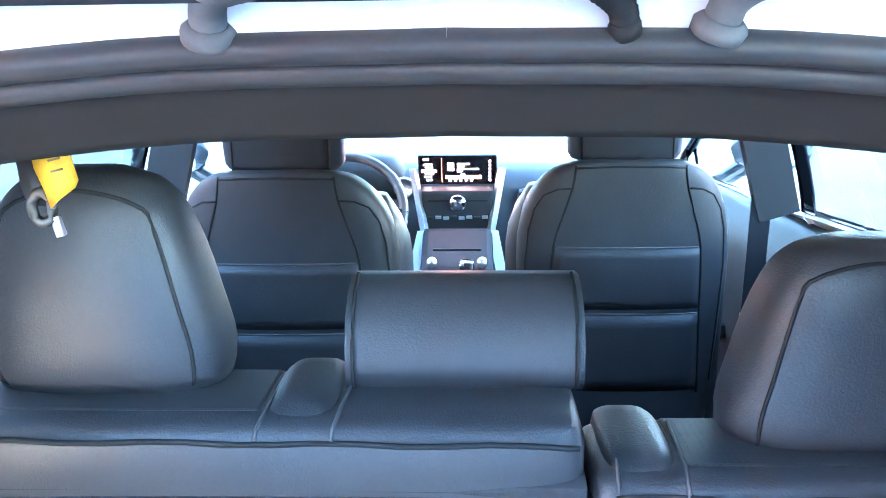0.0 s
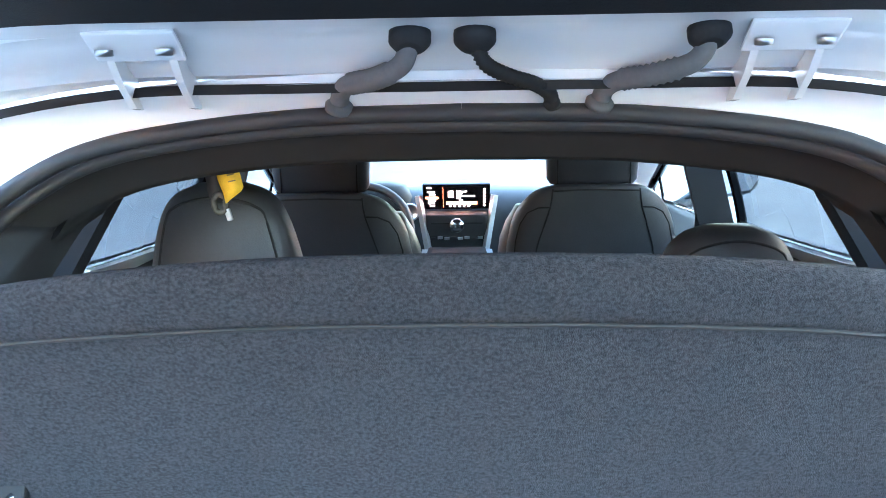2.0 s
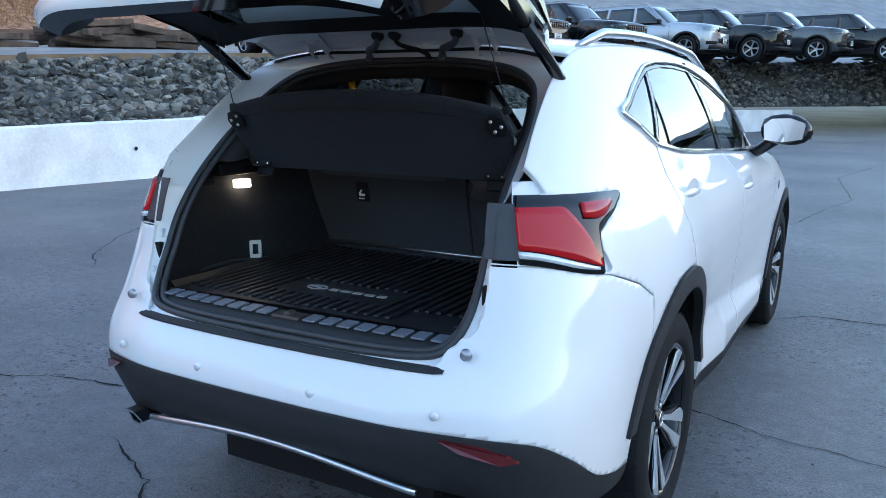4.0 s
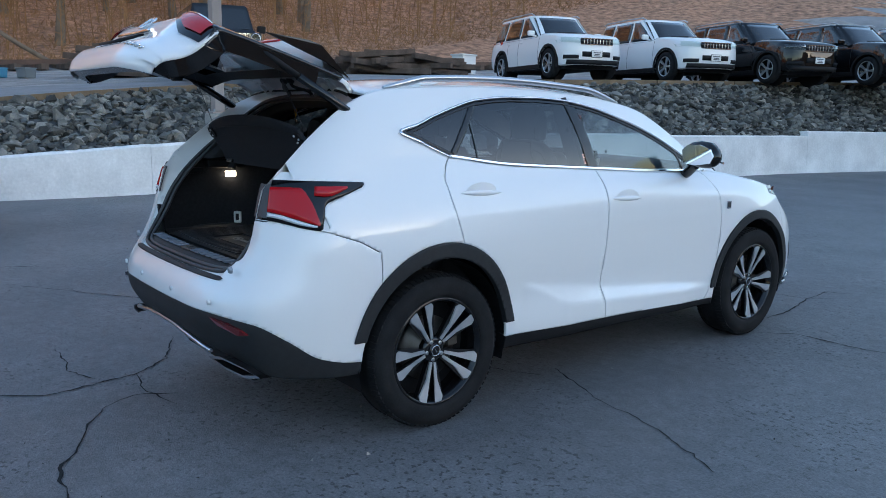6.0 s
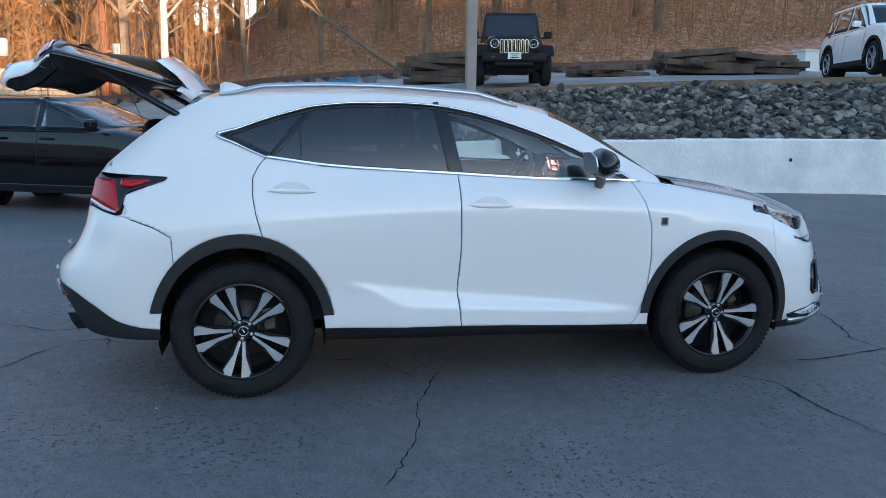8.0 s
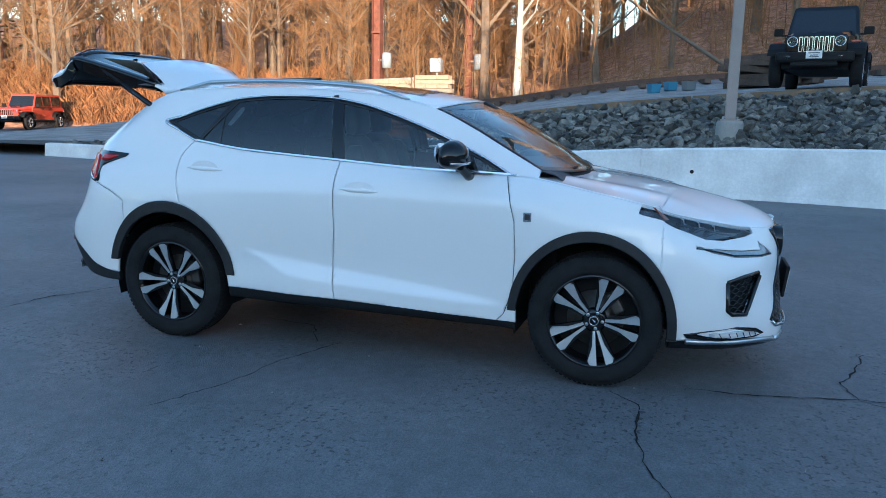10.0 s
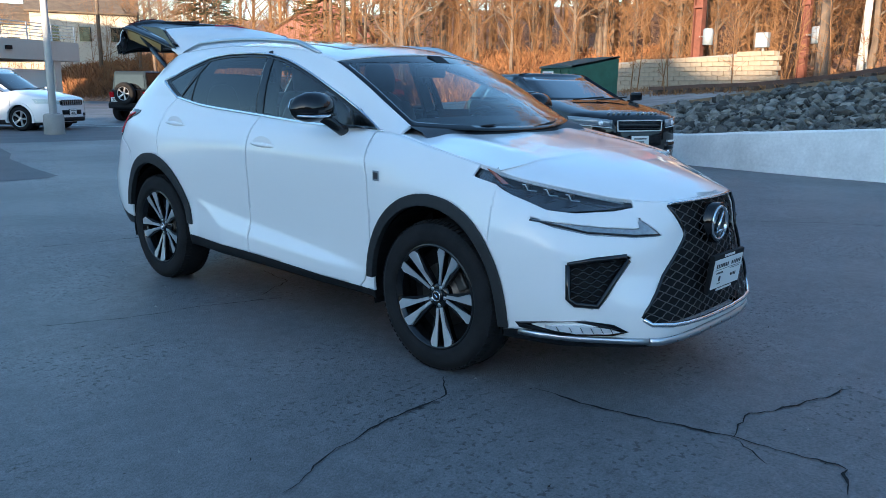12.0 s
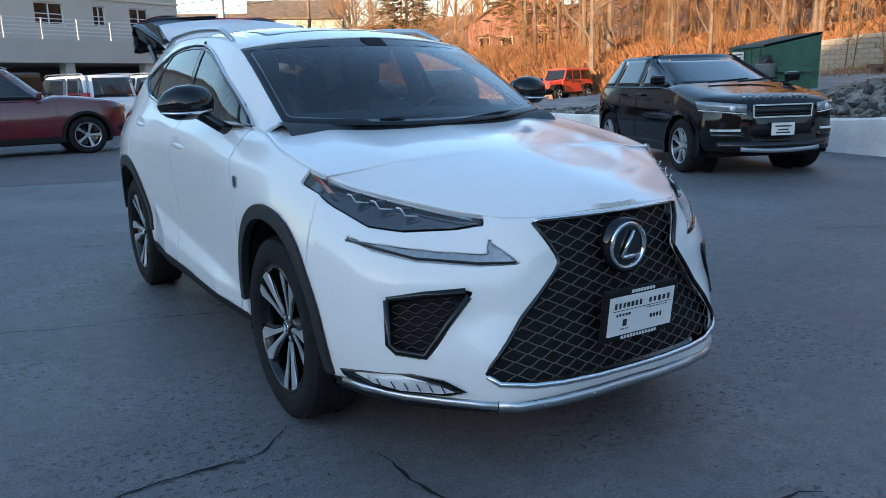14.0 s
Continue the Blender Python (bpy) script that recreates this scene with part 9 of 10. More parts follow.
places = []
for _ in range(2600):
    yy = rnd.uniform(-9, 24)
    p = slope_at(yy, 1.0)
    x = p.x - abs(rnd.gauss(0, .28))
    places.append((x, yy, p.z - .01))
blades("dry_grass", "thin strip of dry yellow grass along the slope's top", places, "dry_grass", .09, .006, rnd)

# lamp pole on its concrete foot
zb = float(wall_h(3.7))
pole = empty("lamp_pole", "tall grey-brown square steel light pole on a concrete foot", "lamp pole", m=pose(-10.49, 3.7, 0.75))
bm = bmesh.new()
lathe(bm, [(-.3, .24), (.55, .24), (.6, .22), (.6, 0)], 20, "z")
part("foot", normals(bm), "concrete", pole)
bm = bmesh.new()
box(bm, (.34, .34, .03), (0, 0, .615), .004)
part("base_plate", bm, "pole_grey", pole)
for sx in (-.12, .12):
    for sy in (-.12, .12):
        bm = bmesh.new()
        lathe(bm, [(.6, .018), (.68, .018), (.68, 0)], 6, "z", (sx, sy, 0))
        part("bolt", bm, "galv", pole)
bm = bmesh.new()
box(bm, (.19, .19, 7.6), (0, 0, .63 + 3.8), .02)
part("shaft", bm, "pole_grey", pole)
bm = bmesh.new()
box(bm, (.9, .3, .12), (.5, 0, 8.15), .03)
part("lamp_head", bm, "pole_grey", pole)


def woodpile(at, rz, n, length, rs):
    m = pose(at[0], at[1], terrain(*at), 0, 0, rz)
    pile = empty("woodpile", "untidy pile of old dark railway sleepers", "wood pile", "woodpiles", m=m)
    for k in range(n):
        lay = k // 6
        bm = bmesh.new()
        box(bm, (length * rs.uniform(.7, 1.05), .22, .18), (0, 0, 0), .015)
        o = part("sleeper", bm, "old_wood", pile)
        o.matrix_basis = pose(rs.uniform(-.4, .4), (k % 6 - 2.5) * .27 + rs.uniform(-.06, .06), .09 + lay * .19, rs.uniform(-6, 6), rs.uniform(-7, 7), rs.gauss(0, 20))
    return pile


woodpile((-20.7, 5.2), 70, 26, 2.6, rnd)
woodpile((-19.6, 13.4), 80, 20, 2.7, rnd)
woodpile((-19.0, 15.2), 60, 14, 2.5, rnd)
woodpile((-20.6, 10.6), 100, 8, 2.2, rnd)

# railway track
track_x = spline([-40, -22, -7.4, 2.5, 7.5, 20, 60], [-33.4, -32.6, -31.2, -28.2, -26.8, -25.2, -24.0])
track = empty("railway_track", "rusty railway track on grey ballast", "railway", kind="structure")
for off in (-.72, .72):
    bm = bmesh.new()
    ys = np.arange(-14, 44, 1.0)
    for a, b in zip(ys, ys[1:]):
        pa = Vector((float(track_x(a)) + off, a, terrain(float(track_x(a)), a) + .22))
        pb = Vector((float(track_x(b)) + off, b, terrain(float(track_x(b)), b) + .22))
        bar(bm, pa, pb, .07, .16)
    part("rail", bm, "rail_rust", track)
bm = bmesh.new()
box(bm, (2.5, .24, .2), (0, 0, 0), .01)
me = bpy.data.meshes.new("sleeper")
bm.to_mesh(me)
bm.free()
me.materials.append(M["old_wood"])
for y in np.arange(-13.5, 43.5, .8):
    x = float(track_x(y))
    shared("sleeper", me, track, pose(x, y, terrain(x, y) + .05, 0, 0, 6 if y < 12 else 1))

# things beside the track
cab = empty("relay_cabinet", "small white metal trackside cabinet", "cabinet", m=pose(-21, 18.3, terrain(-21, 18.3), 0, 0, 10))
bm = bmesh.new()
box(bm, (.6, .8, .7), (0, 0, .35), .03)
part("body", bm, "rail_white", cab)
bm = bmesh.new()
box(bm, (.68, .88, .06), (0, 0, .73), .02)
part("lid", bm, "rail_white", cab)
for x, y, mat, lab in ((-22.4, 1.7, "tarp_blue", "blue plastic bin"), (-22.2, 2.8, "tub_grey", "pale grey bin"), (-23.0, 2.2, "tarp_blue", "blue folded tarpaulin heap")):
    bn = empty("storage_bin", lab + " on the gravel", "bin", m=pose(x, y, terrain(x, y), 0, 0, 20))
    bm = bmesh.new()
    box(bm, (.46, .30, .27), (0, 0, .135), .03, None, 2, 1.12)
    part("tub", bm, mat, bn)
    bm = bmesh.new()
    box(bm, (.54, .36, .03), (0, 0, .28), .010)
    part("lid", bm, mat, bn)
log = empty("fallen_trunk", "bare grey tree trunk leaning over the track", "log", m=pose(-27.5, 3.2, terrain(-27.5, 3.2)))
bm = bmesh.new()
tube(bm, [(0, 2.2, -.1), (-.1, .5, .9), (0, -1.5, 2.2), (.1, -3.2, 3.4), (.2, -4.4, 4.4)], [.09, .08, .06, .04, .02], 8)
part("trunk", bm, "bark", log)
for k in range(5):
    bm = bmesh.new()
    a = -1.0 - k * .7
    tube(bm, [(0, a, 2.0 + k * .35), (rnd.uniform(-.5, .5), a - .4, 2.4 + k * .45), (rnd.uniform(-1, 1), a - .9, 3 + k * .5)], [.04, .025, .01], 5)
    part("limb", bm, "twig", log)

# tan block wall: courses of separate blocks
bw = empty("block_wall", "tan concrete block wall stepped along the bank", "wall", kind="structure")
a, b = Vector((-32.4, -8.5, 0)), Vector((-34.4, -19.2, 0))
along = (b - a).normalized()
out = Vector((along.y, -along.x, 0))
if out.x < 0:
    out = -out
n_len, blk, hh = (b - a).length, .62, .215
mesh_tb = {}
for c in range(14):
    k = 0
    s = -(.31 if c % 2 else 0)
    while s < n_len:
        p = a + along * max(s + blk / 2, .1)
        f = (s + blk / 2) / n_len
        z = .30 + c * hh
        top = 3.12 - .40 * f
        bot = 1.55 - 1.25 * f
        if bot - .25 < z and z + hh <= top + .05:
            key = (c + k) % 4
            if key not in mesh_tb:
                bm = bmesh.new()
                box(bm, (.3, blk - .014, hh - .012), (.008 * key, 0, 0), .012, None, 1)
                me = bpy.data.meshes.new("block")
                bm.to_mesh(me)
                bm.free()
                me.materials.append(M["tan_block"])
                mesh_tb[key] = me
            shared("block", mesh_tb[key], bw, Matrix.Translation(p + Vector((0, 0, z + hh / 2))) @ Matrix.Rotation(math.atan2(along.y, along.x) - math.pi / 2, 4, 'Z'))
        s += blk
        k += 1
bm = bmesh.new()
rows = [[p - out * .08 + Vector((0, 0, z)) for z in (0, 1.4, 3.08 - .40 * f)] + [p - out * .3 + Vector((0, 0, 3.08 - .4 * f)), p - out * .3] for f, p in ((0, a), (.5, a.lerp(b, .5)), (1, b))]
bm.free()
bm = grid(rows)
part("mortar", normals(bm), "concrete", bw)

# rusty line masts with fittings, and the box on its post
for x, y, w in ((-33.9, -12.9, .42), (-35.4, -8.4, .34)):
    z0 = 1.2
    mast = empty("line_mast", "rust-brown steel railway mast with grey fittings", "mast", "line masts", m=pose(x, y, z0))
    bm = bmesh.new()
    box(bm, (w, .03, 12), (0, w / 2, 6), 0)
    box(bm, (w, .03, 12), (0, -w / 2, 6), 0)
    box(bm, (.03, w, 12), (0, 0, 6), 0)
    part("column", bm, "rust_steel", mast)
    bm = bmesh.new()
    box(bm, (w * 1.15, w * 1.15, .12), (0, 0, 4.1), .01)
    part("collar", bm, "rust_steel", mast)
    bm = bmesh.new()
    lathe(bm, [(0, .0), (0, .24), (.7, .24), (.76, .18), (.76, 0)], 18, "z", (.25, .62, 2.3))
    part("tank", normals(bm), "elbox", mast, "blue-grey round transformer")
    bm = bmesh.new()
    bar(bm, (.1, .1, 2.7), (.22, .5, 2.7), .06, .06)
    part("bracket", bm, "galv", mast)
    bm = bmesh.new()
    tube(bm, [(.2, .5, 3.05), (.1, .4, 5), (.1, .3, 11)], .02, 5)
    part("cable", bm, "wire", mast)
bx = empty("electric_box", "pale blue-grey electrical box on a steel post", "electric box", m=pose(-33.2, -9.4, 1.6))
bm = bmesh.new()
box(bm, (.1, .1, 2.2), (0, 0, 1.0), .01)
part("post", bm, "galv", bx)
bm = bmesh.new()
box(bm, (.4, .55, .65), (.1, 0, 2.0), .02)
part("casing", bm, "elbox", bx)

# dumpster, tub and bag
DUMP_Z = max(0.0, terrain(-22.9, -12.4)) - .12
dm = empty("dumpster", "dark green steel dumpster with a sloped lid", "dumpster", m=pose(-22.9, -12.4, DUMP_Z, 0, 0, -24) @ Matrix.Scale(1.08, 4))
bm = bmesh.new()
plate(bm, [(.9, -1.1, .12), (.9, 1.1, .12), (-.9, 1.1, .12), (-.9, -1.1, .12)], (0, 0, .05))
rows = [[(.9, -1.1, .15), (.9, 1.1, .15), (-.9, 1.1, .15), (-.9, -1.1, .15)], [(.92, -1.12, 1.45), (.92, 1.12, 1.45), (-.92, 1.12, 1.8), (-.92, -1.12, 1.8)]]
g = grid(rows, True)
me = bpy.data.meshes.new("t")
g.to_mesh(me)
g.free()
bm.from_mesh(me)
bpy.data.meshes.remove(me)
part("bin_body", normals(bm), "dump_green", dm)
for k in (-.8, -.27, .27, .8):
    bm = bmesh.new()
    box(bm, (.06, .08, 1.2), (.93, k, .8), .01)
    part("rib", bm, "dump_green", dm)
for s in (-.56, .56):
    bm = bmesh.new()
    rows = [[(1.0, s - .55, 1.46), (.98, s - .55, 1.52), (-.95, s - .55, 1.88), (-.97, s - .55, 1.82)], [(1.0, s + .55, 1.46), (.98, s + .55, 1.52), (-.95, s + .55, 1.88), (-.97, s + .55, 1.82)]]
    bm.free()
    bm = grid([r + [r[0]] for r in rows])
    part("lid", normals(bm), "dump_lid", dm)
bm = bmesh.new()
box(bm, (.015, .75, .42), (.968, -.5, 1.15), .003)
sg = part("sign", bm, "white_card", dm, "white printed notice")
bm = bmesh.new()
for z, w in ((.12, .6), (.03, .45), (-.05, .55), (-.13, .4)):
    box(bm, (.006, w, .04), (.979, -.5, 1.15 + z))
part("sign_print", bm, "ink", sg)
for s in (-1, 1):
    bm = bmesh.new()
    box(bm, (1.2, .16, .16), (0, s * 1.18, .75), .02)
    part("fork_pocket", bm, "dump_green", dm)
tb = empty("waste_tub", "grey plastic waste tub with a black bag", "bin", m=pose(-21.4, -11.6, max(0.0, terrain(-21.4, -11.6)), 0, 0, 10))
bm = bmesh.new()
lathe(bm, [(0, 0), (0, .26), (.9, .33), (.92, .35), (.95, .34), (.9, .31), (.1, .25)], 20, "z")
part("tub", normals(bm), "tub_grey", tb)
bm = bmesh.new()
bmesh.ops.create_icosphere(bm, subdivisions=2, radius=.3, matrix=Matrix.Translation((0, 0, .95)))
for v in bm.verts:
    v.co += Vector((1, 1, 1.2)) * .09 * noise.noise(v.co * 6)
part("bag", bm, "bag", tb, "crumpled black bag")

# ---- far bank, woods, brush ----
rw = random.Random(5)


def far_edge(y):
    return -36.0 + 12.0 * (-14 - y) / 48.0


far_rise = pchip([0, 2, 6, 30, 80, 160], [0, .9, 2.5, 5, 14, 20])


def far_bank_z(x, y):
    d = far_edge(y) - x
    return float(far_rise(min(max(d, 0), 160))) * (1 if y < -20 else max(.45 if d > 10 else 0, (-6 - y) / 14)) - .02 + .25 * noise.noise(Vector((x * .2, y * .2, 9))) * (d > 1)


rows = []
for y in np.arange(-170, -7, 4.0):
    rows.append([(far_edge(y) - d, y, far_bank_z(far_edge(y) - d, y)) for d in (0, 1, 2, 4, 6, 9, 13, 18, 24, 30, 40, 55, 80, 120, 160)])
tagged(part("far_bank", normals(grid(rows)), "litter", smooth=True), "rising bank with brown leaves and dry grass", "bank", kind="structure")


def spike(vs, fs, a, b, r0, r1, n=3):
    d = (b - a).normalized()
    s = d.cross(Vector((.3, .5, .8))).normalized()
    t = d.cross(s)
    o = len(vs)
    for p, r in ((a, r0), (b, r1)):
        for k in range(n):
            w = 6.2832 * k / n
            vs.append(p + (s * math.cos(w) + t * math.sin(w)) * r)
    for k in range(n):
        fs.append((o + k, o + (k + 1) % n, o + n + (k + 1) % n, o + n + k))


def bare_tree(seed, h, limbs, twigs, lean=.04):
    rs = random.Random(seed)
    tv, tf, cv, cf = [], [], [], []
    axis, p = [], Vector((0, 0, -.2))
    for k in range(9):
        axis.append(p.copy())
        p = p + Vector((rs.gauss(0, lean) * h / 8, rs.gauss(0, lean) * h / 8, h / 8))
    r0 = h * .0125
    for k in range(8):
        spike(tv, tf, axis[k], axis[k + 1], r0 * (1.25 if k == 0 else 1 - k / 9), r0 * (1 - (k + 1) / 9), 7)
    for i in range(limbs):
        u = rs.uniform(.16, .97)
        k = min(7, int(u * 8))
        a = axis[k].lerp(axis[k + 1], u * 8 - k)
        ang = rs.uniform(0, 6.283)
        ln = h * (.34 - .22 * u) * rs.uniform(.7, 1.25)
        d = Vector((math.cos(ang), math.sin(ang), rs.uniform(.5, 1.3))).normalized()
        b = a + d * ln * .5
        c = b + (d + Vector((rs.gauss(0, .25), rs.gauss(0, .25), .3))).normalized() * ln * .6
        rr = r0 * .38 * (1.1 - u)
        spike(tv, tf, a, b, rr + .012, rr * .6 + .01, 4)
        spike(tv, tf, b, c, rr * .6 + .01, .008, 4)
        for _ in range(twigs):
            w = rs.uniform(.25, 1)
            q = a.lerp(b, w * 2) if w < .5 else b.lerp(c, w * 2 - 1)
            e = q + Vector((rs.gauss(0, 1), rs.gauss(0, 1), rs.gauss(.5, .7))).normalized() * ln * rs.uniform(.18, .45)
            spike(cv, cf, q, e, .014, .004)
            for _ in range(3):
                g = q.lerp(e, rs.uniform(.3, 1))
                spike(cv, cf, g, g + Vector((rs.gauss(0, 1), rs.gauss(0, 1), rs.gauss(.3, .7))).normalized() * ln * rs.uniform(.08, .22), .010, .004)
    res = []
    for nm, v, f, mat in (("trunk", tv, tf, "bark"), ("crown", cv, cf, "twig")):
        me = bpy.data.meshes.new(nm)
        me.from_pydata(v, [], f)
        me.materials.append(M[mat])
        res.append(me)
    return res


tree_kinds = [bare_tree(s, h, l, t) for s, h, l, t in ((1, 14, 34, 14), (2, 17, 38, 14), (3, 11, 32, 14), (4, 19, 38, 13), (6, 9, 30, 15))]
bush_kinds = [bare_tree(s, 4.5, 18, 9, .1) for s in (21, 22)]


def plant(x, y, z, label, kinds, name="bare_tree", scale=1.0, birch=False):
    me = kinds[rw.randrange(len(kinds))]
    s = scale * rw.uniform(.85, 1.2)
    t = empty(name, label, "tree", "bare trees", m=pose(x, y, z, 0, 0, rw.uniform(0, 360)) @ Matrix.Scale(s, 4))
    for nm, m_ in zip(("trunk", "crown"), me):
        shared(nm, m_, t)
    return t


count = 0
for _ in range(400):
    if count >= 60:
        break
    y = rw.uniform(-62, -12)
    d = rw.uniform(2, 26)
    x = far_edge(y) - d
    if abs((x + 49) * .6 + (y + 61) * -.78) < 7 and x > -60 and y < -44:
        continue
    plant(x, y, far_bank_z(x, y) - .1, "leafless tree in low orange sunlight on the far bank", tree_kinds)
    count += 1
for _ in range(50):
    y = rw.uniform(-24, 58)
    x = -34 - .12 * max(0, y) - rw.uniform(0, 26)
    plant(x, y, terrain(x, y) - .1, "tall leafless tree on the leaf-covered hillside", tree_kinds, scale=1.1)
for _ in range(14):
    y = rw.uniform(-26, -3)
    x = -41 - rw.uniform(0, 20)
    plant(x, y, max(terrain(x, y), far_bank_z(x, y) if y < -8 else 0) - .1, "tall leafless tree on the leaf-covered hillside", tree_kinds, scale=1.1)
# denser stand behind, as one mass
wood_v, wood_i, wood_n = [], [], 0
for k in range(250):
    if k >= 170:
        y = rw.uniform(-48, 14)
        x = -56 - rw.uniform(0, 40)
        z = max(terrain(x, y), far_bank_z(x, y) if y < -8 else 0)
    elif k < 110:
        y = rw.uniform(-110, -14)
        x = far_edge(y) - rw.uniform(18, 70)
        z = far_bank_z(x, y)
    else:
        y = rw.uniform(-20, 70)
        x = -50 - rw.uniform(0, 26)
        z = terrain(x, y)
    tk = tree_kinds[rw.randrange(5)]
    mt = np.array(pose(x, y, z - .2, 0, 0, rw.uniform(0, 360)) @ Matrix.Scale(rw.uniform(.9, 1.3), 4))
    for me, thin in ((tk[0], 0), (tk[1], 2)):
        co = np.empty(len(me.vertices) * 3)
        me.vertices.foreach_get("co", co)
        co = co.reshape(-1, 3)
        idx = np.empty(len(me.loops), int)
        me.loops.foreach_get("vertex_index", idx)
        idx = idx.reshape(-1, 4)
        if thin:                        # every second twig is enough that far off
            co = co.reshape(-1, 6, 3)[k % thin::thin].reshape(-1, 3)
            idx = idx[:len(co) // 6 * 3]
        wood_v.append(co @ mt[:3, :3].T + mt[:3, 3])
        wood_i.append(idx + wood_n)
        wood_n += len(co)
wood_v, wood_i = np.concatenate(wood_v), np.concatenate(wood_i)
me = bpy.data.meshes.new("far_woods")
me.vertices.add(len(wood_v))
me.vertices.foreach_set("co", wood_v.ravel())
me.loops.add(wood_i.size)
me.loops.foreach_set("vertex_index", wood_i.ravel())
me.polygons.add(len(wood_i))
me.polygons.foreach_set("loop_start", np.arange(0, wood_i.size, 4))
me.update(calc_edges=True)
me.materials.append(M["twig"])
tagged(new("far_woods", me), "dense leafless woodland in the distance", "woods", kind="stuff")
bt = empty("birch_tree", "white-barked birch standing beside the track", "tree", m=pose(-34.6, -5.6, terrain(-34.6, -5.6) - .1))
b0 = bare_tree(31, 15, 12, 6, .015)
for nm, me, mat in (("trunk", b0[0], "birch"), ("crown", b0[1], "twig")):
    me.materials[0] = M[mat]
    shared(nm, me, bt)
# thin saplings between the trees
sv, sf = [], []
for _ in range(1300):
    if _ < 700:
        y = rw.uniform(-95, -12)
        x = far_edge(y) - abs(rw.gauss(0, 12)) - .5
        z = far_bank_z(x, y)
    else:
        y = rw.uniform(-16, 60)
        x = -31 - .1 * max(y, 0) - rw.uniform(0, 22)
        z = terrain(x, y)
    h = rw.uniform(2.5, 7)
    a = Vector((x, y, z - .1))
    b = a + Vector((rw.gauss(0, .12) * h, rw.gauss(0, .12) * h, h))
    spike(sv, sf, a, b, .035, .006)
    for k in range(16):
        q = a.lerp(b, rw.uniform(.15, .95))
        e = q + Vector((rw.gauss(0, 1), rw.gauss(0, 1), rw.gauss(.9, .5))).normalized() * h * rw.uniform(.1, .28)
        spike(sv, sf, q, e, .012, .004)
        for _k in range(2):
            g = q.lerp(e, rw.uniform(.4, 1))
            spike(sv, sf, g, g + Vector((rw.gauss(0, 1), rw.gauss(0, 1), rw.gauss(.5, .6))).normalized() * h * .09, .009, .004)
me = bpy.data.meshes.new("saplings")
me.from_pydata(sv, [], sf)
me.materials.append(M["twig"])
tagged(new("saplings", me), "thicket of thin leafless saplings", "saplings", kind="stuff")
# brush: countless thin stems and dead leaves
places = []
for _ in range(20000):
    y = rw.uniform(-95, -13)
    d = abs(rw.gauss(0, 7)) + .3
    x = far_edge(y) - d
    places.append((x, y, far_bank_z(x, y) - .05))
blades("brush", "rust-orange dry brush on the far bank", places, "brush", .85, .007, rw, "brush")
places = []
for _ in range(15000):
    y = rw.uniform(-16, 60)
    x = -30.0 - .1 * max(y, 0) - abs(rw.gauss(0, 9))
    places.append((x, y, terrain(x, y) - .05))
blades("undergrowth", "thin brown stems and dead leaves on the hillside", places, "twig", .30, .008, rw, "brush")


def evergreen(x, y, z, h, w, label, name="evergreen_tree", category="tree"):
    rs = random.Random(int(h * 10 + x))
    t = empty(name, label, category, m=pose(x, y, z))
    bm = bmesh.new()
    tube(bm, [(0, 0, -.2), (0, 0, h * .5), (0, 0, h * .97)], [h * .02 + .04, h * .014, .01], 7)
    part("trunk", bm, "bark", t)
    vs, fs = [], []
    for k in range(int(1100 * max(.5, w / 3))):
        u = rs.random() ** .75
        r = w * (1 - u) ** .8 * rs.uniform(.35, 1.05) * (1 + .25 * math.sin(u * 40 + rs.random()))
        a = rs.uniform(0, 6.283)
        c = Vector((math.cos(a) * r, math.sin(a) * r, h * (.06 + .94 * u)))
        out_d = Vector((math.cos(a), math.sin(a), rs.uniform(-.35, .2)))
        side = Vector((-math.sin(a), math.cos(a), rs.uniform(-.4, .4)))
        ln = rs.uniform(.3, .8) * w / 2.5
        o = len(vs)
        vs += [c - out_d * ln * .5 + side * .02, c + side * ln * .22, c + out_d * ln * .6, c - side * ln * .22 - Vector((0, 0, .06))]
        fs += [(o, o + 1, o + 2), (o, o + 2, o + 3)]
    me = bpy.data.meshes.new("crown")
    me.from_pydata(vs, [], fs)
    me.materials.append(M["needles"])
    shared("crown", me, t)


evergreen(-44.5, -55, far_bank_z(-44.5, -55), 12, 3.6, "dense evergreen tree beside the pink house")
evergreen(-38.5, -66, far_bank_z(-38.5, -66), 11, 4.2, "broad evergreen tree catching the sun")
evergreen(-52, -52, far_bank_z(-52, -52), 14, 3.8, "tall dark evergreen tree on the bank")
for x, y, h, w in ((1.6, 33.6, 1.4, 2.2), (4.2, 32.0, 1.5, 2.5), (7.2, 30.2, 1.3, 2.2), (3.2, 36.2, 1.8, 2.6), (7, 34, 1.8, 2.6)):
    evergreen(x, y, 2.2, h, w, "low spreading green juniper shrub", "juniper_shrub", "shrub")
plant(-37.5, -2.0, terrain(-37.5, -2) - .1, "leafless tree standing close to the track", tree_kinds, scale=1.0)

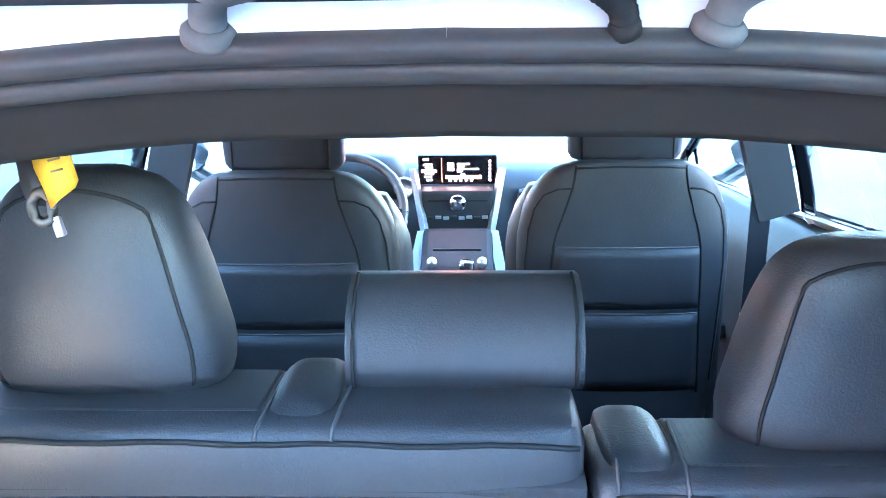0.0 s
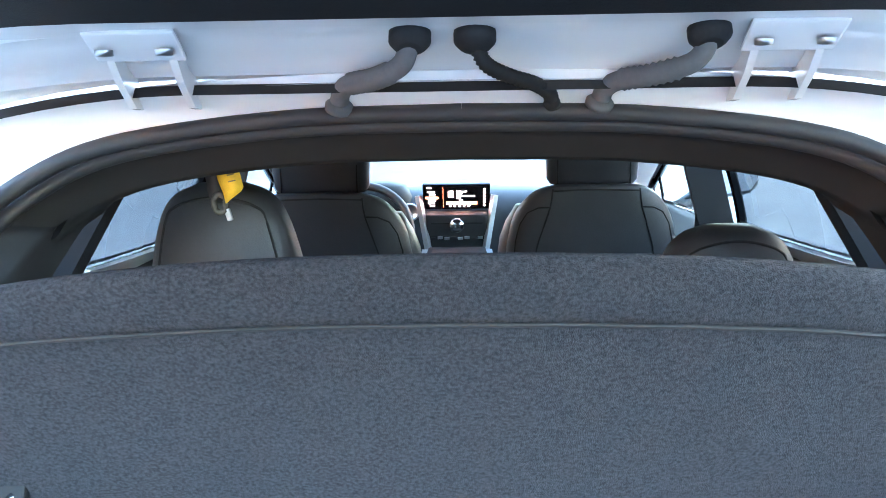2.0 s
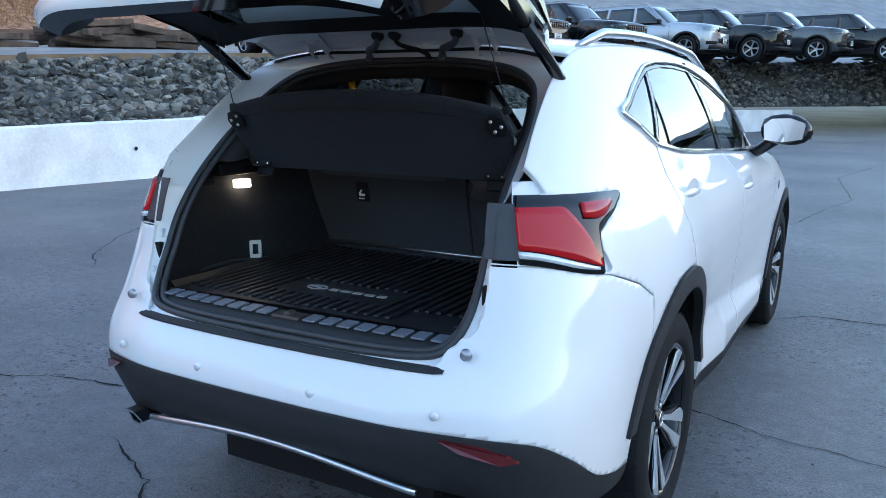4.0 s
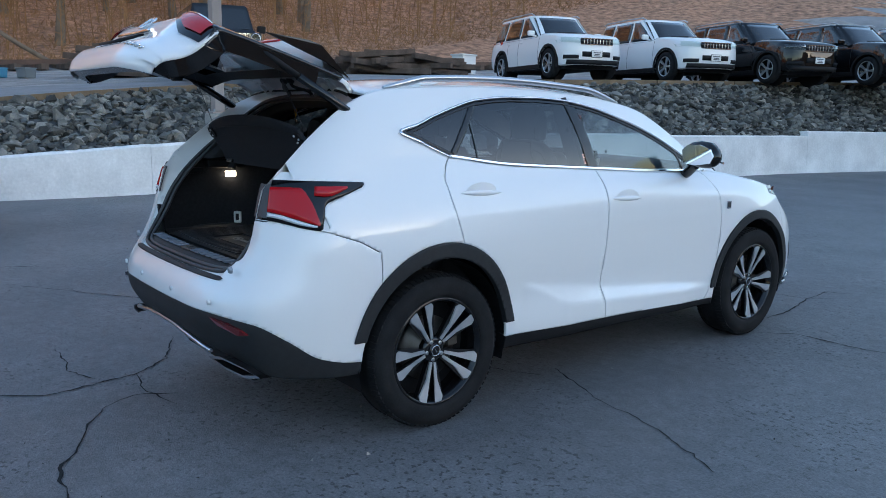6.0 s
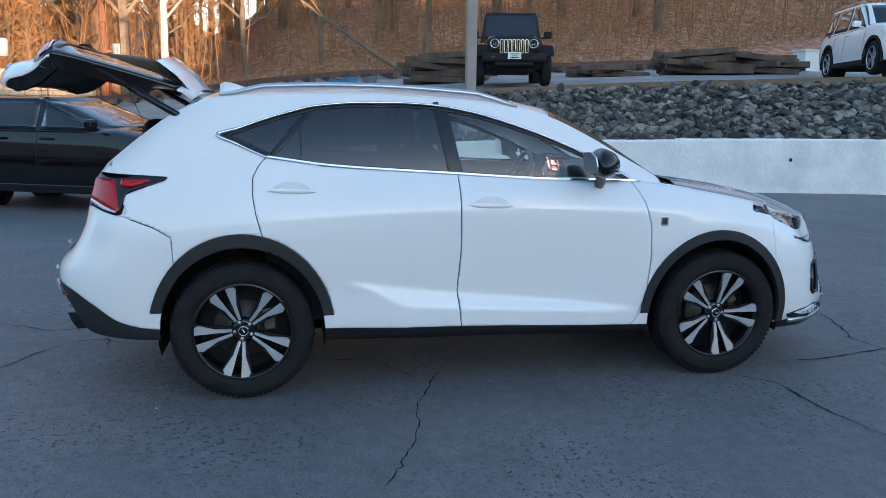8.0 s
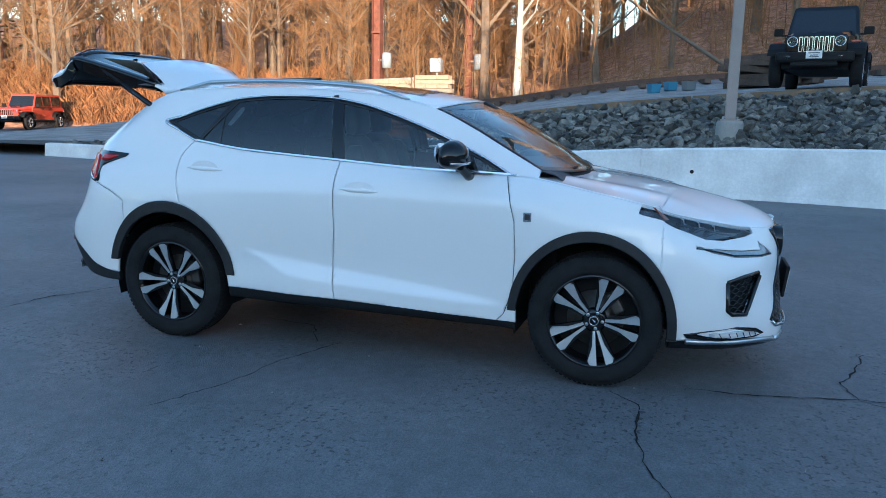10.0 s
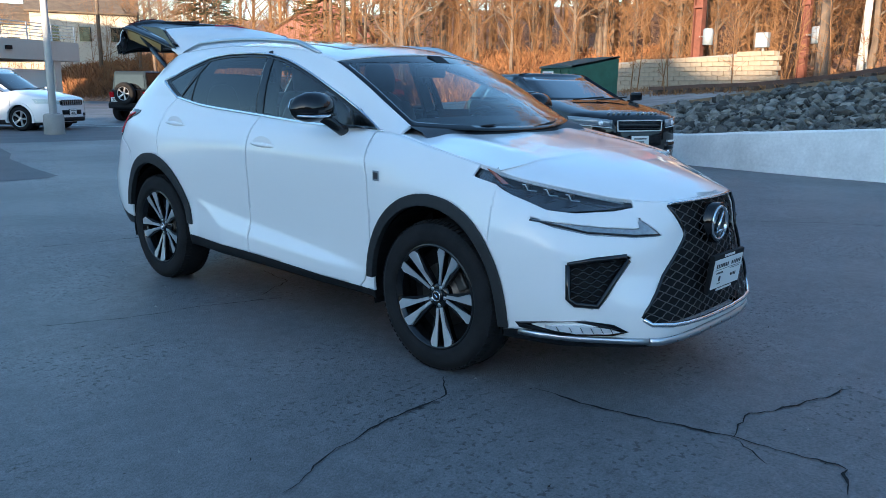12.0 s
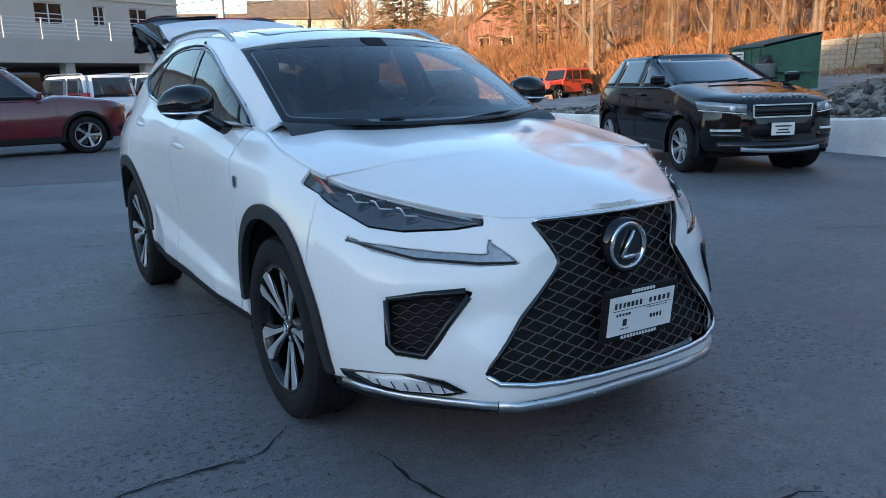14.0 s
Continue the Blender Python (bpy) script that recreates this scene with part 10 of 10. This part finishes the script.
# ---- cream building with an open deck ----
ux, uy = .885, .465
BM = Matrix(((ux, -uy, 0, -20.9), (uy, ux, 0, -53.4), (0, 0, 1, 0), (0, 0, 0, 1)))
bd = empty("building", "long cream stucco building with parking under an open deck", "building", m=BM)
boxes("deck_slab", "stucco", bd, [((46, 8, 1.3), (23, -4, 3.55))], .02)
for s in np.arange(2.0, 46, 5.5):
    boxes("column", "stucco", bd, [((.6, .6, 2.9), (s, -.5, 1.45))], .01)
# back wall coloured dark in place of the shade under the slab
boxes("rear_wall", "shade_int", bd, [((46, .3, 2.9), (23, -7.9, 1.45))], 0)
boxes("white_door", "rail_white", bd, [((4.6, .12, 2.3), (7.6, -1.0, 1.15))], .01)
boxes("white_door", "rail_white", bd, [((4.2, .12, 2.3), (2.3 + .9, -1.0, 1.15))], .01)
wins = [(11.2, 1.5), (14.2, .9), (17.6, 1.9), (22.0, 1.0), (26.2, 1.9), (30.5, 1.5), (35, 1.9), (40, 1.5)]
boxes("upper_wall", "stucco", bd, [((38, .3, 1.0), (27, -3, 4.7)), ((38, .3, 3.2), (27, -3, 8.1))], 0)
edges = [8.0] + [v for c, w in wins for v in (c - w / 2, c + w / 2)] + [46.0]
for a, b in zip(edges[0::2], edges[1::2]):
    boxes("wall_pier", "stucco", bd, [((b - a, .3, 1.3), ((a + b) / 2, -3, 5.85))], 0)
boxes("end_wall", "stucco", bd, [((.3, 12, 5.5), (8.15, -9.2, 6.95))], 0)
boxes("roof", "stucco_dark", bd, [((38.4, 13, .25), (27, -9, 9.8))], .02)
boxes("string_course", "trim_cream", bd, [((38.1, .14, .16), (27, -2.82, 6.95))], .02)
for c, w in wins:
    bm = bmesh.new()
    box(bm, (w, .05, 1.3), (c, -3.06, 5.85), .005)
    wn = part("window", bm, "glass_far", bd, "dark window with pale shutters")
    boxes("window_frame", "rail_white", wn, [((w, .08, .07), (c, -3.0, 5.24)), ((w, .08, .07), (c, -3.0, 6.46)), ((.07, .08, 1.16), (c - w / 2 + .035, -3.0, 5.85)), ((.07, .08, 1.16), (c + w / 2 - .035, -3.0, 5.85)), ((.06, .08, 1.16), (c, -3.0, 5.85))], 0)
    boxes("window_bar", "rail_white", wn, [((w - .14, .05, .05), (c, -3.01, 5.85))], 0)
for s in np.arange(.2, 46, 2.2):
    boxes("rail_post", "rail_white", bd, [((.07, .07, 1.15), (s, -.15, 4.775))], 0)
for z in np.linspace(4.45, 5.3, 5):
    boxes("rail_bar", "rail_white", bd, [((45.6, .04, .05), (23, -.15, z))], 0)
boxes("wall_lamp", "plastic_dark", bd, [((.45, .2, .25), (12.4, .1, 3.6))], .03)
boxes("wall_lamp", "plastic_dark", bd, [((.45, .2, .25), (6.5, .1, 3.6))], .03)
# cream houses beyond its end
for x, y, w, h in ((-30, -74, 9, 7.5), (-22, -80, 12, 6.5)):
    hs = empty("house", "sunlit cream house beyond the deck", "house", "far houses", m=pose(x, y, 3.6, 0, 0, -20))
    boxes("wall", "trim_cream", hs, [((w, 7, h), (0, 0, h / 2 - 3.4))], 0)
    bm = bmesh.new()
    plate(bm, [(-w / 2 - .4, -3.9, h - 3.4), (w / 2 + .4, -3.9, h - 3.4), (w / 2 + .4, 0, h - 1.4), (-w / 2 - .4, 0, h - 1.4)], (0, 0, .15))
    plate(bm, [(-w / 2 - .4, 3.9, h - 3.4), (-w / 2 - .4, 0, h - 1.4), (w / 2 + .4, 0, h - 1.4), (w / 2 + .4, 3.9, h - 3.4)], (0, 0, .15))
    part("roof", normals(bm), "shingle", hs)
    for k in (-.3, 0, .3):
        boxes("window", "glass_far", hs, [((1.0, .06, 1.3), (k * w, 3.53, h - 5.2))], 0)

# ---- pink gabled house ----
hz = far_bank_z(-49, -61) - 2.2
ph = empty("house", "dusty pink gabled house with cream cupola and brown shingles", "house", "far houses", m=pose(-49, -61, hz, 0, 0, -39))
boxes("wall", "siding_pink", ph, [((10, 9, 4.6), (0, 0, 2.0))], 0)
for z in np.arange(.3, 4.2, .45):
    boxes("siding_board", "siding_pink", ph, [((10.06, .05, .07), (0, 4.52, z))], 0)


def gable(parent, w, d, z, rise, at, roof_mat, wall_mat, over=.5):
    bm = bmesh.new()
    plate(bm, [(at[0] - w / 2, at[1] + d / 2 - .02, z), (at[0] + w / 2, at[1] + d / 2 - .02, z), (at[0], at[1] + d / 2 - .02, z + rise)], (0, -.2, 0))
    part("gable_wall", normals(bm), wall_mat, parent)
    for s in (-1, 1):
        bm = bmesh.new()
        e = s * (w / 2 + over)
        zl = z - over * rise / (w / 2)
        plate(bm, [(at[0] + e, at[1] - d / 2 - over, zl), (at[0] + e, at[1] + d / 2 + over, zl), (at[0], at[1] + d / 2 + over, z + rise), (at[0], at[1] - d / 2 - over, z + rise)], (0, 0, .16))
        part("roof", normals(bm), roof_mat, parent)


gable(ph, 10, 9, 4.3, 3.2, (0, 0), "shingle", "siding_pink")
gable(ph, 4.5, 3, 4.0, 2.2, (-2.2, 4.6), "shingle", "siding_pink", .35)
boxes("porch", "siding_pink", ph, [((4.5, 3, 4.0), (-2.2, 4.5, 2.0))], 0)
for x, y, z in ((-2.2, 6.05, 2.6), (1.2, 4.56, 2.4), (3.4, 4.56, 2.4), (-2.2, 6.05, 4.7)):
    wn = boxes("window", "glass_far", ph, [((.9, .06, 1.3), (x, y, z))], 0)
    boxes("window_frame", "trim_cream", wn, [((1.1, .1, .1), (x, y, z - .7)), ((1.1, .1, .1), (x, y, z + .7)), ((.1, .1, 1.3), (x - .5, y, z)), ((.1, .1, 1.3), (x + .5, y, z))], 0)
boxes("cupola", "trim_cream", ph, [((1.5, 1.5, 2.4), (1.0, 0, 8.0))], .03)
bm = bmesh.new()
lathe(bm, [(9.2, 1.15), (9.5, .9), (10.4, .35), (11.3, .02)], 4, "z", (1.0, 0, 0), False)
part("cupola_roof", normals(bm), "shingle", ph)
boxes("chimney", "rust_steel", ph, [((.8, .8, 2.4), (-3.2, -1, 7.2))], .02)

# ---- poles, wires, pylons ----
polesat = [(-40.7, -49.5), (-35, -41), (-45, -30), (-28, -66), (-52, -66)]
tops = []
for x, y in polesat:
    z = far_bank_z(x, y) - .3 if far_edge(y) > x else 0
    up = empty("utility_pole", "brown wooden utility pole with crossarms and wires", "pole", "utility poles", m=pose(x, y, z, 0, 0, rw.uniform(-15, 15) + 40))
    bm = bmesh.new()
    tube(bm, [(0, 0, 0), (0, 0, 6), (0, 0, 12)], [.17, .15, .11], 9)
    part("shaft", bm, "bark", up)
    for zz in (11.4, 10.4):
        bm = bmesh.new()
        box(bm, (2.2, .12, .14), (0, .12, zz), .01)
        arm = part("crossarm", bm, "old_wood", up)
        for k in (-.95, -.4, .4, .95):
            bm = bmesh.new()
            lathe(bm, [(zz + .07, .04), (zz + .2, .05), (zz + .24, 0)], 8, "z", (k, .12, 0))
            part("insulator", bm, "galv", arm)
    bm = bmesh.new()
    lathe(bm, [(8.4, 0), (8.4, .22), (9.2, .22), (9.3, .1), (9.3, 0)], 12, "z", (.32, 0, 0))
    part("transformer", normals(bm), "galv", up)
    tops.append(Vector((x, y, z)))


def wire_run(a, b, zs, sag):
    for k, zz in enumerate(zs):
        w = empty("overhead_wire", "thin dark overhead wire sagging between poles", "wire", "overhead wires")
        bm = bmesh.new()
        off = Vector(((k % 3 - 1) * .5, (k % 2) * .4, zz))
        pts = [a.lerp(b, t) + off - Vector((0, 0, sag * 4 * t * (1 - t))) for t in np.linspace(0, 1, 12)]
        tube(bm, pts, .022, 4)
        part("strand", bm, "wire", w)


wire_run(tops[4], tops[0], (11.6, 10.6, 9.4, 8.2), .8)
wire_run(tops[0], tops[1], (11.6, 10.6, 9.4, 8.2), .5)
wire_run(tops[1], tops[2], (11.6, 10.6, 9.4), .6)
wire_run(tops[2], Vector((-58, 2, 9)), (11.6, 10.6, 9.4), 1.2)
wire_run(tops[3], tops[0], (11.6, 10.4, 9.2, 8.0, 7.2), .9)
wire_run(tops[3], Vector((14, -74, 0)), (11.6, 10.8, 10.0, 9.2, 8.2, 7.4), 1.3)


def pylon(x, y, z, h, base):
    p = empty("pylon", "pale grey steel lattice power pylon", "pylon", "pylons", m=pose(x, y, z, 0, 0, 20))
    lv = [0, .2, .38, .54, .68, .8, .9, 1.0]
    wd = [base / 2 * (1 - .86 * u ** .8) for u in lv]
    c = ((-1, -1), (1, -1), (1, 1), (-1, 1))
    for i, j in c:
        bm = bmesh.new()
        for k in range(7):
            bar(bm, (i * wd[k], j * wd[k], h * lv[k]), (i * wd[k + 1], j * wd[k + 1], h * lv[k + 1]), .22, .22)
        part("leg", bm, "galv", p)
    for k in range(7):
        bm = bmesh.new()
        for q in range(4):
            (i, j), (e, f) = c[q], c[(q + 1) % 4]
            bar(bm, (i * wd[k], j * wd[k], h * lv[k]), (e * wd[k + 1], f * wd[k + 1], h * lv[k + 1]), .1, .1)
            bar(bm, (e * wd[k], f * wd[k], h * lv[k]), (i * wd[k + 1], j * wd[k + 1], h * lv[k + 1]), .1, .1)
            bar(bm, (i * wd[k + 1], j * wd[k + 1], h * lv[k + 1]), (e * wd[k + 1], f * wd[k + 1], h * lv[k + 1]), .1, .1)
        part("bracing", bm, "galv", p)
    for u, w in ((.72, 8), (.84, 7), (.95, 6)):
        bm = bmesh.new()
        bar(bm, (-w, 0, h * u), (w, 0, h * u), .25, .25)
        bar(bm, (-w, 0, h * u), (0, 0, h * u + 1.4), .12, .12)
        bar(bm, (w, 0, h * u), (0, 0, h * u + 1.4), .12, .12)
        part("crossarm", bm, "galv", p)


pylon(-38, 54, terrain(-38, 54) - .3, 32, 9)
pylon(-61, -85, far_bank_z(-61, -85) - .3, 30, 8)
wp = empty("light_pole", "slim white round light pole", "lamp pole", m=pose(-5.0, -17.2, 0))
bm = bmesh.new()
tube(bm, [(0, 0, 0), (0, 0, 9)], [.1, .075], 12)
part("shaft", bm, "rail_white", wp)
bm = bmesh.new()
lathe(bm, [(0, .26), (.5, .26), (.54, .22), (.54, 0)], 18, "z")
part("foot", normals(bm), "concrete", wp)

# ---- marks on the asphalt ----
rc = random.Random(3)


def crack(pts, width):
    """A dark fissure that wanders along a line."""
    line = []
    for (x0, y0), (x1, y1) in zip(pts, pts[1:]):
        n = max(3, int(math.hypot(x1 - x0, y1 - y0) / .035))
        for k in range(n):
            t = k / n
            line.append(Vector((x0 + (x1 - x0) * t, y0 + (y1 - y0) * t, .004)))
    line.append(Vector((*pts[-1], .004)))
    rows, drift = [], 0
    for i, p in enumerate(line):
        d = (line[min(i + 1, len(line) - 1)] - line[max(i - 1, 0)]).normalized()
        s = Vector((-d.y, d.x, 0))
        drift = drift * .7 + rc.gauss(0, .007)
        w = width * (.35 + 1.0 * abs(noise.noise(p * 7)) * 2) * min(1, (i + 1) / 4, (len(line) - i) / 4)
        rows.append([p + s * (drift - w / 2), p + s * (drift + w / 2)])
    part("crack", normals(grid(rows)), "crack", ground)


for w, pts in (
        (.012, ((.62, 1.06), (1.07, .88), (1.32, .87), (1.58, .79), (1.8, .72), (1.97, .61)  )),
        (.014, ((-1.28, -.49), (-.84, -.66), (-.66, -.91), (-.64, -1.08), (-.6, -1.36), (-.73, -1.57), (-.9, -2.2))),
        (.014, ((-.24, -.83), (-.34, -1.02), (-.25, -1.2), (-.02, -1.34), (.21, -1.42), (.33, -1.51), (.59, -1.54), (.74, -1.57), (1.2, -1.7))),
        (.016, ((.73, 3.16), (.73, 3.48), (.6, 4.02), (.58, 4.44), (.77, 4.5))),
        (.013, ((-2.6, 7.2), (-1.65, 7.12), (-1.07, 6.98), (-.46, 6.68))),
        (.013, ((-4.39, -1.34), (-4.3, -.86), (-4.12, -.64))),
        (.013, ((-3.41, -.98), (-3.15, -.81), (-2.86, -.61), (-2.18, -.16), (-1.92, -.09), (-1.66, -.07))),
        (.013, ((.91, 2.77), (1.08, 2.92), (1.39, 2.96), (1.58, 2.96), (1.75, 3.0), (1.9, 3.04), (2.08, 3.14))),
        (.02, ((.61, 4.03), (.67, 4.13), (.74, 4.22))),
        (.018, ((.61, 4.03), (.47, 4.0), (.37, 4.0), (-.3, 4.2))),
        (.012, ((.68, .92), (.32, .73), (.27, .31))),
        (.016, ((-4.19, 1.64), (-4.63, 1.94), (-5.16, 2.62), (-5.6, 3.5))),
        (.010, ((-.66, -.91), (-.4, -.95), (-.1, -.88))),
        (.010, ((-.64, -1.08), (-.95, -1.2), (-1.5, -1.15))),
        (.015, ((.57, 6.7), (.82, 8.2), (1.06, 9.16), (.71, 12.1), (1.18, 14.5)))):
    crack(pts, w * .72)
bm = bmesh.new()
bm.faces.new([bm.verts.new((x, y, .004)) for x, y in ((4.5, -8.3), (1.04, -7.1), (.4, -6.86), (-.3, -6.7), (-.85, -6.72), (-1.1, -6.95), (-1.25, -8.4), (-1.55, -10.3), (-1.95, -11.4), (-2.3, -13.2), (5.2, -13.9))])
part("asphalt_patch", normals(bm), "patch", ground, "darker repair patch")
bm = bmesh.new()
bm.faces.new([bm.verts.new((x, y, .004)) for x, y in ((-9, -13.4), (3.5, -15.4), (5.5, -24), (-8, -22))])
part("asphalt_patch", normals(bm), "patch", ground, "darker resurfaced strip")
for k in range(9):
    bm = bmesh.new()
    x, y = -8.6 + k * 2.7, -19.2 + k * .35
    bar(bm, (x, y, .003), (x + 2.2, y - 3.6, .003), .11, .012)
    part("parking_line", bm, "line_paint", ground, "worn white parking line")
vs, fs = [], []
for _ in range(420):
    x, y, s = rc.uniform(-6, 6), rc.uniform(-5, 12), rc.uniform(.004, .013)
    o = len(vs)
    vs += [Vector((x + rc.uniform(-s, s), y + rc.uniform(-s, s), z)) for z in (0, 0, 0)] + [Vector((x, y, s))]
    fs += [(o, o + 1, o + 3), (o + 1, o + 2, o + 3), (o + 2, o, o + 3)]
me = bpy.data.meshes.new("grit")
me.from_pydata(vs, [], fs)
me.materials.append(M["concrete"])
tagged(new("grit", me), "scattered pale grit and leaf bits on the asphalt", "grit", kind="stuff")
vs, fs = [], []
for _ in range(2600):
    x, y = rc.uniform(-8, 9), rc.uniform(-7, 13)
    if noise.noise(Vector((x * .35, y * .35, 2))) < rc.uniform(-.5, .35):
        continue
    ln, wd, a = rc.uniform(.008, .030), rc.uniform(.003, .008), rc.uniform(0, 6.283)
    d, n = Vector((math.cos(a), math.sin(a), 0)), Vector((-math.sin(a), math.cos(a), 0))
    c, o = Vector((x, y, .003)), len(vs)
    vs += [c - d * ln * .5, c + n * wd * .5 + Vector((0, 0, .002)), c + d * ln * .5 + Vector((0, 0, .003)), c - n * wd * .5]
    fs.append((o, o + 1, o + 2, o + 3))
me = bpy.data.meshes.new("leaf_bits")
me.from_pydata(vs, [], fs)
me.materials.append(M["leaf_bit"])
tagged(new("leaf_bits", me), "dark dry leaf crumbs strewn over the asphalt", "leaf crumbs", kind="stuff")
